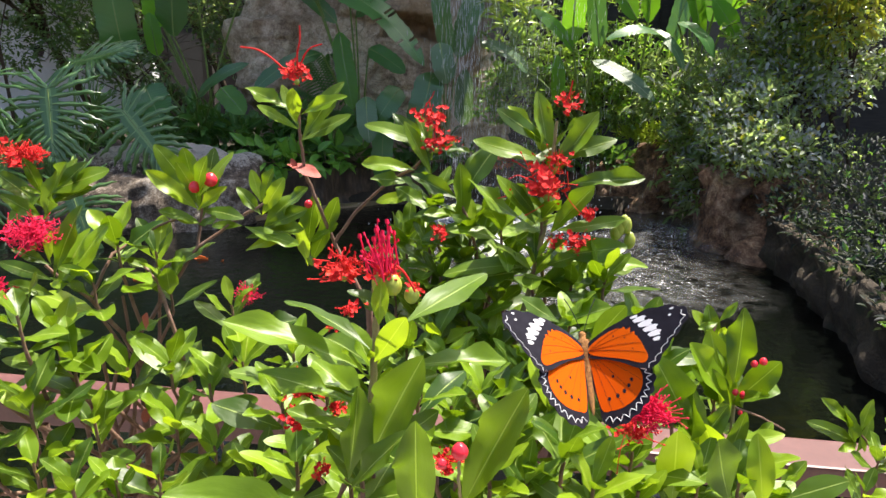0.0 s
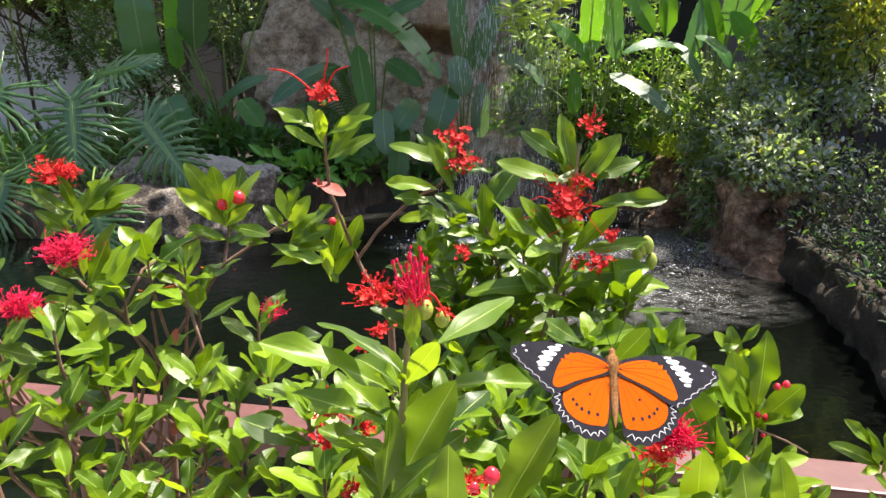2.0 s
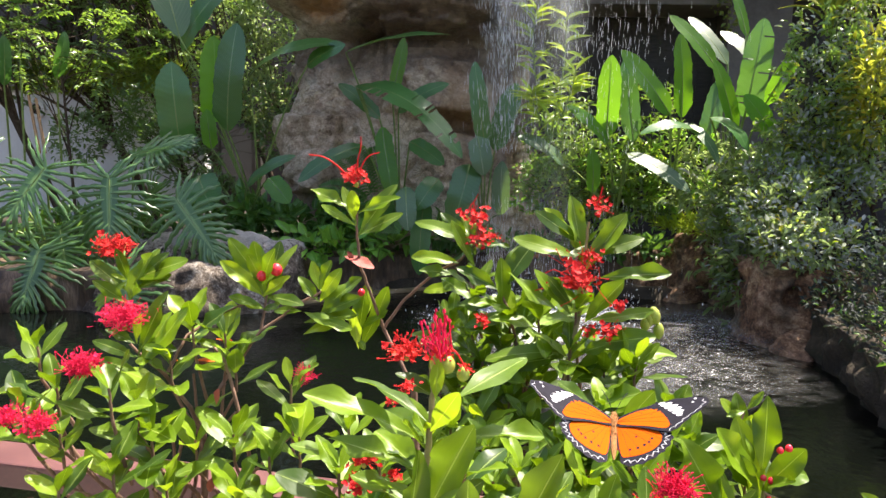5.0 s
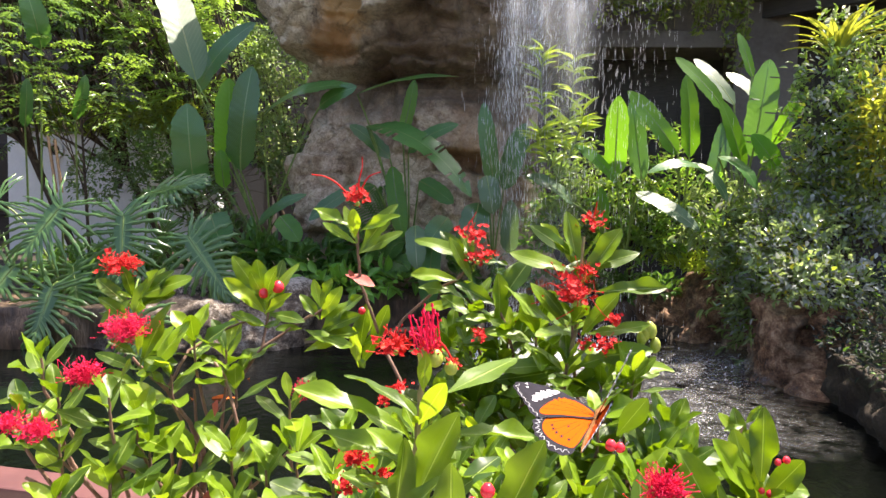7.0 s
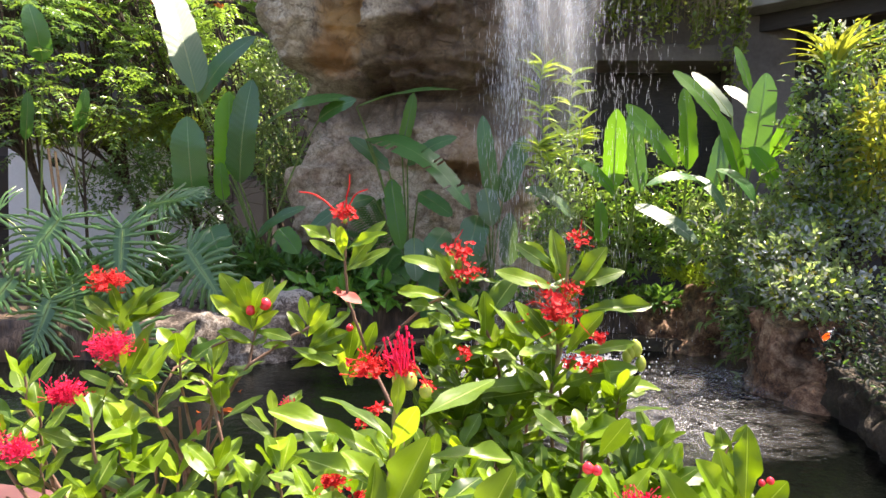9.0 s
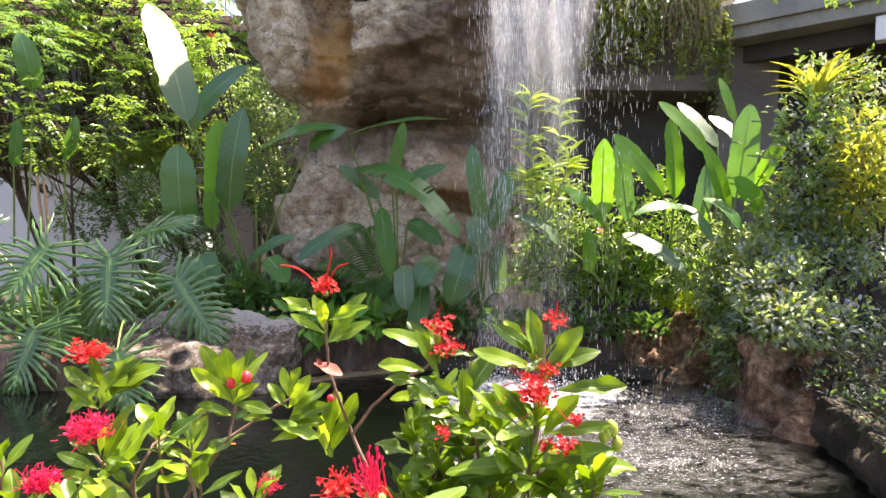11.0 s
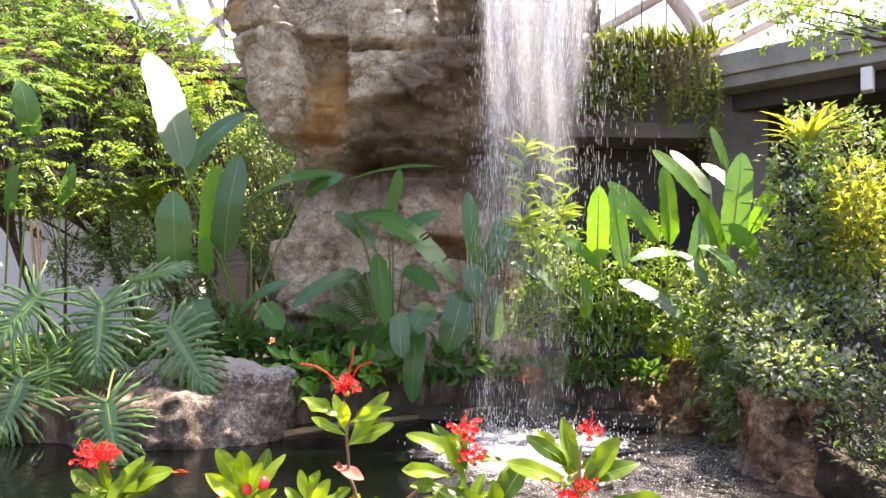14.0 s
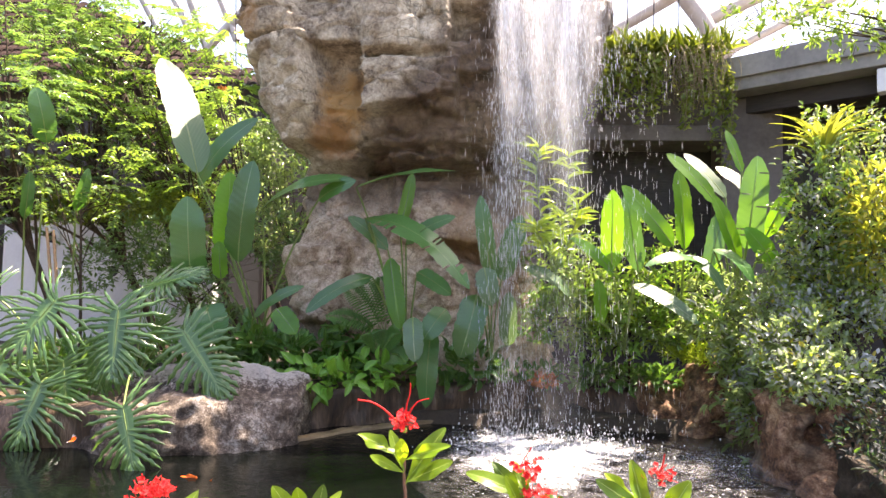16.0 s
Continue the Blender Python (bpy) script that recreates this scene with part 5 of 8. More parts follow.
for p, n, L in (((-0.265, 0.51, 1.359), 9, .046), ((-0.242, 0.53, 1.344), 10, .046), ((-0.228, 0.52, 1.319), 8, .04), ((-0.272, 0.48, 1.331), 9, .042), ((-0.276, 0.43, 1.312), 9, .04), ((-0.281, 0.4, 1.333), 9, .042),
                ((-0.259, 0.42, 1.29), 9, .044), ((-0.269, 0.38, 1.283), 10, .042), ((-0.241, 0.46, 1.266), 9, .044), ((-0.206, 0.46, 1.273), 10, .05), ((-0.237, 0.4, 1.255), 9, .042), ((-0.187, 0.42, 1.243), 10, .044), ((-0.257, 0.36, 1.244), 10, .038),
                ((-0.22, 0.34, 1.246), 10, .036), ((-0.197, 0.35, 1.24), 9, .036), ((-0.174, 0.36, 1.238), 9, .04), ((-0.151, 0.4, 1.235), 9, .042), ((-0.147, 0.46, 1.274), 10, .048), ((-0.167, 0.5, 1.307), 9, .045), ((-0.167, 0.44, 1.264), 8, .042),
                ((-0.324, 0.4, 1.331), 9, .042), ((-0.323, 0.4, 1.293), 10, .045), ((-0.368, 0.44, 1.351), 9, .042), ((-0.298, 0.36, 1.268), 9, .04), ((-0.337, 0.38, 1.323), 9, .042)):
    whorl(left, p, max(6, n - 2), L * 1.16, young=0.2)
    foot = (-0.26 + rnd.uniform(-0.05, 0.05), 0.48 + rnd.uniform(-0.03, 0.03), 1.14)
    knee = tuple(0.45 * foot[k] + 0.55 * p[k] + rnd.uniform(-0.012, 0.012) - (0.02 if k == 2 else 0) for k in range(3))
    twig(left, [foot, knee, (p[0], p[1], p[2] - 0.05)], 0.0026, 0.0016)
flower(left, (-0.301, 0.4, 1.351), 0.018, 160, kind="pink", seed=35, spread=1.0, length=0.007, curl=0.9)
flower(left, (-0.311, 0.36, 1.318), 0.016, 140, kind="pink", seed=36, spread=1.0, length=0.007, curl=0.9)
flower(left, (-0.335, 0.36, 1.322), 0.016, 140, kind="pink", seed=37, spread=1.0, length=0.007, curl=0.9)
leaf(left, (-0.212, 0.43, 1.249), (-0.211, 0.42, 1.242), 0.6).data = DRY_LEAF
leaf(left, (-0.212, 0.44, 1.308), (-0.209, 0.43, 1.323), 0.4).data = DRY_LEAF
# -- right shrub
twig(right, [(0.24, 0.40, 1.2), (0.223, 0.4, 1.243), (0.227, 0.41, 1.273), (0.225, 0.41, 1.291)], 0.0022, 0.0014, M_TWIG)
twig(right, [(0.227, 0.41, 1.273), (0.249, 0.41, 1.265), (0.272, 0.42, 1.25)], 0.0012, 0.0008)
sprig(right, (0.224, 0.41, 1.287), [(0.221, 0.4, 1.348), (0.25, 0.4, 1.315), (0.191, 0.39, 1.33), (0.216, 0.42, 1.326), (0.19, 0.4, 1.309), (0.205, 0.41, 1.326), (0.272, 0.43, 1.283), (0.227, 0.38, 1.303), (0.237, 0.43, 1.295)], 0.36, young=0.35)
sprig(right, (0.187, 0.38, 1.265), [(0.158, 0.37, 1.326), (0.179, 0.39, 1.309), (0.179, 0.36, 1.308), (0.166, 0.35, 1.285), (0.208, 0.38, 1.29), (0.163, 0.36, 1.266)], 0.36, young=0.2)
sprig(right, (0.216, 0.39, 1.253), [(0.256, 0.39, 1.268), (0.216, 0.37, 1.282), (0.19, 0.36, 1.28), (0.228, 0.37, 1.266), (0.233, 0.37, 1.249)], 0.30, young=0.3)
sprig(right, (0.229, 0.46, 1.319), [(0.242, 0.46, 1.336), (0.233, 0.45, 1.319), (0.224, 0.47, 1.33), (0.212, 0.45, 1.318), (0.212, 0.47, 1.325)], 0.36, young=0.3)
twig(right, [(0.24, 0.40, 1.2), (0.215, 0.45, 1.29), (0.228, 0.46, 1.317)], 0.0018, 0.001)
for q in ((0.224, 0.395, 1.277), (0.221, 0.4, 1.29), (0.227, 0.4, 1.288), (0.231, 0.4, 1.312), (0.237, 0.4, 1.314)):
    ball(right, "berry", q, rnd.uniform(0.0014, 0.0028), M_BERRY, "small red berry")
leaf(right, (0.214, 0.31, 1.269), (0.241, 0.3, 1.29), 0.45, (0, -0.4, 0.9))
leaf(right, (0.188, 0.32, 1.259), (0.166, 0.31, 1.31), 0.42, (0.3, -0.9, 0.2))
leaf(right, (0.158, 0.33, 1.25), (0.152, 0.32, 1.305), 0.44, (0.1, -0.9, 0.3), True)
leaf(right, (0.214, 0.33, 1.248), (0.206, 0.33, 1.293), 0.36, (-0.3, -0.9, 0.3), True)
flower(right, (0.118, 0.275, 1.341), 0.013, 220, kind="pink", seed=41, spread=1.0, length=0.009, curl=0.9, up=(0.2, -0.2, 0.6))
flower(right, (0.112, 0.28, 1.328), 0.010, 40, seed=42, spread=1.3, length=0.011, curl=0.9)
ball(right, "berry", (0.089, 0.28, 1.362), 0.0032, M_BERRY, "small red berry")
ball(right, "berry", (0.094, 0.28, 1.361), 0.0028, M_BERRY, "small red berry")
for p, n, L in (((0.13, 0.33, 1.285), 9, .04), ((0.161, 0.34, 1.259), 9, .04), ((0.182, 0.35, 1.257), 9, .042), ((0.208, 0.35, 1.254), 9, .042), ((0.246, 0.37, 1.237), 8, .036), ((0.126, 0.3, 1.279), 8, .038), ((0.222, 0.43, 1.276), 9, .045), ((0.239, 0.4, 1.243), 8, .04), ((0.189, 0.42, 1.276), 8, .045)):
    whorl(right, p, n, L, young=0.3)
# -- small shrub by the rail
twig(corner, [(0.63, 0.62, 1.05), (0.488, 0.62, 1.116), (0.473, 0.62, 1.133)], 0.002, 0.0012)
sprig(corner, (0.474, 0.62, 1.13), [(0.432, 0.62, 1.173), (0.421, 0.61, 1.151), (0.454, 0.62, 1.164), (0.485, 0.63, 1.169), (0.444, 0.6, 1.124), (0.491, 0.62, 1.148), (0.479, 0.61, 1.115)], 0.32, young=0.3)
for p in ((0.487, 0.6, 1.122), (0.522, 0.62, 1.131), (0.448, 0.56, 1.101)):
    whorl(corner, p, 8, .045)

# leaves deep inside the shrubs, coloured with the shade there
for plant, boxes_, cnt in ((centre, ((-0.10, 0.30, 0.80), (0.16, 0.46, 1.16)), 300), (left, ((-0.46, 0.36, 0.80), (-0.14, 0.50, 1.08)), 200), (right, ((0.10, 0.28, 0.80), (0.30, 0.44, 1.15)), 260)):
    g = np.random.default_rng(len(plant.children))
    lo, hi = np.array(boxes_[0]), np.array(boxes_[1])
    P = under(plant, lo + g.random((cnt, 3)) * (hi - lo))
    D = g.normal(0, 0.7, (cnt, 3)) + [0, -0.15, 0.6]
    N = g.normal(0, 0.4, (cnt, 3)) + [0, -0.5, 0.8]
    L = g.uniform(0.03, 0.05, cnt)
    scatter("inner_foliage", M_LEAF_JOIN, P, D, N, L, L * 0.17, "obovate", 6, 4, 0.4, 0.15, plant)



# ---- garden behind the pond ----
grng = np.random.default_rng(5)
gr = random.Random(23)


def big_leaf(plant, base, tip, half, material, facing=(0, -0.8, 0.5), sag=0.15, wave=0.05, fold=0.25, root=None, tears=0.0, stalk_r=0.014, name="leaf", kind="paddle"):
    """A long paddle blade that arches from base to tip, with its midrib stalk down to the root."""
    b, x, y, z = leaf_frame(base, tip, facing)
    L = x.length
    half = half * 0.9
    rows_ = 64 if half > 0.06 else 26
    lv, lf, luv = leaf_arrays(kind, rows_, 8, fold, 0.0, wave, gr.randrange(999))
    # pleats along the side veins, and a slightly ragged rim
    v_ = np.abs(2 * luv[:, 1] - 1)
    lv[:, 2] += 0.035 * np.sin(lv[:, 0] * 95 - v_ * 9) * v_ * (1 - 0.4 * v_)
    lv[:, 1] *= 1 + 0.035 * np.sin(lv[:, 0] * 41 + gr.uniform(0, 6)) * (v_ > 0.9)
    if tears:
        keep = np.ones(len(lf), bool)
        rows = np.arange(len(lf)) // 8
        cols = np.arange(len(lf)) % 8
        for r_ in range(5, rows_ - 4):
            if gr.random() < tears * 0.45:
                side_ = gr.random() < 0.5
                keep &= ~((rows == r_) & ((cols < 3) if side_ else (cols > 4)))
        lf = lf[keep]
    u = lv[:, 0:1]
    arch = 4 * u * (1 - u) * sag * L
    V = np.array(b) + u * np.array(x) + lv[:, 1:2] * half * np.array(y) + (lv[:, 2:3] * half + arch) * np.array(z)
    V -= np.asarray(plant.location)
    ob = link(name, grid_mesh(name, V, lf, luv), material, plant)
    rib = np.array(b) + np.linspace(0, 0.92, 14)[:, None] * np.array(x)
    uu = np.linspace(0, 0.92, 14)[:, None]
    rib = rib + (4 * uu * (1 - uu) * sag * L - 0.004) * np.array(z) - np.asarray(plant.location)
    pts = rib
    if root is not None:
        q = np.asarray(root, float)
        r0 = np.array(b)
        mid = bend(q, r0, (0, 0, 0.08 * np.linalg.norm(r0 - q)), 9) - np.asarray(plant.location)
        pts = np.concatenate([mid[:-1], rib])
    tube("midrib", pts, stalk_r, 0.003, M_STALK, ob, 6)
    return ob


def lobed_leaf(plant, base, tip, half, facing=(0, -0.7, 0.7), root=None, pairs=14, droop=0.24):
    """A philodendron leaf: a web along the midrib, and narrow waved fingers that hang from it on both sides."""
    b, x, y, z = leaf_frame(base, tip, facing)
    L = x.length
    half = half * 1.12
    xd = np.array(x) / L
    yd, zd, b0 = np.array(y), np.array(z), np.array(b)
    pieces, uvs = [], []
    nv = 18
    v = np.linspace(0.0, 1.0, nv + 1)
    e = np.array([-1.0, 0.0, 1.0])
    for side in (-1, 1):
        for i in range(pairs):
            s = (i + 0.5 + gr.uniform(-0.12, 0.12)) / pairs
            reach = half * float(np.interp(s, (0, 0.12, 0.3, 0.6, 0.85, 1), (0.62, 0.92, 1.05, 0.90, 0.62, 0.46))) * gr.uniform(0.86, 1.1)
            a0 = radians(150 - 132 * s ** 0.70 + gr.uniform(-5, 5))
            turn = radians(gr.uniform(12, 28)) * (1 if s > 0.2 else -0.4)
            ang = a0 - turn * v
            dirs = np.cos(ang)[:, None] * xd + np.sin(ang)[:, None] * side * yd
            line = np.concatenate([np.zeros((1, 3)), np.cumsum(dirs[:-1], axis=0)]) * (reach / nv)
            o = b0 + xd * (L * 0.96 * max(0.0, (s - 0.12) / 0.88))
            across = np.cross(dirs, zd)
            w0 = (L * 1.05 / pairs) * (1.35 if s > 0.15 else 1.0)
            ph = gr.uniform(0, 6.28)
            for_w = w0 * (0.86 - 0.34 * v + 0.34 * np.sin(v * 24 + ph) * v) * np.clip((1.02 - v) * 5, 0.12, 1)
            lobe_w = w0 * (0.86 - 0.34 * v + 0.34 * np.sin(v * 24 + ph + 2.4) * v) * np.clip((1.02 - v) * 5, 0.12, 1)
            half_w = np.stack([-lobe_w, np.zeros(nv + 1), for_w], 1) * 0.5
            rise = 0.16 * v * half - (droop + gr.uniform(-0.05, 0.12)) * v ** 2 * half + 0.015 * half * np.sin(v * 9 + ph)
            P = (o + line + zd * rise[:, None])[:, None] + across[:, None] * half_w[..., None] - zd * (0.28 * np.abs(e) * w0)[None, :, None]
            pieces.append((P.reshape(-1, 3), quads(nv, 2)))
            uvs.append(np.stack(np.broadcast_arrays(v[:, None], 0.5 + 0.5 * e[None]), -1).reshape(-1, 2))
        sw = np.linspace(0, 1, 13)
        web = half * 0.20 * np.interp(sw, (0, 0.15, 0.6, 1), (0.7, 1.0, 0.75, 0.25))
        o = b0 + xd * (L * 0.96 * sw)[:, None]
        back = radians(100) - radians(60) * sw
        dirs = np.cos(back)[:, None] * xd + np.sin(back)[:, None] * side * yd
        P = np.stack([o + zd * 0.001, o + dirs * web[:, None] * 0.5 + zd * (0.05 * web[:, None]), o + dirs * web[:, None] + zd * (0.02 * web[:, None])], 1)
        pieces.append((P.reshape(-1, 3), quads(12, 2)))
        uvs.append(np.stack(np.broadcast_arrays(sw[:, None], np.array([0.5, 0.62, 0.75])[None]), -1).reshape(-1, 2))
    V, F = join_arrays(pieces)
    loc = np.asarray(plant.location)
    ob = link("leaf", grid_mesh("leaf", V - loc, F, np.concatenate(uvs)), M_PHILO, plant)
    tube("midrib", bend(b0 + zd * 0.004, b0 + xd * L * 0.96 + zd * 0.002, n=8) - loc, 0.005, 0.002, M_STALK, ob, 6)
    if root is not None:
        q = np.asarray(root, float)
        tube("stalk", bend(q, b0 - zd * 0.004, (0, 0, 0.15 * np.linalg.norm(b0 - q)), 9) - loc, 0.013, 0.008, M_STALK, ob, 6)
    return ob


def crown_points(blobs, count, shell=0.55):
    """Places spread through the outer part of several ellipsoids (centre, radii), and the way out from each."""
    vol = np.array([b[1][0] * b[1][1] * b[1][2] for b in blobs]) ** (2 / 3)
    pick = grng.choice(len(blobs), count, p=vol / vol.sum())
    C, R = np.array([b[0] for b in blobs])[pick], np.array([b[1] for b in blobs])[pick]
    d = unit(grng.normal(size=(count, 3)))
    r = shell + (1 - shell) * grng.random(count) ** 0.6
    r *= 0.82 + 0.36 * grng.random(count)
    return C + d * r[:, None] * R, d


def bush(name, at, blobs, count, length, ratio, material, label, category="shrub", group="", trunk=0.02, up=0.3, kind="lance", nl=3, nw=2, clump=0, trunk_top=None, crown_name="crown", fold=0.6, spray=False, extra=(), face=(0, -0.25, 0.9), fork=0.35):
    """A shrub or tree: tapering trunk, limbs into the crown, and a crown of single leaves on twigs."""
    ob = empty(name, at, label, category, group)
    loc = np.asarray(at, float)
    top = np.mean([b[0] for b in blobs], axis=0) if trunk_top is None else np.asarray(trunk_top)
    if trunk:
        tube("trunk", bend(loc, top, (gr.uniform(-0.06, 0.06), 0, 0), 10) - loc, trunk, trunk * 0.4, M_TRUNK, ob, 8)
        for c, r in blobs:
            for _ in range(3):
                e = np.asarray(c) + grng.normal(0, 0.45, 3) * r
                s = loc + (top - loc) * gr.uniform(fork, 0.97)
                tube("limb", bend(s, e, (0, 0, gr.uniform(-0.05, 0.12)), 7) - loc, trunk * 0.4, trunk * 0.08, M_TRUNK, ob, 5)
    if clump:
        A, out = crown_points(blobs, count // clump)
        tw = unit(out + grng.normal(0, 0.5, out.shape) + [0, 0, up])
        tl = length * 2.2
        s = grng.random((len(A), clump, 1))
        P = (A[:, None] + tw[:, None] * tl * s + grng.normal(0, 0.12 * length, (len(A), clump, 3))).reshape(-1, 3)
        D = (tw[:, None] * 0.8 + grng.normal(0, 0.75, (len(A), clump, 3))).reshape(-1, 3)
        if spray:
            tw = unit(tw * [1, 1, 0.35] + [0, 0, -0.1])
            tl = length * 4.0
            sd = unit(np.cross(tw, [0, 0, 1.0]))
            s = np.broadcast_to(np.linspace(0.1, 1, clump)[None, :, None], s.shape)
            sign = np.where(np.arange(clump) % 2, 1.0, -1.0)[None, :, None]
            P = (A[:, None] + tw[:, None] * tl * s - np.array([0, 0, 0.25]) * tl * s * s).reshape(-1, 3)
            D = (sd[:, None] * sign + tw[:, None] * 0.55 + grng.normal(0, 0.15, (len(A), clump, 3))).reshape(-1, 3)
        V, F = join_arrays([tube_arrays(np.stack([a, a + w * tl]) - loc, 0.004, 0.0015, 3) for a, w in zip(A, tw)][:400])
        tagged(link("brushwood", grid_mesh("brushwood", V, F), M_TRUNK, ob), kind="stuff")
    else:
        P, out = crown_points(blobs, count)
        D = out + grng.normal(0, 0.6, out.shape) + [0, 0, up]
    N = grng.normal(0, 0.2 if spray else 0.55, P.shape) + face
    L = length * grng.uniform(0.65, 1.25, len(P))
    if trunk:
        scatter(crown_name, material, P - loc, D, N, L, L * ratio / 2, kind, nl, nw, fold, 0.25, ob)
    else:
        C = np.array([b[0] for b in blobs])
        near = np.argmin(np.linalg.norm(P[:, None] - C[None], axis=2), axis=1)
        for q in range(len(blobs)):
            k = near == q
            if k.any():
                scatter("leafy_clump", material, P[k] - loc, D[k], N[k], L[k], L[k] * ratio / 2, kind, nl, nw, fold, 0.25, ob)
    for m2, c2 in extra:
        P2, out2 = crown_points(blobs, c2)
        L2 = length * grng.uniform(0.6, 1.3, c2)
        scatter("mixed_foliage", m2, P2 - loc, out2 + grng.normal(0, 0.7, out2.shape) + [0, 0, up], grng.normal(0, 0.55, P2.shape) + face, L2, L2 * ratio / 2, kind, nl, nw, fold, 0.25, ob)
    return ob


# left heliconias
h1 = empty("heliconia", (-2.95, 8.0, 0.42), "tall heliconia with broad upright leaves beside the rock", "plant", "heliconias")
R1 = (-2.9, 8.0, 0.45)
big_leaf(h1, (-3.737, 7.6, 2.936), (-4.594, 8.2, 4.623), 0.25, M_PALE, (0.54, -0.64, 0.56), 0.06, root=R1, wave=0.04)
big_leaf(h1, (-3.86, 7.9, 2.84), (-3.065, 7.8, 3.686), 0.20, M_HELI, (-0.3, -0.8, 0.3), 0.10, root=R1)
big_leaf(h1, (-3.711, 7.5, 1.599), (-3.753, 7.4, 2.624), 0.23, M_HELI, (0.2, -0.9, 0.2), 0.05, root=R1)
big_leaf(h1, (-3.345, 7.6, 1.936), (-3.276, 7.5, 2.945), 0.19, M_BANANA, (0.6, -0.8, 0.2), 0.06, root=R1)
big_leaf(h1, (-3.128, 7.5, 1.839), (-2.945, 7.4, 3.069), 0.22, M_HELI, (-0.15, -0.9, 0.2), 0.05, root=R1)
big_leaf(h1, (-3.33, 7.5, 1.628), (-3.335, 7.4, 2.083), 0.10, M_BANANA, (0.2, -0.9, 0.2), 0.05, root=R1)
big_leaf(h1, (-2.853, 7.5, 2.493), (-1.657, 7.3, 2.823), 0.17, M_HELI, (0.0, -0.5, 0.8), 0.12, root=R1)
big_leaf(h1, (-2.13, 7.4, 2.602), (-1.635, 7.2, 2.807), 0.11, M_HELI, (0.0, -0.9, 0.4), 0.08, root=(-3.038, 7.9, 0.723))
big_leaf(h1, (-3.459, 7.4, 1.299), (-3.214, 7.2, 0.92), 0.22, M_HELI, (0.2, -0.9, 0.3), 0.1, root=R1)
big_leaf(h1, (-2.456, 7.0, 1.307), (-2.188, 6.9, 1.038), 0.13, M_BANANA, (0.0, -0.8, 0.6), 0.1, root=(-2.924, 7.6, 0.757))
big_leaf(h1, (-2.789, 7.2, 1.193), (-2.203, 7.2, 1.567), 0.10, M_HELI, (0.0, -0.6, 0.7), 0.1, root=(-2.994, 7.6, 0.755))
h0 = empty("heliconia", (-5.3, 7.9, 0.3), "young heliconia with folded leaves beside the wall", "plant", "heliconias")
big_leaf(h0, (-5.986, 7.6, 2.33), (-5.873, 7.5, 2.926), 0.08, M_HELI, (0.7, -0.6, 0.2), 0.05, root=(-6.195, 7.9, 1.358))
big_leaf(h0, (-5.308, 7.6, 2.435), (-5.102, 7.5, 2.971), 0.08, M_HELI, (0.7, -0.6, 0.2), 0.1, root=(-5.504, 7.9, 1.376))
big_leaf(h0, (-5.897, 7.8, 3.351), (-5.944, 7.6, 4.035), 0.16, M_HELI, (0.5, -0.6, 0.4), 0.1, root=(-6.002, 7.9, 1.363))
for a, b in (((-5.723, 7.8, 1.517), (-5.829, 7.8, 2.244)), ((-5.648, 7.8, 1.518), (-5.735, 7.8, 2.209))):
    tube("cut_stalk", bend(under(h0, a), under(h0, b), n=4), 0.02, 0.017, M_WOOD, h0)

# heliconias before the rock
h2 = empty("heliconia", (-0.45, 7.9, 0.42), "dark glossy heliconia clump in front of the rock", "plant", "heliconias")
R2, R2b = (-1.086, 7.9, 0.574), (-0.033, 7.9, 0.677)
big_leaf(h2, (-1.654, 7.3, 2.743), (-0.461, 7.1, 2.91), 0.085, M_HELI, (0.0, -0.4, 0.9), 0.06, root=R2, wave=0.08)
big_leaf(h2, (-1.227, 7.3, 1.92), (-1.055, 7.1, 1.106), 0.118, M_BANANA, (0.0, -1.0, 0.1), 0.06, root=R2)
big_leaf(h2, (-1.556, 7.4, 2.388), (-0.285, 7.0, 1.583), 0.189, M_HELI, (0.15, -0.6, 0.8), 0.16, root=R2, tears=0.45, wave=0.1)
big_leaf(h2, (-1.307, 7.6, 2.034), (-1.807, 7.6, 2.425), 0.104, M_HELI, (0.4, -0.8, 0.3), 0.08, root=R2)
big_leaf(h2, (-1.163, 7.6, 2.312), (-1.043, 7.7, 2.989), 0.085, M_BANANA, (0.4, -0.8, 0.3), 0.05, root=R2)
big_leaf(h2, (-1.088, 7.6, 2.107), (-0.486, 7.5, 2.438), 0.104, M_HELI, (-0.2, -0.8, 0.4), 0.12, root=R2)
big_leaf(h2, (-0.04, 7.4, 1.719), (-0.193, 7.4, 2.679), 0.113, M_HELI, (-0.2, -0.9, 0.1), 0.04, root=R2b)
big_leaf(h2, (0.068, 7.6, 1.69), (0.303, 7.6, 2.476), 0.151, M_HELI, (-0.2, -0.9, 0.2), 0.05, root=R2b)
big_leaf(h2, (-1.433, 7.3, 1.698), (-2.118, 7.0, 1.272), 0.113, M_HELI, (0.2, -0.6, 0.7), 0.12, root=R2)
big_leaf(h2, (-0.918, 7.1, 1.249), (-0.854, 6.9, 0.77), 0.123, M_PALE, (0.0, -0.9, 0.4), 0.12, root=R2)
big_leaf(h2, (-0.205, 7.1, 1.521), (-0.368, 6.9, 0.835), 0.179, M_HELI, (0.2, -0.9, 0.3), 0.12, root=R2b)
big_leaf(h2, (-0.723, 7.3, 1.115), (-0.754, 7.2, 0.23), 0.132, M_HELI, (-0.1, -0.9, 0.2), 0.08, root=R2)
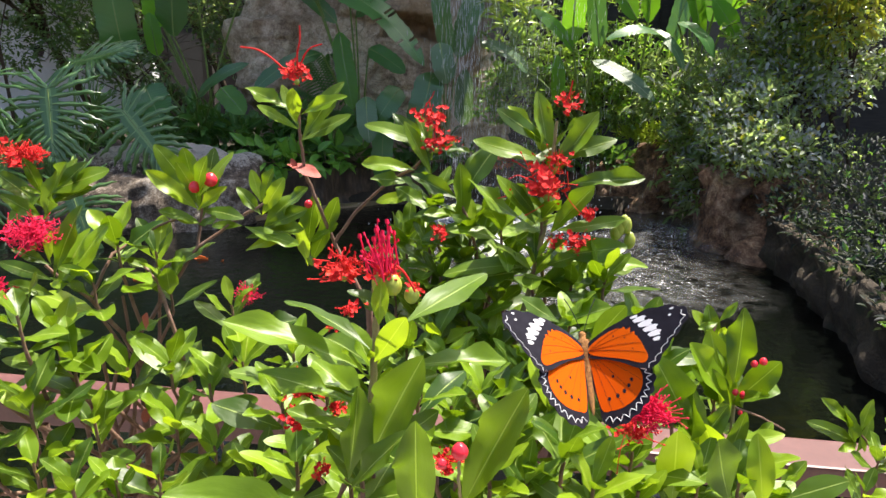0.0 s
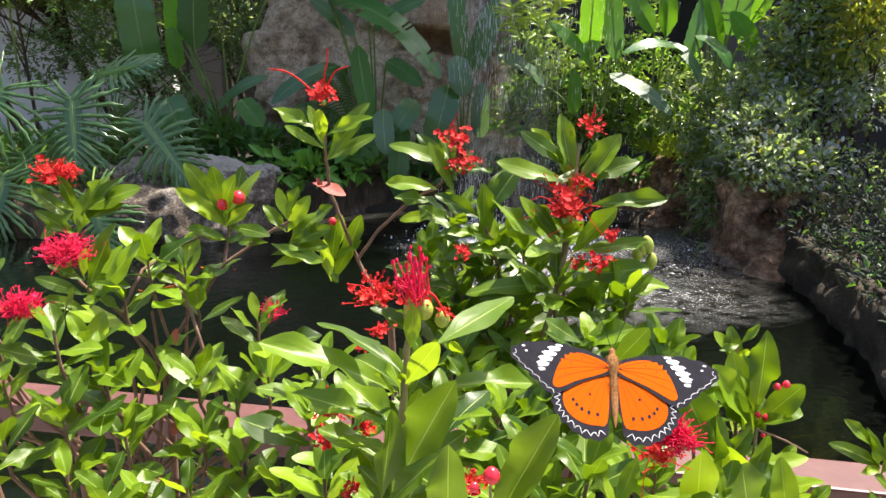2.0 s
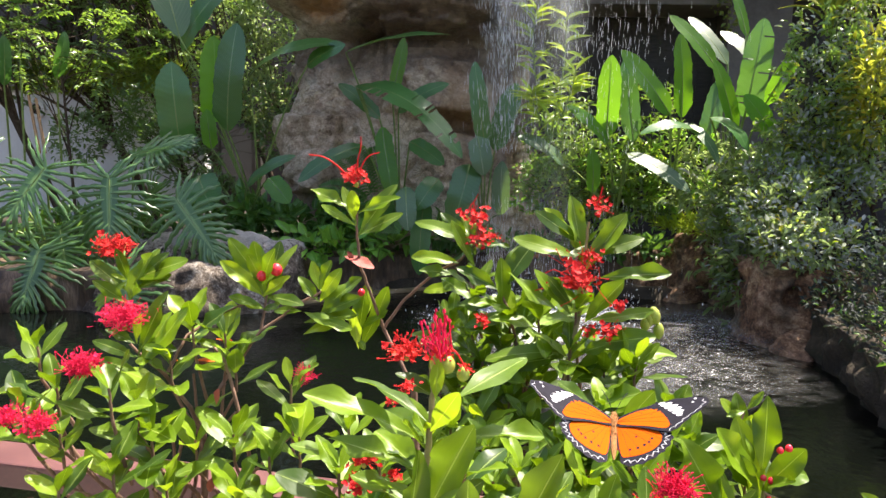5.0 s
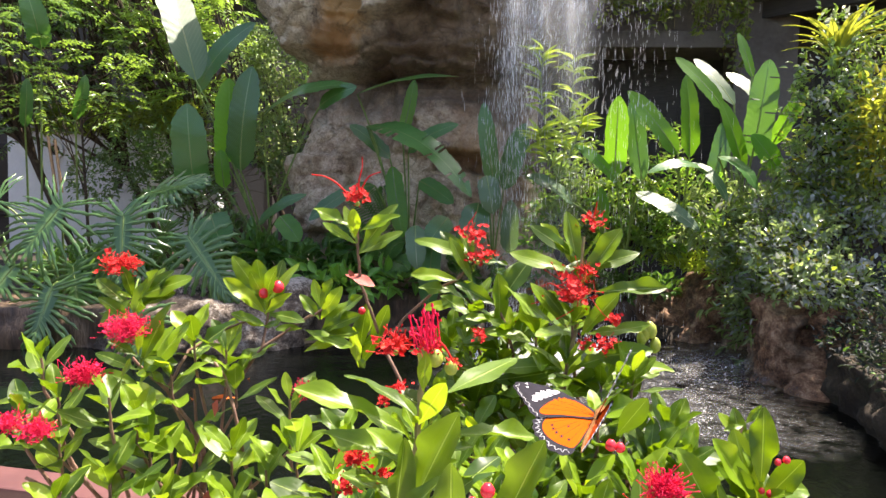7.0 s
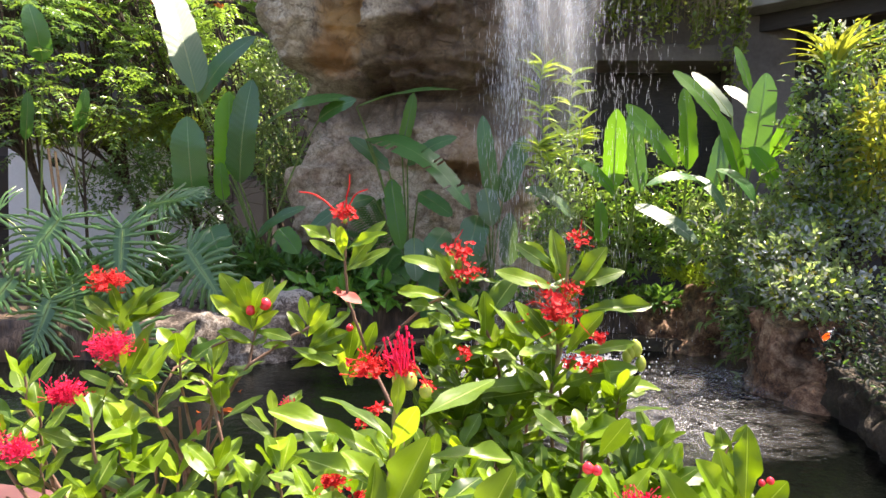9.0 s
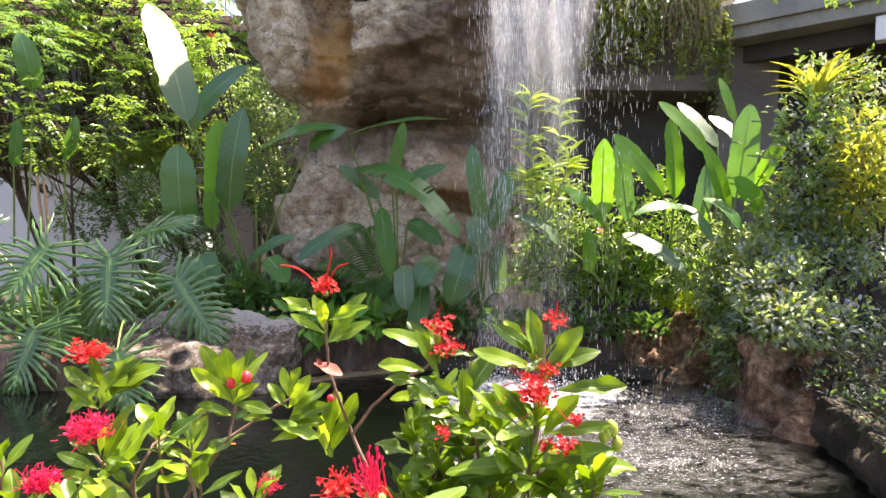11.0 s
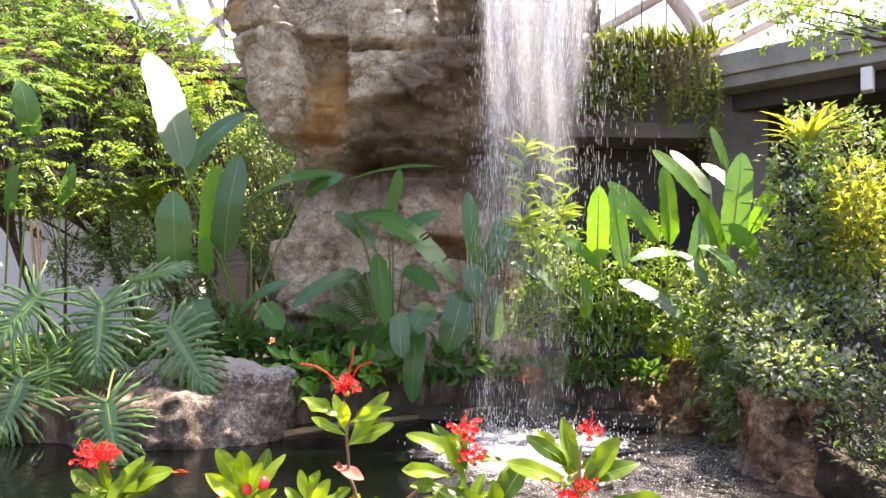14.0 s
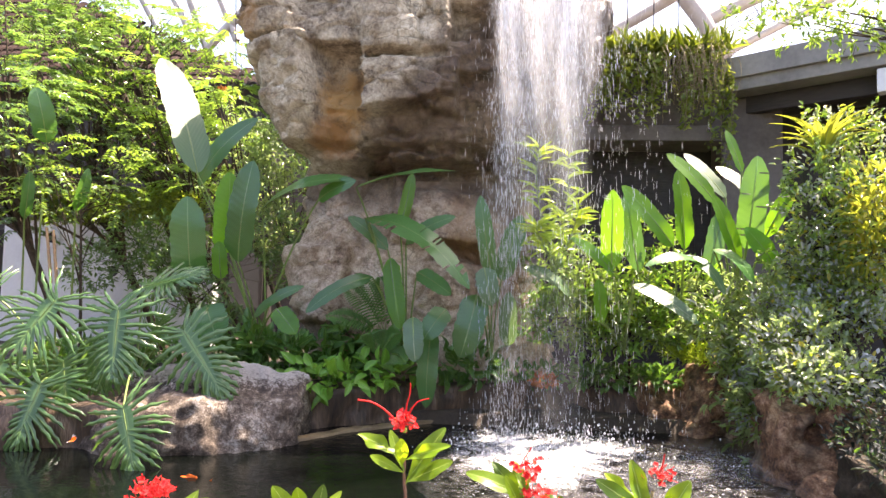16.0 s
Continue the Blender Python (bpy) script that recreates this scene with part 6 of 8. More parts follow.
big_leaf(h2, (-0.13, 7.1, 1.827), (-0.044, 7.0, 1.403), 0.132, M_PALE, (0.0, -0.9, 0.4), 0.12, root=R2b)
big_leaf(h2, (0.153, 7.1, 0.966), (0.152, 7.0, 1.563), 0.113, M_PALE, (-0.2, -0.9, 0.2), 0.04, root=R2b)
big_leaf(h2, (-0.565, 7.3, 1.347), (-0.796, 7.1, 1.0), 0.142, M_HELI, (0.1, -0.9, 0.3), 0.12, root=R2)
big_leaf(h2, (-0.929, 7.5, 1.766), (-0.511, 7.4, 1.509), 0.113, M_HELI, (0.1, -0.9, 0.3), 0.1, root=R2)

# bananas in the sun
h3 = empty("banana_plant", (2.6, 7.7, 0.42), "sunlit banana clump with bright upright leaves", "plant", "bananas")
R3, R3b, R3c = (1.523, 7.6, 0.895), (2.141, 7.6, 1.045), (2.713, 7.4, 1.143)
big_leaf(h3, (1.29, 7.2, 1.843), (1.281, 7.1, 2.723), 0.136, M_BANANA, (-0.2, -0.9, 0.1), 0.03, root=R3, wave=0.03)
big_leaf(h3, (1.612, 7.3, 1.821), (1.497, 7.4, 2.771), 0.12, M_HELI, (-0.4, -0.8, 0.1), 0.05, root=R3)
big_leaf(h3, (1.934, 7.1, 2.105), (1.355, 7.0, 2.753), 0.128, M_BANANA, (0.2, -0.9, 0.3), 0.05, root=R3b)
big_leaf(h3, (2.114, 7.3, 2.089), (2.034, 7.3, 2.992), 0.144, M_BANANA, (0.4, -0.8, 0.1), 0.03, root=R3b)
big_leaf(h3, (2.39, 7.1, 2.583), (1.828, 7.0, 3.11), 0.12, M_BANANA, (0.2, -0.8, 0.5), 0.05, root=R3c)
big_leaf(h3, (2.596, 7.0, 1.898), (2.281, 6.9, 2.665), 0.12, M_BANANA, (0.4, -0.8, 0.1), 0.04, root=R3c)
big_leaf(h3, (2.331, 7.1, 1.895), (2.469, 7.1, 2.534), 0.112, M_HELI, (-0.4, -0.8, 0.1), 0.04, root=R3c)
big_leaf(h3, (2.674, 7.0, 2.083), (2.754, 6.9, 3.075), 0.16, M_HELI, (-0.1, -0.9, 0.1), 0.03, root=R3c, tears=0.1)
big_leaf(h3, (2.738, 7.3, 2.969), (2.597, 7.4, 3.478), 0.072, M_BANANA, (0.3, -0.9, 0.1), 0.02, root=R3c)
big_leaf(h3, (2.897, 6.8, 1.87), (2.58, 6.8, 2.297), 0.136, M_BANANA, (0.2, -0.9, 0.3), 0.06, root=R3c)
big_leaf(h3, (2.668, 7.6, 2.718), (2.281, 7.9, 3.301), 0.104, M_PALE, (0.0, -0.68, 0.73), 0.05, root=R3c)
big_leaf(h3, (2.979, 7.6, 2.757), (2.657, 7.9, 3.144), 0.104, M_PALE, (0.0, -0.68, 0.73), 0.05, root=R3c)
big_leaf(h3, (1.466, 6.9, 1.676), (2.057, 6.6, 1.287), 0.104, M_PALE, (0.0, -0.68, 0.73), 0.08, root=R3)
big_leaf(h3, (0.841, 7.2, 1.546), (0.308, 7.0, 1.834), 0.112, M_PALE, (0.0, -0.68, 0.73), 0.1, root=R3)
big_leaf(h3, (1.31, 7.2, 1.78), (0.809, 7.0, 2.169), 0.088, M_BANANA, (0.2, -0.8, 0.5), 0.1, root=R3)
big_leaf(h3, (1.156, 7.1, 1.244), (1.109, 7.0, 1.729), 0.088, M_BANANA, (0.2, -0.9, 0.3), 0.05, root=R3)
big_leaf(h3, (2.175, 6.8, 1.883), (1.492, 6.5, 1.858), 0.088, M_HELI, (0.1, -0.5, 0.9), 0.15, root=R3b)
big_leaf(h3, (2.262, 6.8, 2.063), (2.55, 6.5, 1.713), 0.096, M_HELI, (0.1, -0.5, 0.9), 0.15, root=R3c)
big_leaf(h3, (2.945, 7.2, 2.226), (3.252, 7.2, 2.799), 0.096, M_BANANA, (-0.3, -0.8, 0.2), 0.06, root=R3c)
big_leaf(h3, (1.999, 6.9, 2.003), (2.309, 6.6, 1.592), 0.08, M_PALE, (0.1, -0.6, 0.8), 0.15, root=R3b)

# split-leaf philodendrons by the water
p1 = empty("philodendron", (-3.9, 6.6, 0.42), "split-leaf philodendron arching over the pond", "plant", "philodendrons")
R4 = (-3.85, 6.6, 0.45)
lobed_leaf(p1, (-3.768, 6.1, 1.288), (-3.678, 5.9, 0.648), 0.40, (0.1, -0.9, 0.5), R4)
lobed_leaf(p1, (-3.128, 6.2, 1.091), (-2.624, 6.0, 0.539), 0.38, (-0.1, -0.9, 0.5), R4)
lobed_leaf(p1, (-3.845, 6.7, 1.527), (-3.23, 6.6, 1.664), 0.36, (0.0, -0.6, 0.9), R4)
lobed_leaf(p1, (-3.225, 5.35, 0.482), (-3.02, 5.2, 0.02), 0.34, (0.0, -0.9, 0.4), R4)
lobed_leaf(p1, (-3.95, 6.3, 0.95), (-4.05, 6.15, 0.5), 0.34, (0.2, -0.9, 0.4), R4)
lobed_leaf(p1, (-3.61, 6.5, 0.967), (-3.446, 6.4, 1.214), 0.30, (0.0, -0.9, 0.4), R4)
p2 = empty("philodendron", (-4.6, 6.3, 0.42), "sunlit split-leaf philodendron on the pond bank", "plant", "philodendrons")
R5 = (-4.55, 6.3, 0.45)
lobed_leaf(p2, (-4.367, 6.0, 1.376), (-4.593, 5.8, 0.943), 0.50, (0.2, -0.7, 0.8), R5)
lobed_leaf(p2, (-4.326, 5.8, 0.577), (-4.38, 5.6, 0.093), 0.42, (0.1, -0.8, 0.6), R5)
lobed_leaf(p2, (-4.313, 6.1, 0.755), (-4.116, 5.9, 0.299), 0.34, (-0.1, -0.8, 0.5), R5)
lobed_leaf(p2, (-4.884, 6.0, 0.749), (-5.092, 5.8, 0.336), 0.44, (0.2, -0.8, 0.6), R5)
lobed_leaf(p2, (-5.212, 6.2, 1.407), (-5.596, 6.1, 1.17), 0.44, (0.2, -0.7, 0.8), R5)

# yellow palm under the fall
pal = empty("palm", (0.683, 7.20, 1.543), "bright yellow-green young palm beside the waterfall", "plant")
for a, b, sg in (((0.677, 7.20, 1.861), (0.451, 7.00, 3.158), (-0.1, 0, 0.05)), ((0.677, 7.20, 1.861), (0.775, 7.10, 3.100), (0.05, 0, 0.05)), ((0.678, 7.20, 1.797), (0.883, 6.90, 2.533), (0.06, 0, 0.1)), ((0.678, 7.20, 1.797), (0.429, 6.90, 2.278), (-0.06, 0, 0.1))):
    pts = bend(a, b, sg, 24)
    fr = tube("frond", pts - np.asarray(pal.location), 0.012, 0.003, M_STALK, pal)
    n = 34
    i = grng.uniform(5, 23.5, n)
    P = np.stack([np.interp(i, np.arange(24), pts[:, k]) for k in range(3)], 1)
    D = np.stack([grng.choice([-1, 1], n) * grng.uniform(0.4, 0.9, n), grng.normal(-0.3, 0.35, n), grng.normal(0.45, 0.35, n)], 1)
    N, L = grng.normal(0, 0.2, (n, 3)) + [0, -0.6, 0.8], grng.uniform(0.15, 0.30, n)
    for q in range(n):
        scatter("leaflet", M_LIME, P[q:q + 1] - np.asarray(pal.location), D[q:q + 1], N[q:q + 1], L[q:q + 1], 0.024, "lance", 6, 2, 0.3, 0.35, fr, kindtag="")

# trees and hedges to the left
def cloud(centre_, size, n, spread, seed):
    g = np.random.default_rng(seed)
    c = np.asarray(centre_)
    return [(c + g.normal(0, 1, 3) * spread, np.array([size, size, size * 0.7]) * g.uniform(0.6, 1.2)) for _ in range(n)]


bush("tree", (-5.4, 10.2, 0.42), cloud((-6.978, 9.6, 4.068), 0.42, 16, (0.9, 0.5, 0.9), 1), 4300, 0.105, 0.42, M_TREE_DK, "feathery green tree by the garden wall", "tree", "garden trees", 0.07, clump=16, spray=True)
bush("tree", (-3.9, 10.0, 0.42), cloud((-5.612, 9.6, 3.897), 0.38, 14, (0.6, 0.5, 0.9), 2), 3600, 0.105, 0.42, M_TREE, "feathery green tree with small red blossoms", "tree", "garden trees", 0.06, clump=16, spray=True)
bush("tree", (-3.1, 9.9, 0.42), cloud((-4.464, 9.6, 3.953), 0.36, 10, (0.3, 0.4, 0.8), 3), 3000, 0.105, 0.42, M_TREE, "bright green tree behind tall heliconia leaves", "tree", "garden trees", 0.05, clump=16, spray=True)
bush("tree", (-6.2, 9.0, 0.42), cloud((-7.203, 8.6, 3.932), 0.42, 14, (0.7, 0.5, 1.0), 4), 3600, 0.10, 0.42, M_TREE_DK, "dark leafy tree at the garden edge", "tree", "garden trees", 0.07, clump=16, spray=True)
bush("tree", (-4.9, 10.6, 0.42), cloud((-6.613, 10.2, 6.033), 0.38, 14, (1.2, 0.4, 0.6), 5), 3200, 0.10, 0.42, M_TREE_DK, "tall thin tree before the tiled roof", "tree", "garden trees", 0.06, clump=16, spray=True)
bush("hedge", (-4.2, 9.8, 0.42), [(p, np.array([0.5, 0.4, 0.26])) for p in ((-7.03, 9.4, 2.678), (-6.48, 9.4, 2.687), (-5.934, 9.4, 2.696), (-5.391, 9.4, 2.705), (-4.942, 9.4, 2.713))], 3200, 0.07, 0.5, M_VINE, "clipped yellow-green hedge on the wall", "hedge", trunk=0.02)
bush("shrub", (-4.2, 9.2, 0.42), [(p, np.array([0.4, 0.35, 0.4])) for p in ((-5.335, 8.9, 2.106), (-4.829, 8.9, 2.199), (-5.916, 8.9, 1.763), (-3.153, 8.9, 2.232), (-2.889, 8.9, 1.831), (-4.973, 8.9, 1.702))], 3000, 0.08, 0.4, M_TREE_DK, "dark green shrub below the hedge", "shrub", "garden shrubs", trunk=0.025)
bush("shrub", (-2.5, 9.6, 0.42), [(p, np.array([0.4, 0.35, 0.4])) for p in ((-3.585, 9.3, 3.023), (-3.341, 9.3, 3.457), (-3.387, 9.3, 2.427), (-3.702, 9.3, 3.713))], 2200, 0.08, 0.4, M_HEDGE, "green shrub against the rock", "shrub", "garden shrubs", trunk=0.025)
bush("shrub", (-3.0, 10.6, 0.42), [(p, np.array([0.5, 0.35, 0.5])) for p in ((-3.0, 10.8, 3.7), (-2.85, 10.8, 3.3), (-2.7, 10.8, 2.9), (-3.2, 10.8, 4.3), (-3.3, 10.4, 2.2), (-3.9, 10.4, 2.9), (-3.2, 10.4, 3.1), (-3.7, 10.4, 3.9), (-3.3, 10.5, 4.5))], 2600, 0.09, 0.4, M_TREE_DK, "dark evergreen shrub behind the rock", "shrub", "garden shrubs", trunk=0.03)
bush("shrub", (-5.6, 8.3, 0.42), [(p, np.array([0.42, 0.35, 0.3])) for p in ((-6.1, 8.0, 3.4), (-5.6, 8.0, 3.0), (-5.15, 8.0, 3.35), (-6.4, 8.0, 3.1), (-5.0, 8.0, 2.75), (-6.05, 8.0, 2.7), (-4.5, 8.1, 3.4))], 1300, 0.085, 0.42, M_TREE, "sunlit feathery shrub before the garden trees", "shrub", "garden shrubs", trunk=0.025, clump=12, spray=True)
bl = empty("blossom_sprays", (-5.229, 9.1, 4.514), "small red blossoms among the tree leaves", "flower")
for q in ((-6.163, 9.0, 4.461), (-5.042, 9.0, 4.5), (-4.088, 9.0, 4.445)):
    P = under(bl, q) + grng.normal(0, 0.03, (24, 3))
    scatter("blossom", M_RUST, P, grng.normal(0, 1, (24, 3)), grng.normal(0, 1, (24, 3)) + [0, -1, 1], 0.05, 0.014, parent=bl)

# shrubs at the right
bush("shrub", (3.6, 6.7, 0.42), [(np.array(p) + grng.normal(0, 0.10, 3), np.array([0.30, 0.28, 0.24]) * grng.uniform(0.45, 1.15)) for p in 2 * ((2.62, 5.74, 0.98), (2.95, 5.70, 0.96), (3.28, 5.77, 1.02), (2.50, 5.96, 1.16), (2.87, 6.15, 1.32), (3.31, 6.23, 1.38), (3.64, 6.24, 1.40), (2.78, 6.47, 1.55), (3.25, 6.70, 1.72), (3.74, 6.79, 1.80), (4.17, 6.80, 1.82), (3.66, 7.18, 2.08), (4.22, 7.37, 2.24))], 5200, 0.060, 0.48, M_HEDGE, "dense shrub of small glossy dark leaves", "shrub", "bank shrubs", 0.03, clump=7, face=(-0.1, -0.5, 0.8), extra=((M_GLINTLEAF, 3200), (M_CROTON, 550), (M_LIME, 420), (M_TREE, 700)))
bush("shrub", (3.2, 7.2, 0.42), [(p, np.array([0.34, 0.3, 0.28])) for p in ((2.33, 7.0, 1.344), (2.70, 6.8, 1.127), (2.839, 6.8, 1.485), (2.62, 6.7, 0.90), (2.75, 6.5, 0.80), (2.62, 6.5, 0.58), (2.66, 6.4, 0.40))], 2000, 0.11, 0.26, M_HEDGE, "glossy green long-leaved shrub hanging over the bank", "shrub", "bank shrubs", 0.025, clump=8, face=(-0.1, -0.45, 0.8), extra=((M_GLINTLEAF, 500), (M_TREE, 700)))
bush("croton", (4.3, 6.9, 0.6), [(p, np.array([0.26, 0.25, 0.24])) for p in ((3.50, 6.15, 2.62), (3.66, 6.15, 2.46), (3.46, 6.1, 2.36), (3.74, 6.15, 2.24), (3.50, 6.1, 2.05))], 640, 0.095, 0.36, M_CROTON, "yellow and orange croton shrub", "shrub", "", 0.02, kind="lance", nl=4)
bush("tree", (5.2, 7.1, 0.42), [(p, np.array([0.40, 0.35, 0.18])) for p in ((3.75, 7.0, 4.42), (3.20, 6.8, 4.45), (3.886, 7.0, 4.702), (2.85, 6.7, 4.55))], 900, 0.075, 0.36, M_TREE, "light airy branches over the terrace", "tree", "garden trees", 0.03, clump=8, fork=0.93, trunk_top=(4.7, 7.0, 4.5))
bush("shrub", (4.6, 7.4, 0.42), [(p, np.array([0.34, 0.3, 0.24])) for p in ((3.70, 7.2, 3.45), (3.98, 7.2, 3.40), (4.05, 7.2, 3.12), (3.75, 6.9, 2.75), (4.0, 6.9, 2.6), (3.5, 7.0, 2.45), (3.3, 7.0, 2.2), (3.20, 6.6, 2.86), (3.36, 6.5, 2.62), (3.14, 6.5, 2.46), (3.42, 6.4, 2.30), (3.12, 6.5, 2.12), (3.38, 6.4, 1.98), (3.66, 6.4, 2.12), (2.98, 6.5, 1.86))], 2700, 0.07, 0.42, M_TREE, "pale green leafy shrub beside the bromeliad", "shrub", "bank shrubs", 0.03, clump=8, face=(-0.1, -0.5, 0.8), extra=((M_GLINTLEAF, 700), (M_HEDGE, 600), (M_CROTON, 300), (M_LIME, 200)))
bush("shrub", (1.6, 8.4, 0.42), [(p, np.array([0.32, 0.3, 0.26])) for p in ((0.693, 7.7, 1.808), (1.033, 7.7, 1.68), (1.371, 7.7, 1.418), (0.971, 7.7, 1.272), (1.639, 7.7, 1.29), (1.97, 7.7, 1.299), (0.702, 7.7, 1.264), (2.033, 7.7, 1.704), (1.029, 7.7, 1.952), (1.764, 7.7, 2.172))], 3400, 0.085, 0.34, M_TREE, "yellow-green shrubby undergrowth beneath the bananas", "shrub", "bank shrubs", 0.02, clump=8)
bush("shrub", (1.7, 8.2, 0.42), [(p, np.array([0.34, 0.25, 0.26])) for p in ((0.85, 7.8, 1.2), (1.25, 7.8, 1.1), (1.75, 7.8, 1.1), (2.25, 7.7, 1.30), (1.5, 7.9, 1.45), (2.05, 7.8, 1.6), (1.05, 7.9, 1.5), (2.5, 7.7, 1.5))], 950, 0.12, 0.28, M_FRESH, "light green leafy undergrowth below the bananas", "shrub", "bank shrubs", 0.02, clump=7, extra=((M_LIME, 260), (M_TREE, 700)))
bush("shrub", (3.3, 5.0, 0.45), [((3.25, 5.0, 0.6), np.array([0.5, 0.6, 0.25])), ((3.2, 4.2, 0.52), np.array([0.6, 0.7, 0.22])), ((2.95, 3.3, 0.5), np.array([0.6, 0.7, 0.2])), ((2.7, 2.4, 0.5), np.array([0.6, 0.6, 0.18])), ((3.5, 5.6, 0.8), np.array([0.4, 0.4, 0.3])), ((2.85, 5.2, 0.48), np.array([0.25, 0.25, 0.15])), ((2.75, 4.5, 0.44), np.array([0.2, 0.5, 0.12])), ((2.55, 3.6, 0.44), np.array([0.2, 0.5, 0.12])), ((2.3, 2.7, 0.44), np.array([0.2, 0.5, 0.12])), ((2.1, 1.8, 0.44), np.array([0.2, 0.5, 0.12]))], 5200, 0.055, 0.4, M_VIOLET, "violet-grey and green low ground cover on the pond wall", "ground cover", "", 0.0, extra=((M_GROUND, 550),))
bush("shrub", (2.35, 7.6, 0.7), [((2.5, 7.7, 0.88), np.array([0.5, 0.25, 0.10])), ((2.9, 7.5, 0.9), np.array([0.35, 0.25, 0.1]))], 1500, 0.09, 0.14, M_LIME, "lime-green grassy tuft on the red boulder", "grass tuft", "", 0.0, up=0.9)

# ground cover along the far bank
bush("ground_cover", (0.9, 8.2, 0.42), [((x, 8.25 - 0.1 * abs(x - 1), 0.52), np.array([0.35, 0.25, 0.14])) for x in (0.2, 0.6, 1.0, 1.4, 1.8, 2.1)], 900, 0.11, 0.55, M_GROUND, "heart-leaved ground cover along the bank", "ground cover", "low plants", 0.0)
bush("ground_cover", (0.75, 8.0, 0.45), [((0.634, 7.95, 0.471), np.array([0.16, 0.1, 0.06]))], 150, 0.07, 0.4, M_RUST, "rust-orange leaves at the water's edge", "ground cover", "low plants", 0.0)
bush("ground_cover", (-1.6, 7.6, 0.42), [(p, np.array([0.3, 0.25, 0.16])) for p in ((-2.075, 6.9, 0.577), (-1.848, 7.0, 0.539), (-1.615, 7.1, 0.533), (-1.332, 7.3, 0.578), (-1.098, 7.5, 0.558))], 120, 0.21, 0.46, M_FRESH, "bright broad-leaved plants beside the boulder", "ground cover", "low plants", 0.0, nl=5, nw=4)
bush("ground_cover", (-1.7, 8.0, 0.42), [(p, np.array([0.32, 0.28, 0.2])) for p in ((-2.889, 7.5, 0.836), (-2.502, 7.6, 0.736), (-2.139, 7.8, 0.761), (-1.81, 7.9, 0.902), (-1.448, 7.9, 0.773), (-1.87, 7.6, 0.587), (-0.594, 7.9, 0.66), (-0.244, 8.0, 0.589))], 620, 0.20, 0.42, M_GROUND, "dark patterned broad-leaved ground cover", "ground cover", "low plants", 0.0, nl=5, nw=4)
bush("ground_cover", (-3.4, 7.2, 0.42), [((-3.6, 7.4, 0.7), np.array([0.7, 0.4, 0.3])), ((-4.6, 6.9, 0.6), np.array([0.7, 0.5, 0.3])), ((-2.6, 7.6, 0.7), np.array([0.5, 0.3, 0.3]))], 900, 0.14, 0.42, M_GROUND, "shaded leafy plants beneath the philodendrons", "ground cover", "low plants", 0.0, nl=4)

bush("shrub", (-3.4, 9.0, 0.42), [(p, np.array([0.4, 0.3, 0.4])) for p in ((-4.141, 8.6, 1.4), (-3.65, 8.3, 0.95), (-4.504, 8.8, 1.792))], 1300, 0.10, 0.36, M_TREE_DK, "dark shaded undergrowth behind the heliconia", "shrub", "garden shrubs", trunk=0.02)

# ferns before the rock
for base, tips in (((-1.328, 7.8, 0.925), [(-1.834, 7.6, 1.576), (-1.65, 7.7, 1.684), (-1.405, 7.7, 1.69), (-2.004, 7.5, 1.2)]), ((-1.372, 7.5, 0.682), [(-1.082, 7.3, 1.04), (-0.994, 7.2, 0.73), (-1.412, 7.3, 1.03)])):
    fern = empty("fern", base, "green fern with fine fronds at the rock's foot", "fern", "ferns")
    for tp in tips:
        pts = bend(base, tp, (0, 0, 0.1), 20)
        fr = tube("frond", pts - np.asarray(base), 0.006, 0.002, M_STALK, fern, 5)
        n = 40
        i = np.linspace(4, 19, n)
        P = np.stack([np.interp(i, np.arange(20), pts[:, k]) for k in range(3)], 1)
        ax = unit(np.asarray(tp) - np.asarray(base))
        sd = unit(np.cross(ax, (0, -0.7, 0.7)))
        D = np.where(np.arange(n)[:, None] % 2, 1, -1) * sd + ax * 0.35
        scatter("pinnae", M_GROUND, P - np.asarray(base), D, np.tile((0, -0.7, 0.7), (n, 1)), 0.16 * np.sin(np.linspace(0.5, 3.0, n)) + 0.02, 0.014, "lance", 4, 2, 0.2, 0.1, fr)

# bromeliad in a pot
br = empty("bromeliad", (3.409, 6.9, 2.937), "yellow-green bromeliad with arching strap leaves", "plant")
for k in range(22):
    a = k * 2.4
    reach = gr.uniform(0.42, 0.68)
    o = np.asarray(br.location)
    tipp = o + np.array([math.cos(a) * reach, math.sin(a) * reach * 0.8, gr.uniform(0.25, 0.6)])
    big_leaf(br, o, tipp, 0.048, M_BROM, (-math.cos(a) * 0.6, -math.sin(a) * 0.6, 0.8), 0.22, 0.02, 0.8, stalk_r=0.004, kind="lance")
bm = bmesh.new()
bmesh.ops.create_cone(bm, segments=24, radius1=0.15, radius2=0.2, depth=2.3, cap_ends=True)
part("pedestal", bm, M_DARK, br).location = (0, 0, -1.16)



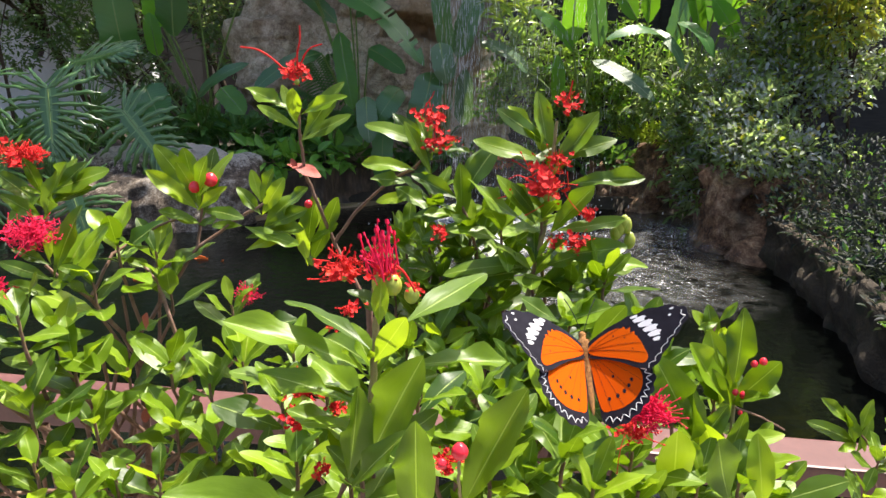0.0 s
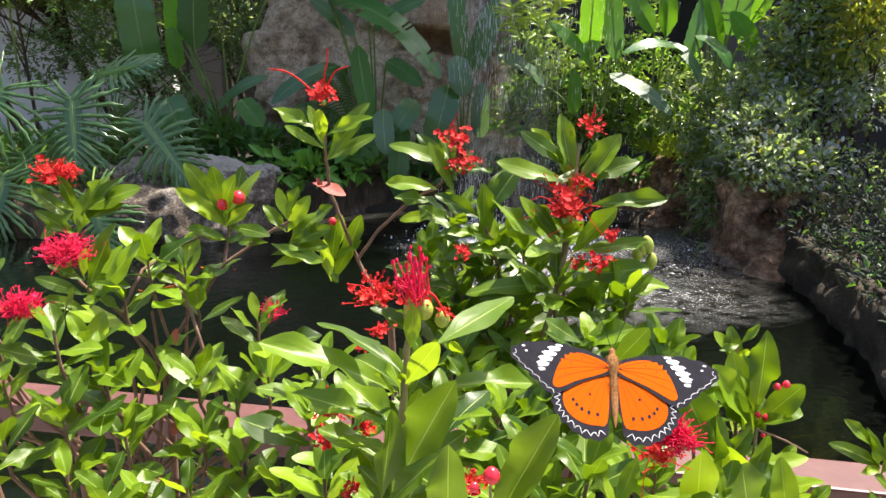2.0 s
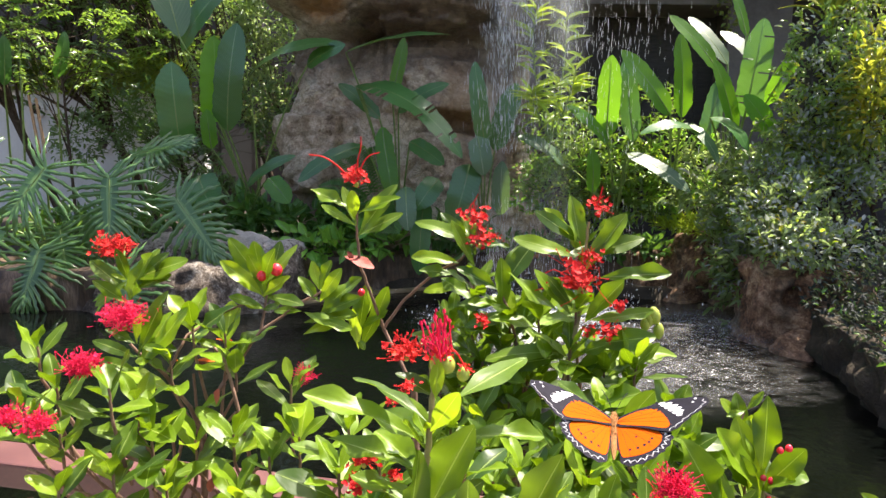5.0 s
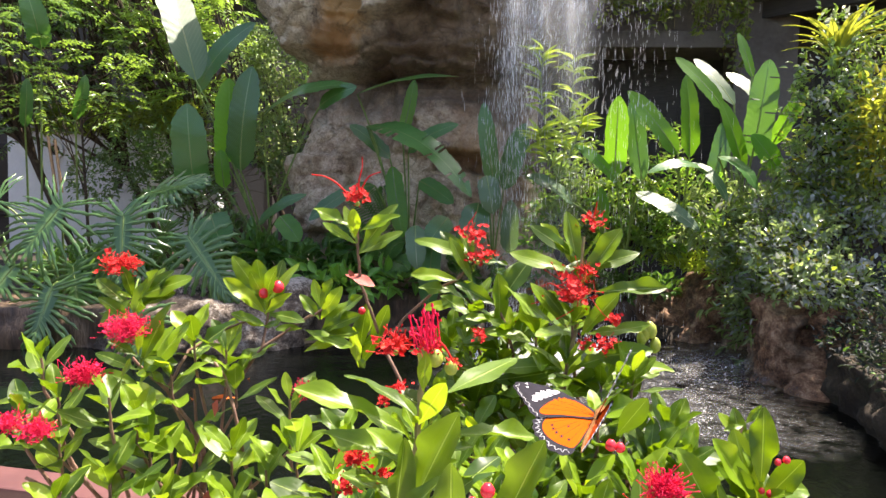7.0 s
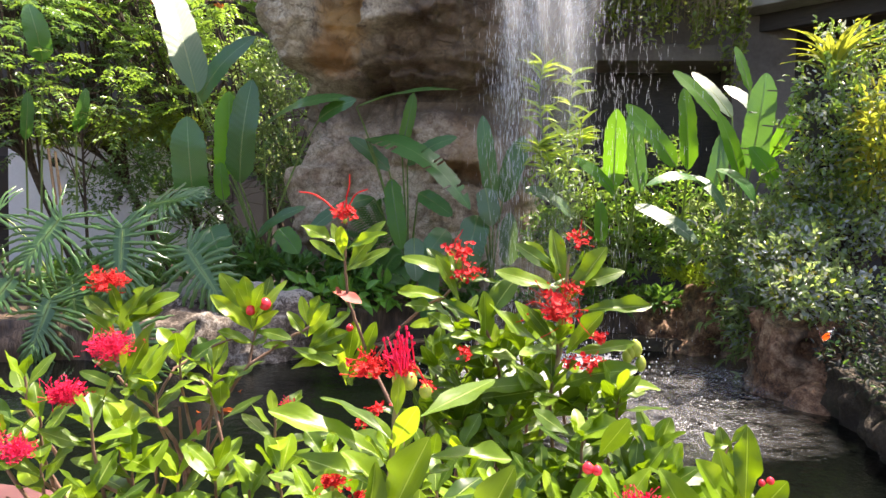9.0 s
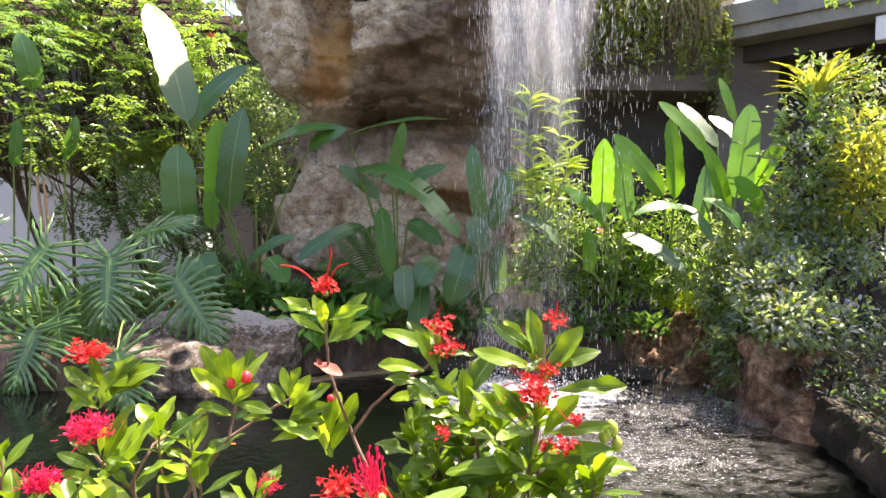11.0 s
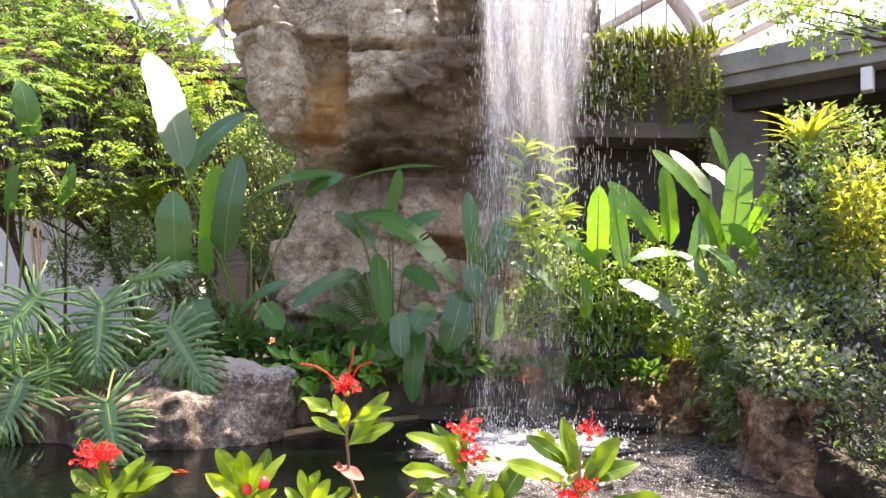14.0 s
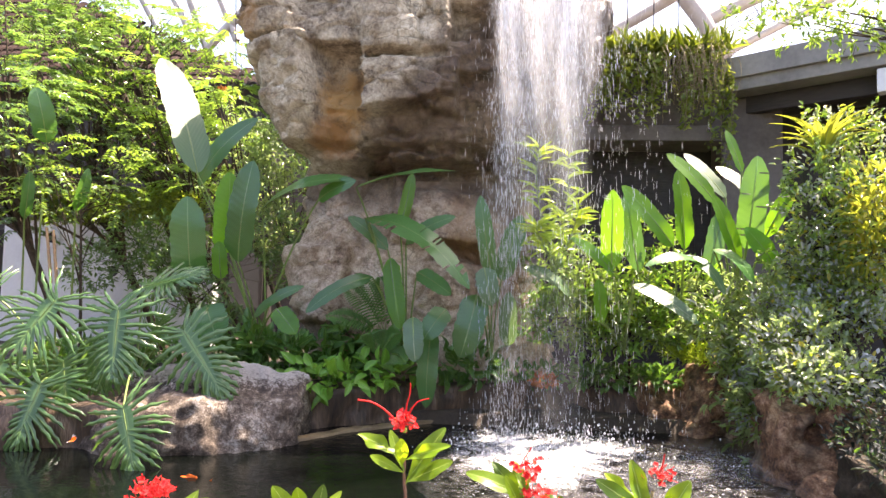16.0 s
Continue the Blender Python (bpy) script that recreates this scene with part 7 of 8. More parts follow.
# ---- buildings round the garden ----
def make_left_house():
    bm = bmesh.new()
    box(bm, (-9.0, 11.0, 0.0), (-5.0, 11.25, 2.62), 0.01)
    tagged(part("garden_wall", bm, M_WHITE), "low white rendered garden wall", "wall", kind="structure")
    bm = bmesh.new()
    box(bm, (-9.0, 10.9, 2.62), (-4.9, 11.35, 2.73), 0.015)
    tagged(part("wall_coping", bm, M_CONC), "grey coping on the garden wall", "coping", kind="structure")
    for x, z in ((-8.06, 2.30), (-6.85, 1.72)):
        v = empty("wall_vent", (x, 10.99, z), "round pale vent in the white garden wall", "vent", "vents in the garden wall")
        bm = bmesh.new()
        ring = [[bm.verts.new((r * math.cos(q), y, r * math.sin(q))) for q in np.linspace(0, 2 * math.pi, 24, endpoint=False)] for r, y in ((0.17, 0.005), (0.165, -0.03), (0.10, -0.03), (0.095, 0.0))]
        for k in range(3):
            for q in range(24):
                bm.faces.new((ring[k][q], ring[k][(q + 1) % 24], ring[k + 1][(q + 1) % 24], ring[k + 1][q]))
        part("rim", bm, M_WHITE, v)
        bm = bmesh.new()
        bm.faces.new([bm.verts.new((0.097 * math.cos(q), 0.002, 0.097 * math.sin(q))) for q in np.linspace(0, 2 * math.pi, 24, endpoint=False)][::-1])
        part("opening", bm, M_GLASS, v)
    h = empty("house", (-6.0, 13.5, 0.0), "shaded house with a brown tiled roof", "house")
    bm = bmesh.new()
    box(bm, (-9.0, 0.0, 0.0), (1.1, 0.3, 6.0))
    part("wall", bm, M_DARK, h)
    for k, x in enumerate((-7.6, -5.6, -3.6, -1.6, 0.2)):
        bm = bmesh.new()
        box(bm, (x - 0.75, -0.06, 1.0), (x + 0.75, -0.003, 2.6), 0.01)
        w = part("window", bm, M_GLASS, h)
        for dx in (-0.78, 0.0, 0.78):
            bm = bmesh.new()
            box(bm, (x + dx - 0.04, -0.10, 0.95), (x + dx + 0.04, -0.065, 2.65), 0.004)
            part("frame_bar", bm, M_DARK, w)
    # tiled roof slope: overlapping rounded tiles
    ey, ez, slope = -0.6, 5.75, radians(32)
    rows, cols = 22, 44
    bm = bmesh.new()
    lo_ = [bm.verts.new(v) for v in ((-9.2, 0, -0.12), (1.25, 0, -0.12), (-8.65, 6.6, -0.12), (-9.2, 6.6, -0.12))]
    hi_ = [bm.verts.new(v) for v in ((-9.2, 0, -0.03), (1.25, 0, -0.03), (-8.65, 6.6, -0.03), (-9.2, 6.6, -0.03))]
    bm.faces.new(lo_[::-1])
    bm.faces.new(hi_)
    for q in range(4):
        bm.faces.new((lo_[q], lo_[(q + 1) % 4], hi_[(q + 1) % 4], hi_[q]))
    part("roof", bm, M_DARK, h).matrix_basis = pose(0, ey, ez, 47, 0, 0)
    bm = bmesh.new()
    n = 6
    prev = None
    for s in range(n + 1):
        a = math.pi * s / n
        x, z = -0.125 * math.cos(a), 0.055 * math.sin(a)
        cur = [bm.verts.new((x, 0, z + 0.03)), bm.verts.new((x, 0.34, z))]
        if prev:
            bm.faces.new((prev[0], cur[0], cur[1], prev[1]))
        prev = cur
    me = bpy.data.meshes.new("roof_tile")
    bm.to_mesh(me)
    bm.free()
    me.materials.append(M_TILE)
    rest = []
    for r in range(rows):
        for c in range(cols):
            x = -9.0 + c * 0.265
            if x > 1.15 - r * 0.45:
                continue
            if r < 7:
                o = new("roof_tile", me)
                o.parent = h
                o.matrix_basis = pose(0, ey, ez, 47, 0, 0) @ Matrix.Translation((x, r * 0.3, 0.0))
            else:
                rest.append((x, r * 0.3))
    va = np.array([v.co for v in me.vertices])
    fa = np.array([list(p.vertices) for p in me.polygons])
    V, F = join_arrays([(va + [x, y, 0], fa) for x, y in rest])
    t = link("roof_tiles", grid_mesh("roof_tiles", V, F), M_TILE, h)
    t.matrix_basis = pose(0, ey, ez, 47, 0, 0)
    tagged(t, kind="stuff")


make_left_house()


def make_bench():
    b = empty("bench", (-2.9, 10.4, 0.42), "pale wooden bench in the shade", "bench")
    for y in (-0.2, 0.0, 0.2):
        bm = bmesh.new()
        box(bm, (-0.7, y - 0.08, 0.62), (0.7, y + 0.08, 0.66), 0.008)
        part("slat", bm, M_WOOD, b)
    for x in (-0.6, 0.6):
        bm = bmesh.new()
        box(bm, (x - 0.04, -0.24, 0.0), (x + 0.04, 0.24, 0.62), 0.006)
        part("leg", bm, M_DARK, b)


make_bench()


def make_terrace():
    """Concrete upper floor at the right, with its planter and dark joists."""
    t = empty("terrace_building", (3.4, 10.2, 0.0), "grey concrete terrace building with dark joists", "building")
    bm = bmesh.new()
    box(bm, (-2.6, 0.3, 0.0), (6.0, 0.5, 4.7))
    part("wall", bm, M_DARK, t)
    bm = bmesh.new()
    box(bm, (0.05, -0.25, 0.0), (0.95, 0.28, 4.6), 0.02)
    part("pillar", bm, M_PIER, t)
    # roof slab, running forward to the right
    slab = part("slab", (lambda b: (box(b, (-0.2, -0.35, 4.62), (6.0, 4.0, 5.02), 0.02), b)[1])(bmesh.new()), M_CONC, t)
    slab.matrix_basis = pose(0, 0, 0, 0, 0, -38)
    edge = part("slab_edge", (lambda b: (box(b, (-0.25, -0.42, 4.80), (6.0, -0.355, 5.12), 0.015), b)[1])(bmesh.new()), M_CONC, t)
    edge.matrix_basis = pose(0, 0, 0, 0, 0, -38)
    for k in range(6):
        j = part("joist", (lambda b: (box(b, (0.1, 0.05 + k * 0.5, 4.36), (6.0, 0.2 + k * 0.5, 4.615), 0.01), b)[1])(bmesh.new()), M_DARK, t)
        j.matrix_basis = pose(0, 0, 0, 0, 0, -38)
    for k in range(3):
        c = part("bracket", (lambda b: (box(b, (2.2 + k * 0.9, -0.30, 4.28), (2.34 + k * 0.9, -0.1, 4.60), 0.02), b)[1])(bmesh.new()), M_WHITE, t)
        c.matrix_basis = pose(0, 0, 0, 0, 0, -38)
    bm = bmesh.new()
    box(bm, (-2.6, -0.55, 3.86), (0.0, 0.28, 4.1), 0.02)
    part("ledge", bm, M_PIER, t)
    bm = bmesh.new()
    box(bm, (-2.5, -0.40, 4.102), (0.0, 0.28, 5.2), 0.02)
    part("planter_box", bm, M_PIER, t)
    bm = bmesh.new()
    for k in range(12):
        box(bm, (-2.4 + k * 0.2, 0.27, 1.0), (-2.385 + k * 0.2, 0.285, 3.1))
    for k in range(8):
        box(bm, (-2.5, 0.262, 1.1 + k * 0.25), (0.0, 0.272, 1.112 + k * 0.25))
    part("mesh_screen", bm, M_DARK, t)


make_terrace()

# vines over the ledge
vn = empty("hanging_vines", (2.1, 9.55, 4.9), "yellow-green vines and dry stems hanging over the ledge", "vine")
for k in range(105):
    x0 = gr.uniform(-1.25, 1.3)
    a = np.array([x0, gr.uniform(-0.05, 0.22), gr.uniform(0.05, 0.4)])
    drop = gr.uniform(0.35, 1.15) if x0 < 0.95 else gr.uniform(0.9, 1.7)
    pts = bend(a, a + [gr.uniform(-0.12, 0.12), gr.uniform(-0.28, -0.1), -drop], (gr.uniform(-0.06, 0.06), -0.12, 0.1), 14)
    st = tube("vine_strand", pts, 0.006, 0.002, M_DRYVINE, vn, 4)
    n = int(26 * drop) + 8
    i = grng.uniform(1, 13, n)
    P = np.stack([np.interp(i, np.arange(14), pts[:, q]) for q in range(3)], 1) + grng.normal(0, 0.035, (n, 3))
    scatter("strand_leaves", M_VINE, P, grng.normal(0, 0.7, (n, 3)) + [0, -0.5, -0.3], grng.normal(0, 0.5, (n, 3)) + [0, -0.6, 0.7], grng.uniform(0.06, 0.13, n), 0.024, parent=st)
pieces = []
for k in range(110):
    x = gr.gauss(0.75, 0.22) if k < 80 else gr.uniform(-1.1, 1.2)
    a = np.array([x, gr.uniform(-0.12, 0.0), gr.uniform(0.15, 0.45)])
    pieces.append(tube_arrays(bend(a, a + [gr.uniform(-0.15, 0.15), gr.uniform(-0.22, -0.05), -gr.uniform(0.4, 1.0)], (gr.uniform(-0.1, 0.1), -0.14, 0), 7), 0.006, 0.003, 3))
tagged(link("dry_tangle", grid_mesh("dry_tangle", *join_arrays(pieces)), M_DRYVINE, vn), kind="stuff")
n = 900
P = np.stack([grng.uniform(-1.2, 1.3, n), grng.normal(0.1, 0.15, n), grng.uniform(0.2, 0.35, n)], 1)
scatter("grass_tuft", M_VINE, P, grng.normal(0, 0.5, (n, 3)) + [0, -0.15, 1], grng.normal(0, 1, (n, 3)) + [0, -1, 0], grng.uniform(0.12, 0.42, n), 0.007, parent=vn, nl=4)

# glasshouse roof frame
def make_frame():
    f = empty("glasshouse_roof", (0, 14, 9), "white steel frame of the glasshouse roof", "roof frame", kind="structure")
    o = np.array((0, 14, 9.0))
    for a, b, r in (((-9.399, 15.0, 9.395), (-8.482, 15.0, 7.8), 0.10), ((-8.008, 15.0, 9.384), (-7.152, 15.0, 7.199), 0.12), ((-7.325, 15.0, 7.199), (-6.23, 15.0, 8.367), 0.13), ((-7.282, 15.0, 9.379), (-6.451, 15.0, 7.512), 0.10),
                    ((-8.563, 15.0, 9.389), (-7.477, 15.0, 7.37), 0.08), ((4.60, 13.0, 6.30), (4.10, 13.0, 7.12), 0.19), ((4.12, 13.0, 7.10), (3.40, 13.0, 8.10), 0.19), ((4.13, 13.2, 7.144), (5.6, 13.2, 7.86), 0.17), ((4.23, 12.4, 6.15), (6.6, 12.4, 7.42), 0.10), ((1.9, 13.4, 6.75), (3.9, 13.4, 7.95), 0.14)):
        tube("beam", bend(np.asarray(a) - o, np.asarray(b) - o, n=3), r, r, M_BEAM, f, 4)
    for a, b in (((2.21, 11.0, 6.95), (2.22, 11.0, 5.30)), ((2.66, 11.0, 6.95), (2.66, 11.0, 5.30)), ((3.08, 11.0, 6.95), (3.09, 11.0, 5.30)), ((4.70, 14.0, 7.19), (6.14, 14.0, 8.07)), ((5.30, 14.0, 8.26), (5.84, 14.0, 7.25)), ((-5.258, 12.0, 7.832), (-5.168, 12.0, 5.773)), ((5.72, 14.0, 8.766), (5.657, 14.0, 7.244)), ((4.994, 14.0, 7.245), (6.799, 14.0, 8.377))):
        tube("hanger", bend(np.asarray(a) - o, np.asarray(b) - o, n=3), 0.012, 0.012, M_DARK, f, 5)


make_frame()

# distance: garden walls round and behind, dark greenery
bm = bmesh.new()
for lo, hi in (((-14, 15.5, 0), (14, 15.8, 6.0)), ((-14.3, -8, 0), (-14.0, 15.8, 4.5)), ((14.0, -8, 0), (14.3, 15.8, 4.5)), ((-14, -8.3, 0), (14, -8.0, 4.0))):
    box(bm, lo, hi)
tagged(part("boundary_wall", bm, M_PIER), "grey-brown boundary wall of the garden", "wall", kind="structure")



# ---- falling water ----
FALL_TOP, FALL_X, FALL_Y = 5.95, 0.55, 6.9


def fall_x(h, g, n):
    """Sideways places across the fall at height h: a dense core, widening below."""
    core = g.random(n) < 0.55
    return np.where(core, g.normal(-0.40, 0.16, n), g.normal(0.34, 0.48, n))


def streaks(name, n, z0, z1, seed, parent=None, w=(0.0008, 0.0022), length=(0.03, 0.12)):
    """Drops drawn out as they fall: thin spindles, upright."""
    g = np.random.default_rng(seed)
    z = g.uniform(z0, z1, n)
    x, y = fall_x(z, g, n), g.normal(0, 0.28, n)
    L, r = g.uniform(*length, n), g.uniform(*w, n)
    ring = np.array([[1, 0], [-0.5, 0.87], [-0.5, -0.87]])
    prof = np.array([0.1, 1.0, 0.8, 0.1])
    hz = np.array([0.0, 0.25, 0.6, 1.0])
    V = np.empty((n, 4, 3, 3))
    V[..., 0] = x[:, None, None] + r[:, None, None] * prof[None, :, None] * ring[None, None, :, 0]
    V[..., 1] = y[:, None, None] + r[:, None, None] * prof[None, :, None] * ring[None, None, :, 1]
    V[..., 2] = z[:, None, None] + L[:, None, None] * hz[None, :, None]
    f = []
    for i in range(3):
        for j in range(3):
            k = (j + 1) % 3
            f.append((i * 3 + j, i * 3 + k, i * 3 + 3 + k, i * 3 + 3 + j))
    F = np.array(f)[None] + (np.arange(n) * 12)[:, None, None]
    ob = link(name, grid_mesh(name, V.reshape(-1, 3), F.reshape(-1, 4)), M_FOAM, parent)
    return ob


PACKETS = []
water_fall = empty("waterfall", (FALL_X, FALL_Y, 0.0), "white waterfall breaking into drops", "waterfall")
for k in range(14):
    pk = streaks("drop_cloud", 620, -0.35, 0.35, 100 + k, water_fall)
    PACKETS.append(tagged(pk, kind="stuff"))
for k, (dx, dy, w, low, seed) in enumerate(((-0.05, 0.05, 0.70, 0.42, 1), (-0.02, -0.12, 0.62, 0.50, 2), (-0.47, -0.05, 0.10, 0.16, 3), (-0.44, 0.1, 0.16, 0.10, 4), (0.23, 0.0, 0.12, 0.22, 5), (0.10, 0.14, 0.5, 0.35, 6))):
    nz, nx = 50, 24
    zz, xx = np.meshgrid(np.linspace(0.05, FALL_TOP, nz + 1), np.linspace(-1, 1, nx + 1), indexing="ij")
    V = np.stack([dx + 0.03 * np.sin(zz * 3 + seed) + xx * (low + (w - low) * np.clip((zz - 2.0) / 3.0, 0, 1)), dy + 0.05 * np.sin(xx * 7 + zz * 2 + seed) + 0.1 * xx * xx, zz], -1).reshape(-1, 3)
    UV = np.stack([(xx + 1) / 2, zz / FALL_TOP], -1).reshape(-1, 2)
    link("water_veil", grid_mesh("water_veil", V, quads(nz, nx), UV), M_VEIL, water_fall)

# foam and splash at the foot; outer patches also paint sun sparkles
FOAM = []
g = np.random.default_rng(77)
for k, (fx, fy, rad) in enumerate(((0.10, 6.15, 0.8), (0.75, 6.2, 0.8), (0.45, 5.7, 0.95), (0.2, 6.7, 0.7), (0.95, 6.6, 0.8), (1.35, 5.8, 0.9), (1.0, 5.1, 0.9), (1.9, 6.2, 0.8), (0.2, 5.1, 0.7), (1.75, 5.4, 0.9), (1.6, 4.5, 0.7), (1.1, 4.4, 0.9), (2.3, 6.3, 0.7), (0.5, 4.2, 0.9), (2.2, 5.9, 0.95))):
    nr, na = 10, 40
    V = [(0, 0, 0.02)]
    for i in range(1, nr + 1):
        for j in range(na):
            q = 2 * math.pi * j / na
            r = rad * i / nr * (1 + 0.18 * noise.noise((math.cos(q) * 2, math.sin(q) * 2, k)))
            V.append((r * math.cos(q) * 1.25, r * math.sin(q), 0.03 * fbm((r * math.cos(q) * 6, r * math.sin(q) * 6, k), 3) * (1 - i / nr)))
    bm = bmesh.new()
    vs = [bm.verts.new(v) for v in V]
    for j in range(na):
        bm.faces.new((vs[0], vs[1 + j], vs[1 + (j + 1) % na]))
        for i in range(nr - 1):
            p0, p1 = 1 + i * na + j, 1 + i * na + (j + 1) % na
            bm.faces.new((vs[p0], vs[p0 + na], vs[p1 + na], vs[p1]))
    o = part("foam_patch", bm, M_FROTH if k < 5 else M_GLINT_FROTH, None, soft=True)
    tagged(o, "white foam spreading on the churning water" if k < 5 else "thin foam and painted sun sparkles on the dark water", "foam", "foam at the waterfall's foot", "stuff")
    c = np.array([fx, fy, 0.012 + 0.005 * k])
    o.location = c
    FOAM.append((o, c, k * 1.1))

# splash drops thrown up round the foot
SPLASH = []
for k in range(8):
    n = 90
    P = np.stack([g.normal(0, 0.45, n), g.normal(0, 0.28, n), np.abs(g.normal(0, 0.09, n))], 1)
    bm = bmesh.new()
    for p in P:
        r = g.uniform(0.003, 0.009)
        m_ = Matrix.Translation(p) @ Matrix.Diagonal((r, r, r * g.uniform(1, 2.5), 1))
        bmesh.ops.create_icosphere(bm, subdivisions=1, radius=1.0, matrix=m_)
    o = tagged(part("splash_spray", bm, M_FOAM, water_fall), kind="stuff")
    SPLASH.append((o, np.array([g.uniform(-0.4, 0.6), g.uniform(-1.0, 0.1), 0.0]), g.uniform(0, 0.5)))


def carp(name, at, heading, label):
    ob = empty(name, at, label, "fish", "carp in the pond")
    ob.rotation_euler = (0, 0, heading)
    R = np.array([0.004, 0.02, 0.034, 0.04, 0.036, 0.026, 0.014, 0.008])
    X = np.linspace(0.19, -0.15, 8)
    ang = np.linspace(0, 2 * math.pi, 10, endpoint=False)
    V = np.stack([np.repeat(X, 10), np.outer(R * 0.75, np.cos(ang)).ravel(), np.outer(R, np.sin(ang)).ravel()], 1)
    i, j = np.meshgrid(np.arange(7), np.arange(10), indexing="ij")
    k = (j + 1) % 10
    F = np.stack([(i * 10 + j).ravel(), (i * 10 + k).ravel(), (i * 10 + 10 + k).ravel(), (i * 10 + 10 + j).ravel()], 1)
    link("body", grid_mesh("body", V, F), M_KOI, ob)
    for nm, pts in (("tail", ((-0.14, 0, 0.0), (-0.23, 0, 0.05), (-0.20, 0, 0), (-0.23, 0, -0.05))), ("back_fin", ((0.06, 0, 0.036), (0.0, 0, 0.062), (-0.08, 0, 0.045), (-0.08, 0, 0.02)))):
        bm = bmesh.new()
        a = [bm.verts.new((x, -0.002, z)) for x, y, z in pts]
        b = [bm.verts.new((x, 0.002, z)) for x, y, z in pts]
        bm.faces.new(a)
        bm.faces.new(b[::-1])
        for q in range(4):
            bm.faces.new((a[q], b[q], b[(q + 1) % 4], a[(q + 1) % 4]))
        part(nm, bm, M_KOI, ob)
    return ob


M_KOI = plain("orange_koi", [(0.35, (0.75, 0.12, 0.02)), (0.6, (0.8, 0.22, 0.04)), (0.7, (0.8, 0.7, 0.6))], 6, 0.25, bump_s=0.1)
CARP = [carp("carp", (*((-2.481, 5.099, 0.0))[:2], -0.033), 2.9, "orange-red carp near the water's surface"), carp("carp", (*((-1.994, 4.472, 0.0))[:2], -0.033), 0.3, "orange carp near the water's surface")]

# ---- the butterfly ----
M_WBLACK = plain("black_wing", [(0.3, (0.006, 0.005, 0.009)), (0.7, (0.017, 0.015, 0.024))], 200, 0.75, bump_d=0.0002, spec=0.15)
M_WORANGE = leaf_mat("orange_wing", (0.88, 0.135, 0.003), (0.80, 0.110, 0.002), (0.80, 0.18, 0.004), 0.85, 0.3, rib_w=0.0, spec=0.1)
M_WWHITE = plain("white_wing_scale", [(0.3, (0.72, 0.70, 0.70)), (0.7, (0.85, 0.84, 0.85))], 200, 0.6, bump_d=0.0002)
M_FUR = plain("brown_fur", [(0.3, (0.13, 0.05, 0.014)), (0.7, (0.42, 0.19, 0.05))], 900, 0.9, bump_s=0.9, bump_d=0.0008)

bfly = empty("butterfly", (0, 0, 0), "orange and black butterfly with white wing bands", "butterfly")
# unit: metres; x right, y towards the head, z dorsal
K = np.array((1.09, 0.98))
FORE = [(0.001, 0.0045), (0.009, 0.0085), (0.018, 0.0105), (0.027, 0.0112), (0.036, 0.0100), (0.0425, 0.0068), (0.0440, 0.0025), (0.0400, -0.0025), (0.0352, -0.0066), (0.0305, -0.0118), (0.0258, -0.0152), (0.0222, -0.0132), (0.0110, -0.0058), (0.001, -0.001)]
HIND = [(0.001, 0.003), (0.010, 0.000), (0.019, -0.006), (0.0245, -0.0125), (0.0262, -0.0165), (0.0250, -0.0215), (0.0225, -0.0258), (0.0190, -0.0292), (0.0140, -0.0325), (0.0085, -0.0335), (0.0040, -0.0315), (0.002, -0.020), (0.001, -0.009)]
FORE_OR = [(0.002, 0.003), (0.008, 0.0062), (0.0140, 0.0074), (0.0190, 0.0062), (0.0222, 0.0025), (0.0240, -0.0015), (0.0252, -0.0058), (0.0257, -0.0098), (0.0230, -0.0112), (0.0155, -0.0068), (0.0035, -0.0008)]
HIND_OR = [(0.002, 0.002), (0.011, -0.0015), (0.0185, -0.0085), (0.0212, -0.0135), (0.0213, -0.0175), (0.0200, -0.0212), (0.0170, -0.0245), (0.0125, -0.0265), (0.0075, -0.0268), (0.0035, -0.0250), (0.002, -0.010)]


def plate(name, pts, material, parent, side, z, thick, fine=4, jag=0.0):
    """A thin closed plate; jag gives a scalloped rim."""
    P = np.array(pts) * K
    n = len(P)
    t = np.arange(0, n, 1 / fine)
    i0 = t.astype(int)
    f = (t - i0)[:, None]
    a, b, c, d = (P[(i0 + k) % n] for k in (-1, 0, 1, 2))
    Q = 0.5 * (2 * b + (c - a) * f + (2 * a - 5 * b + 4 * c - d) * f ** 2 + (3 * b - a - 3 * c + d) * f ** 3)
    Q[:, 0] = np.maximum(Q[:, 0], 0.0008)
    if jag:
        cen = Q.mean(0)
        rr = np.linalg.norm(Q, axis=1)
        Q = Q + unit(Q - cen) * (jag * np.sin(np.arange(len(Q)) * 2 * math.pi / (5 if fine == 5 else 4.3)) * np.clip((rr - 0.018) / 0.006, 0, 1) * (1.0 if fine == 5 else np.clip((Q[:, 1] - 0.001) / 0.003, 0, 1)))[:, None]
    bm = bmesh.new()
    lo = [bm.verts.new((side * x, y, z - thick)) for x, y in Q]
    hi = [bm.verts.new((side * x, y, z + thick)) for x, y in Q]
    bm.faces.new(hi if side > 0 else hi[::-1])
    bm.faces.new(lo[::-1] if side > 0 else lo)
    m = len(Q)
    for k in range(m):
        bm.faces.new((lo[k], lo[(k + 1) % m], hi[(k + 1) % m], hi[k]))
    bmesh.ops.recalc_face_normals(bm, faces=bm.faces)
    return part(name, bm, material, parent)


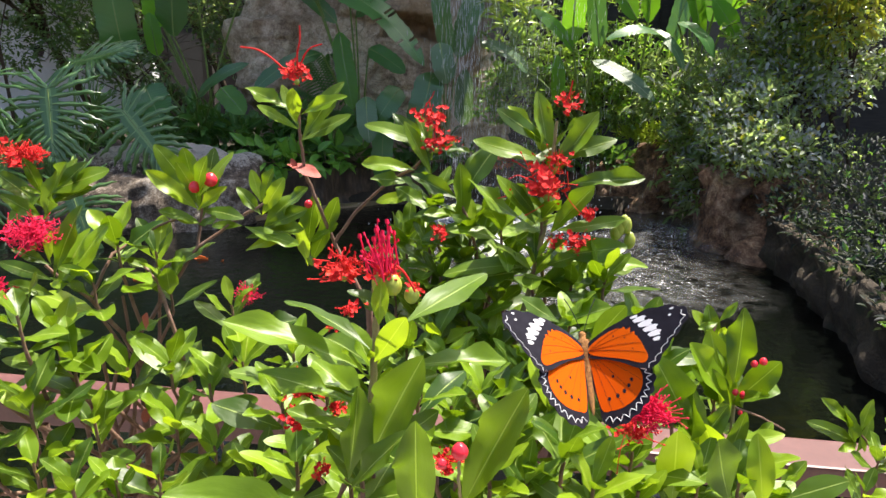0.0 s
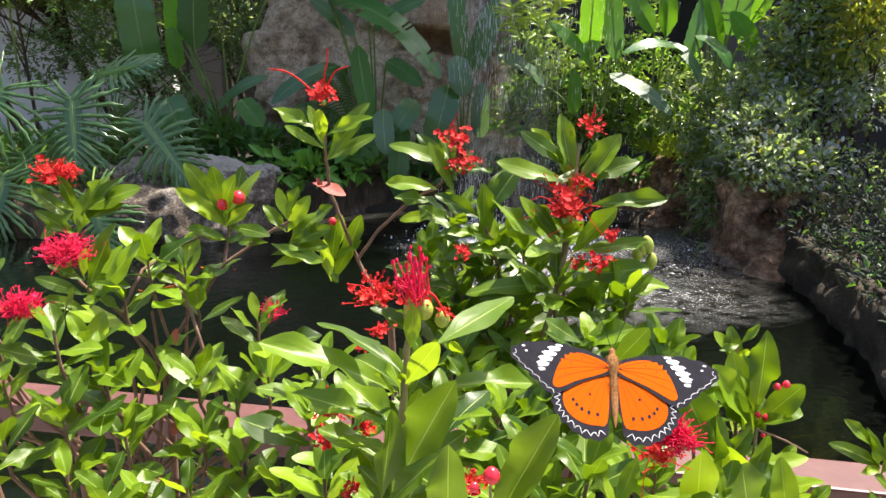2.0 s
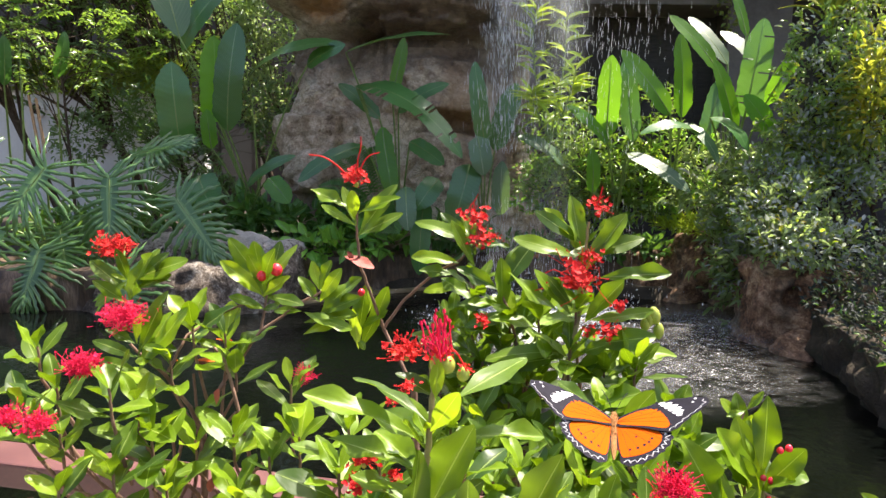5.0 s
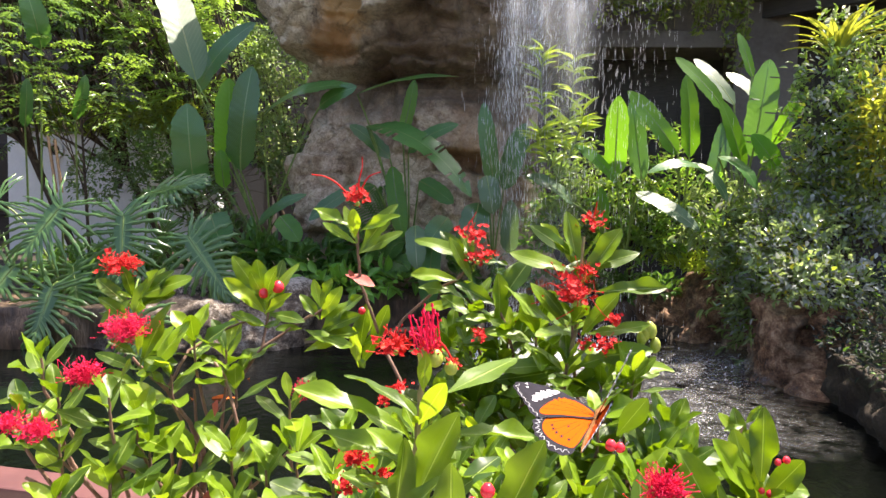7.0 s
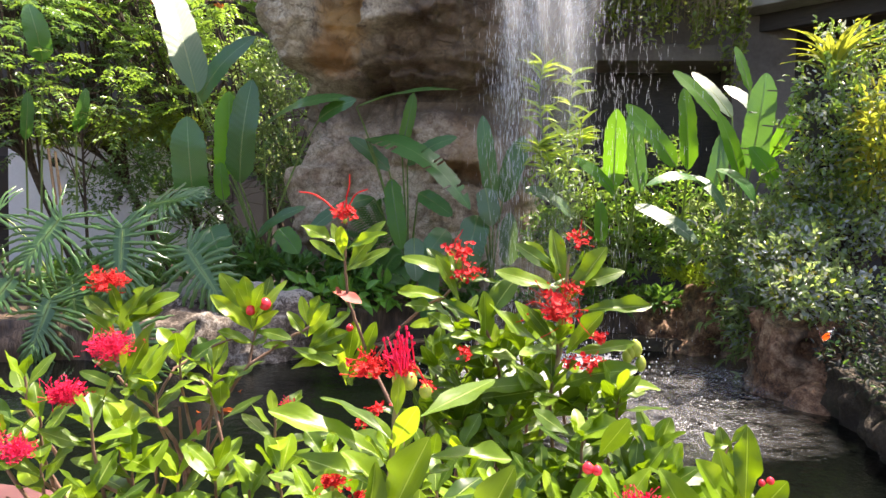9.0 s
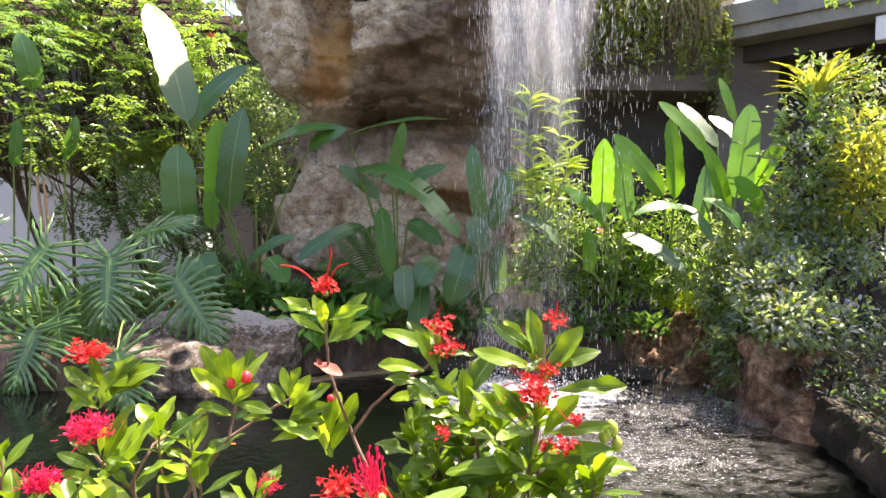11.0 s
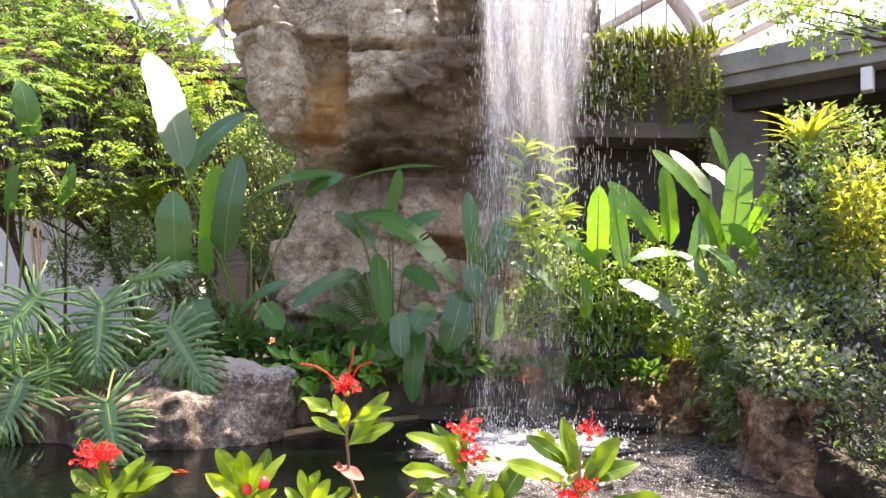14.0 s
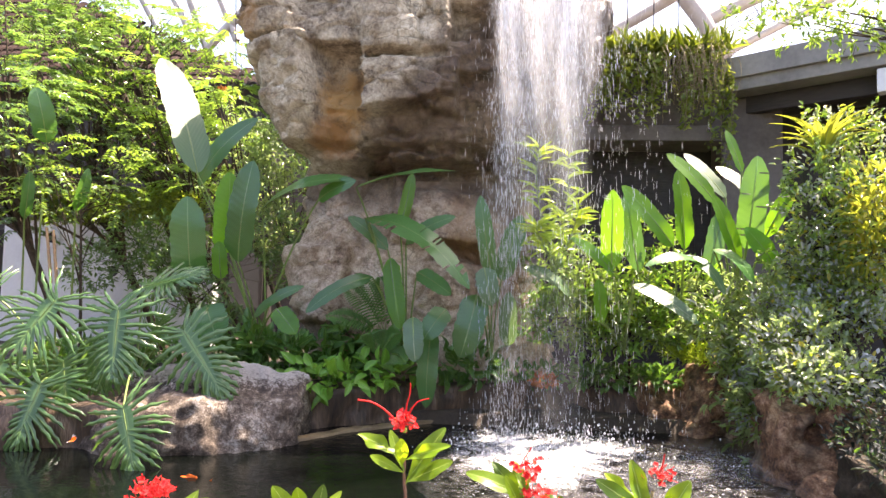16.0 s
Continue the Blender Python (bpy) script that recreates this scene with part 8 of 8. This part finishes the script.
def rim_marks(wing, pts, side, a, b, inset, step, r, z):
    """White scalloped line just inside the wing's rim."""
    P = np.array(pts) * K
    cen = np.array([0.018, 0.0]) if P[:, 1].max() > 0.008 else np.array([0.012, -0.012])
    t = np.linspace(a, b, int((b - a) * 12) + 1)
    Q = np.stack([np.interp(t, np.arange(len(P)), P[:, k]) for k in (0, 1)], 1)
    Q = Q + unit(cen - Q) * (inset + step * np.abs(np.sin(t * math.pi * 1.5)))[:, None]
    line = np.concatenate([Q * [side, 1], np.full((len(Q), 1), z)], 1)
    link("rim_line", grid_mesh("rim_line", *tube_arrays(line, r, r, 4)), M_WWHITE, wing)


def dots(wing, places, side, r, z, material):
    bm = bmesh.new()
    for x, y, s in places:
        for zz in (z, -z):
            vs = [bm.verts.new((side * x * K[0] + r * s * math.cos(q) * 0.8, y * K[1] + r * s * math.sin(q), zz)) for q in np.linspace(0, 2 * math.pi, 8, endpoint=False)]
            bm.faces.new(vs)
    part("spot_row", bm, material, wing)


WINGS = []
for side in (1, -1):
    fw = plate("forewing", FORE, M_WBLACK, bfly, side, 0.0004, 0.00008, 5, 0.0004)
    plate("orange_patch", FORE_OR, M_WORANGE, fw, side, 0.0004, 0.00018, 8, 0.0011)
    for dx, dy, L, e in ((0.0232, 0.0098, 0.0034, 0.0006), (0.0252, 0.0078, 0.0056, 0.0012), (0.0272, 0.0050, 0.0064, 0.0013), (0.0288, 0.0022, 0.0062, 0.0013), (0.0300, -0.0006, 0.0054, 0.0012), (0.0304, -0.0032, 0.0030, 0.0008), (0.0372, 0.0050, 0.0012, 0.0004), (0.0385, 0.0075, 0.0016, 0.0004)):
        plate("white_band", [(dx - L * 0.5, dy + e * 0.5), (dx - L * 0.15, dy + e * 1.1), (dx + L * 0.30, dy + e * 1.05), (dx + L * 0.55, dy + e * 0.4), (dx + L * 0.36, dy - e * 0.3), (dx + L * 0.42, dy - e * 1.0), (dx, dy - e * 0.95), (dx - L * 0.38, dy - e * 0.6)], M_WWHITE, fw, side, 0.0004, 0.00016, 1)
    rim_marks(fw, FORE, side, 5.3, 10.0, 0.0010, 0.0012, 0.00013, 0.0006)
    rim_marks(fw, FORE, side, 5.3, 10.0, 0.0010, 0.0012, 0.00013, 0.0002)
    hw = plate("hindwing", HIND, M_WBLACK, bfly, side, 0.0, 0.00008, 5, 0.0005)
    plate("orange_patch", HIND_OR, M_WORANGE, hw, side, 0.0, 0.00018)
    rim_marks(hw, HIND, side, 3.0, 10.0, 0.0011, 0.0022, 0.00017, 0.0002)
    rim_marks(hw, HIND, side, 3.0, 10.0, 0.0011, 0.0022, 0.00017, -0.0002)
    dots(hw, [(0.0172, -0.0160, 1.0), (0.0158, -0.0182, 1.0), (0.0137, -0.0200, 1.1), (0.0108, -0.0213, 1.1), (0.0073, -0.0217, 1.0), (0.0102, -0.0125, 0.8)], side, 0.0009, 0.00026, M_WBLACK)
    dots(fw, [(0.0135, 0.0045, 0.8), (0.018, 0.002, 0.7), (0.0205, -0.004, 0.6)], side, 0.0005, 0.00064, M_WBLACK)
    for wing, z, root_, ends in ((fw, 0.00064, (0.002, 0.0015), ((0.0165, 0.0070), (0.0215, 0.0030), (0.0242, -0.0025), (0.0254, -0.0075))), (hw, 0.00022, (0.002, 0.001), ((0.0205, -0.012), (0.0212, -0.0175), (0.0180, -0.0235), (0.0125, -0.0262), (0.0075, -0.0266)))):
        lines = []
        for ex, ey in ends:
            p0, p1 = np.array(root_) * K, np.array((ex, ey)) * K
            pts = bend((side * p0[0], p0[1], z), (side * p1[0], p1[1], z), (0, 0.0008, 0), 8)
            lines.append(tube_arrays(pts, 0.00006, 0.00004, 4))
        tagged(link("vein_lines", grid_mesh("vein_lines", *join_arrays(lines)), M_WBLACK, wing), kind="stuff")
    WINGS.append((side, fw, hw))
R = np.array([0.0004, 0.0016, 0.0017, 0.0012, 0.0024, 0.0030, 0.0027, 0.0020, 0.0021, 0.0020, 0.0016, 0.0009, 0.0002])
Y = np.array([0.0125, 0.0115, 0.0102, 0.0092, 0.0078, 0.0048, 0.0015, -0.001, -0.0055, -0.012, -0.0185, -0.0235, -0.0260])
ang = np.linspace(0, 2 * math.pi, 12, endpoint=False)
V = np.stack([np.outer(R, np.cos(ang)).ravel(), np.repeat(Y, 12), np.outer(R, np.sin(ang)).ravel()], 1)
i, j = np.meshgrid(np.arange(len(R) - 1), np.arange(12), indexing="ij")
k = (j + 1) % 12
F = np.stack([(i * 12 + j).ravel(), (i * 12 + k).ravel(), (i * 12 + 12 + k).ravel(), (i * 12 + 12 + j).ravel()], 1)
body = link("body", grid_mesh("body", V, F), M_FUR, bfly)
hg = random.Random(4)
hairs = []
for _ in range(420):
    q = hg.uniform(-1.0, 3.15 + 1.0)
    yy = hg.uniform(-0.010, 0.0085)
    rr = float(np.interp(-yy, -Y, R))
    o = np.array([rr * math.cos(q), yy, rr * math.sin(q)])
    d = unit(np.array([math.cos(q), -0.9 + hg.gauss(0, 0.3), math.sin(q)])) * hg.uniform(0.0008, 0.0022)
    hairs.append(tube_arrays(np.stack([o, o + d * 0.6, o + d]), 0.00009, 0.00003, 3))
tagged(link("fur", grid_mesh("fur", *join_arrays(hairs)), M_FUR, body), kind="stuff")
for s in (-1, 1):
    tube("antenna", bend((s * 0.0006, 0.0118, 0.0008), (s * 0.007, 0.027, 0.004), (0, 0.001, 0.001), 8), 0.00016, 0.00022, M_WBLACK, bfly, 4)
    for q in (0.006, 0.003, 0.0):
        tube("leg", bend((s * 0.001, q, -0.0015), (s * 0.006, q + (q - 0.003), -0.0065), (s * 0.001, 0, 0.001), 6), 0.0002, 0.00012, M_WBLACK, bfly, 4)



# ---- motion ----
def stance(at, head, dorsal):
    """A pose from a place, the way the head points and the way the back faces."""
    y = Vector(head).normalized()
    z = (Vector(dorsal) - y * Vector(dorsal).dot(y)).normalized()
    x = y.cross(z)
    m = Matrix((x, y, z)).transposed().to_4x4()
    m.translation = at
    return m


def motions():
    # the butterfly: on the flower to 7 s, then away over the pond
    rows = [
        (0.0, stance((0.077, 0.246, 1.384), (-0.03, 0.766, 0.643), (0.00, -0.643, 0.766))),
        (0.3, stance((0.08, 0.258, 1.381), (0.00, 0.755, 0.656), (0.02, -0.656, 0.755))),
        (0.5, stance((0.08, 0.258, 1.383), (0.02, 0.755, 0.656), (0.03, -0.656, 0.755))),
        (1.0, stance((0.078, 0.258, 1.384), (0.07, 0.755, 0.656), (0.05, -0.656, 0.755))),
        (1.5, stance((0.079, 0.258, 1.382), (0.05, 0.755, 0.656), (0.04, -0.656, 0.755))),
        (2.0, stance((0.08, 0.258, 1.383), (0.06, 0.755, 0.656), (0.05, -0.656, 0.755))),
        (2.5, stance((0.079, 0.258, 1.385), (0.06, 0.777, 0.629), (0.05, -0.629, 0.777))),
        (3.0, stance((0.078, 0.258, 1.383), (-0.03, 0.829, 0.559), (0.00, -0.559, 0.829))),
        (3.5, stance((0.08, 0.258, 1.381), (-0.06, 0.883, 0.469), (0.00, -0.469, 0.883))),
        (4.0, stance((0.079, 0.258, 1.381), (-0.04, 0.914, 0.407), (0.00, -0.407, 0.914))),
        (4.5, stance((0.08, 0.258, 1.382), (0.05, 0.970, 0.242), (0.00, -0.242, 0.970))),
        (6.8, stance((0.075, 0.258, 1.381), (0.45, 0.82, 0.30), (-0.2, -0.45, 0.85))),
        (7.0, stance((0.077, 0.258, 1.383), (0.4, 0.85, 0.35), (-0.1, -0.45, 0.85))),
        (7.1, stance((0.079, 0.25, 1.384), (0.3, 0.85, 0.4), (0.0, -0.55, 0.8))),
        (7.2, stance((0.083, 0.26, 1.383), (0.2, 0.85, 0.45), (0.0, -0.6, 0.8))),
        (7.3, stance((0.086, 0.27, 1.383), (0.15, 0.8, 0.5), (0.0, -0.6, 0.8))),
        (7.4, stance((0.088, 0.29, 1.383), (0.4, 0.75, 0.5), (0.2, -0.6, 0.75))),
        (7.5, stance((0.109, 0.32, 1.392), (0.5, 0.75, 0.35), (0.0, -0.5, 0.85))),
        (7.6, stance((0.143, 0.35, 1.396), (0.1, 0.8, 0.6), (0.3, -0.65, 0.7))),
        (7.7, stance((0.142, 0.37, 1.397), (0.6, 0.6, 0.5), (0.2, -0.5, 0.8))),
        (7.8, stance((0.169, 0.4, 1.373), (0.1, 0.85, 0.5), (0.0, -0.6, 0.8))),
        (7.9, stance((0.193, 0.45, 1.332), (0.2, 0.9, 0.3), (0.0, -0.3, 0.95))),
        (8.0, stance((0.213, 0.48, 1.332), (0.2, 0.9, 0.35), (-0.05, -0.4, 0.92))),
        (8.1, stance((0.24, 0.52, 1.32), (0.2, 0.85, 0.4), (0.1, -0.5, 0.85))),
        (8.2, stance((0.274, 0.56, 1.32), (0.1, 0.75, 0.65), (0.3, -0.65, 0.7))),
        (8.3, stance((0.299, 0.66, 1.335), (0.6, 0.65, 0.45), (-0.2, -0.45, 0.85))),
        (8.4, stance((0.379, 0.8, 1.294), (0.3, 0.95, 0.1), (0.0, -0.2, 0.95))),
        (8.5, stance((0.476, 1.0, 1.256), (0.6, 0.8, 0.1), (-0.2, -0.2, 0.95))),
        (8.7, stance((0.625, 1.35, 1.186), (0.4, 0.9, 0.2), (0.1, -0.3, 0.95))),
        (9.5, stance((1.55, 3.2, 1.15), (0.1, 1.0, 0.2), (0.0, -0.3, 0.95))),
        (10.2, stance((1.50, 4.5, 1.5), (-0.5, 0.85, 0.3), (0.0, -0.3, 0.95))),
        (10.8, stance((0.916, 4.3, 1.611), (-0.9, 0.3, 0.2), (0.0, -0.4, 0.9))),
        (11.0, stance((0.776, 4.3, 1.641), (-0.9, 0.2, 0.1), (0.1, -0.5, 0.85))),
        (11.5, stance((0.474, 4.3, 1.657), (-0.95, 0.1, 0.1), (0.0, -0.4, 0.9))),
        (12.0, stance((0.035, 4.3, 1.732), (-0.95, -0.1, 0.0), (0.1, -0.5, 0.85))),
        (12.5, stance((-0.416, 4.3, 1.629), (-0.95, 0.1, -0.2), (0.0, -0.4, 0.9))),
        (13.0, stance((-0.751, 4.3, 1.476), (-0.9, 0.2, -0.2), (0.1, -0.5, 0.85))),
        (13.5, stance((-1.12, 4.3, 1.359), (-0.9, 0.1, -0.2), (0.0, -0.4, 0.9))),
        (14.0, stance((-1.442, 4.3, 1.166), (-0.9, 0.0, -0.3), (0.1, -0.5, 0.85))),
        (14.5, stance((-1.811, 4.3, 0.99), (-0.9, 0.0, -0.2), (0.0, -0.4, 0.9))),
        (15.0, stance((-2.146, 4.2, 0.844), (-0.9, -0.1, -0.2), (0.1, -0.5, 0.85))),
        (15.5, stance((-2.456, 4.1, 0.706), (-0.9, -0.1, -0.2), (0.0, -0.4, 0.9))),
        (16.0, stance((-2.77, 4.0, 0.548), (-0.9, 0.1, -0.1), (0.1, -0.5, 0.85))),
    ]
    walk(bfly, rows)
    # wing beat: degrees that the wings are raised
    flaps = [(0.0, 36, 44), (0.3, 12, 12), (0.5, 6, 6), (1.0, 2, 2), (2.0, 2, 2), (2.6, 8, 8), (3.0, 14, 14), (3.5, 24, 26), (4.0, 26, 28), (4.7, 26, 30), (5.6, 8, 8), (6.4, 20, 50), (6.8, 8, 80), (7.0, 6, 72), (7.1, 4, 36), (7.2, 48, 40),
             (7.3, 2, 8), (7.4, -30, -20), (7.5, 14, 56), (7.6, -25, -20), (7.7, 55, 60), (7.8, 5, 8), (7.9, -20, -25), (8.0, 44, 44), (8.1, -8, -8), (8.2, -30, -15), (8.3, 62, 66), (8.4, -5, -5), (8.5, 30, 30), (8.6, 0, 0), (8.7, 45, 45)]
    t = 8.85
    up = False
    while t < 15.95:
        flaps.append((round(t, 2), 55 if up else -20, 55 if up else -20))
        up = not up
        t += 0.15
    flaps.append((16.0, 25, 25))
    for side, fw, hw in WINGS:
        angle = [(t, a if side < 0 else b) for t, a, b in flaps]
        walk(fw, [(t, pose(0, 0, 0.0008, 0, -side * a, 0)) for t, a in angle])
        walk(hw, [(t, pose(0, 0, 0.0006, 0, -side * a * 0.92, 0)) for t, a in angle])
    # falling drops: each batch drops from the lip to the pool, again and again
    T = 1.06
    step = 1.0 / FPS
    for k, pk in enumerate(PACKETS):
        rows, t = [], -T * k / len(PACKETS)
        spans = []
        while t < 16.0:
            spans.append((t, t + T - step))
            t += T
        def fallen(u):
            return FALL_TOP - 1.6 * u - 0.5 * 7.9 * u * u
        for a, b in spans:
            for u in np.linspace(0, b - a, 6):
                if 0.0 <= a + u <= 16.0:
                    rows.append((a + u, pose(0, 0, fallen(u))))
        u0 = min(T - step, max(0.0, -spans[0][0]))
        if rows[0][0] > 0.005:
            rows.insert(0, (0.0, pose(0, 0, fallen(u0))))
        if rows[-1][0] < 15.99:
            rows.append((16.0, pose(0, 0, fallen(16.0 - spans[-1][0]))))
        walk(pk, rows)
    # foam rides on the churning water
    for o, c, a in FOAM:
        walk(o, [(t, pose(c[0] + 0.05 * math.sin(t * 2.1 + a), c[1] + 0.04 * math.cos(t * 1.7 + a * 2), c[2] + 0.008 * math.sin(t * 5 + a * 3), 0, 0, 25 * math.sin(t * 0.9 + a))) for t in np.arange(0, 16.01, 0.5)])
    # splash drops leap and fall back
    for o, c, ph in SPLASH:
        walk(o, [(t, pose(c[0], c[1], c[2] + 0.16 * math.sin(math.pi * ((t + ph) % 0.5) / 0.5) - 0.10)) for t in np.arange(0, 16.01, 0.1)])
    # carp glide
    for i, c in enumerate(CARP):
        l, h = c.location.copy(), c.rotation_euler.z
        way = Vector((math.cos(h), math.sin(h), 0))
        t0 = 16.0 if i == 0 else 7.0
        walk(c, [(t, pose(*(l + way * 0.03 * (t - t0)), 0, 0, math.degrees(h) + 5 * math.sin(t))) for t in np.arange(0, 16.01, 1.0)])


motions()
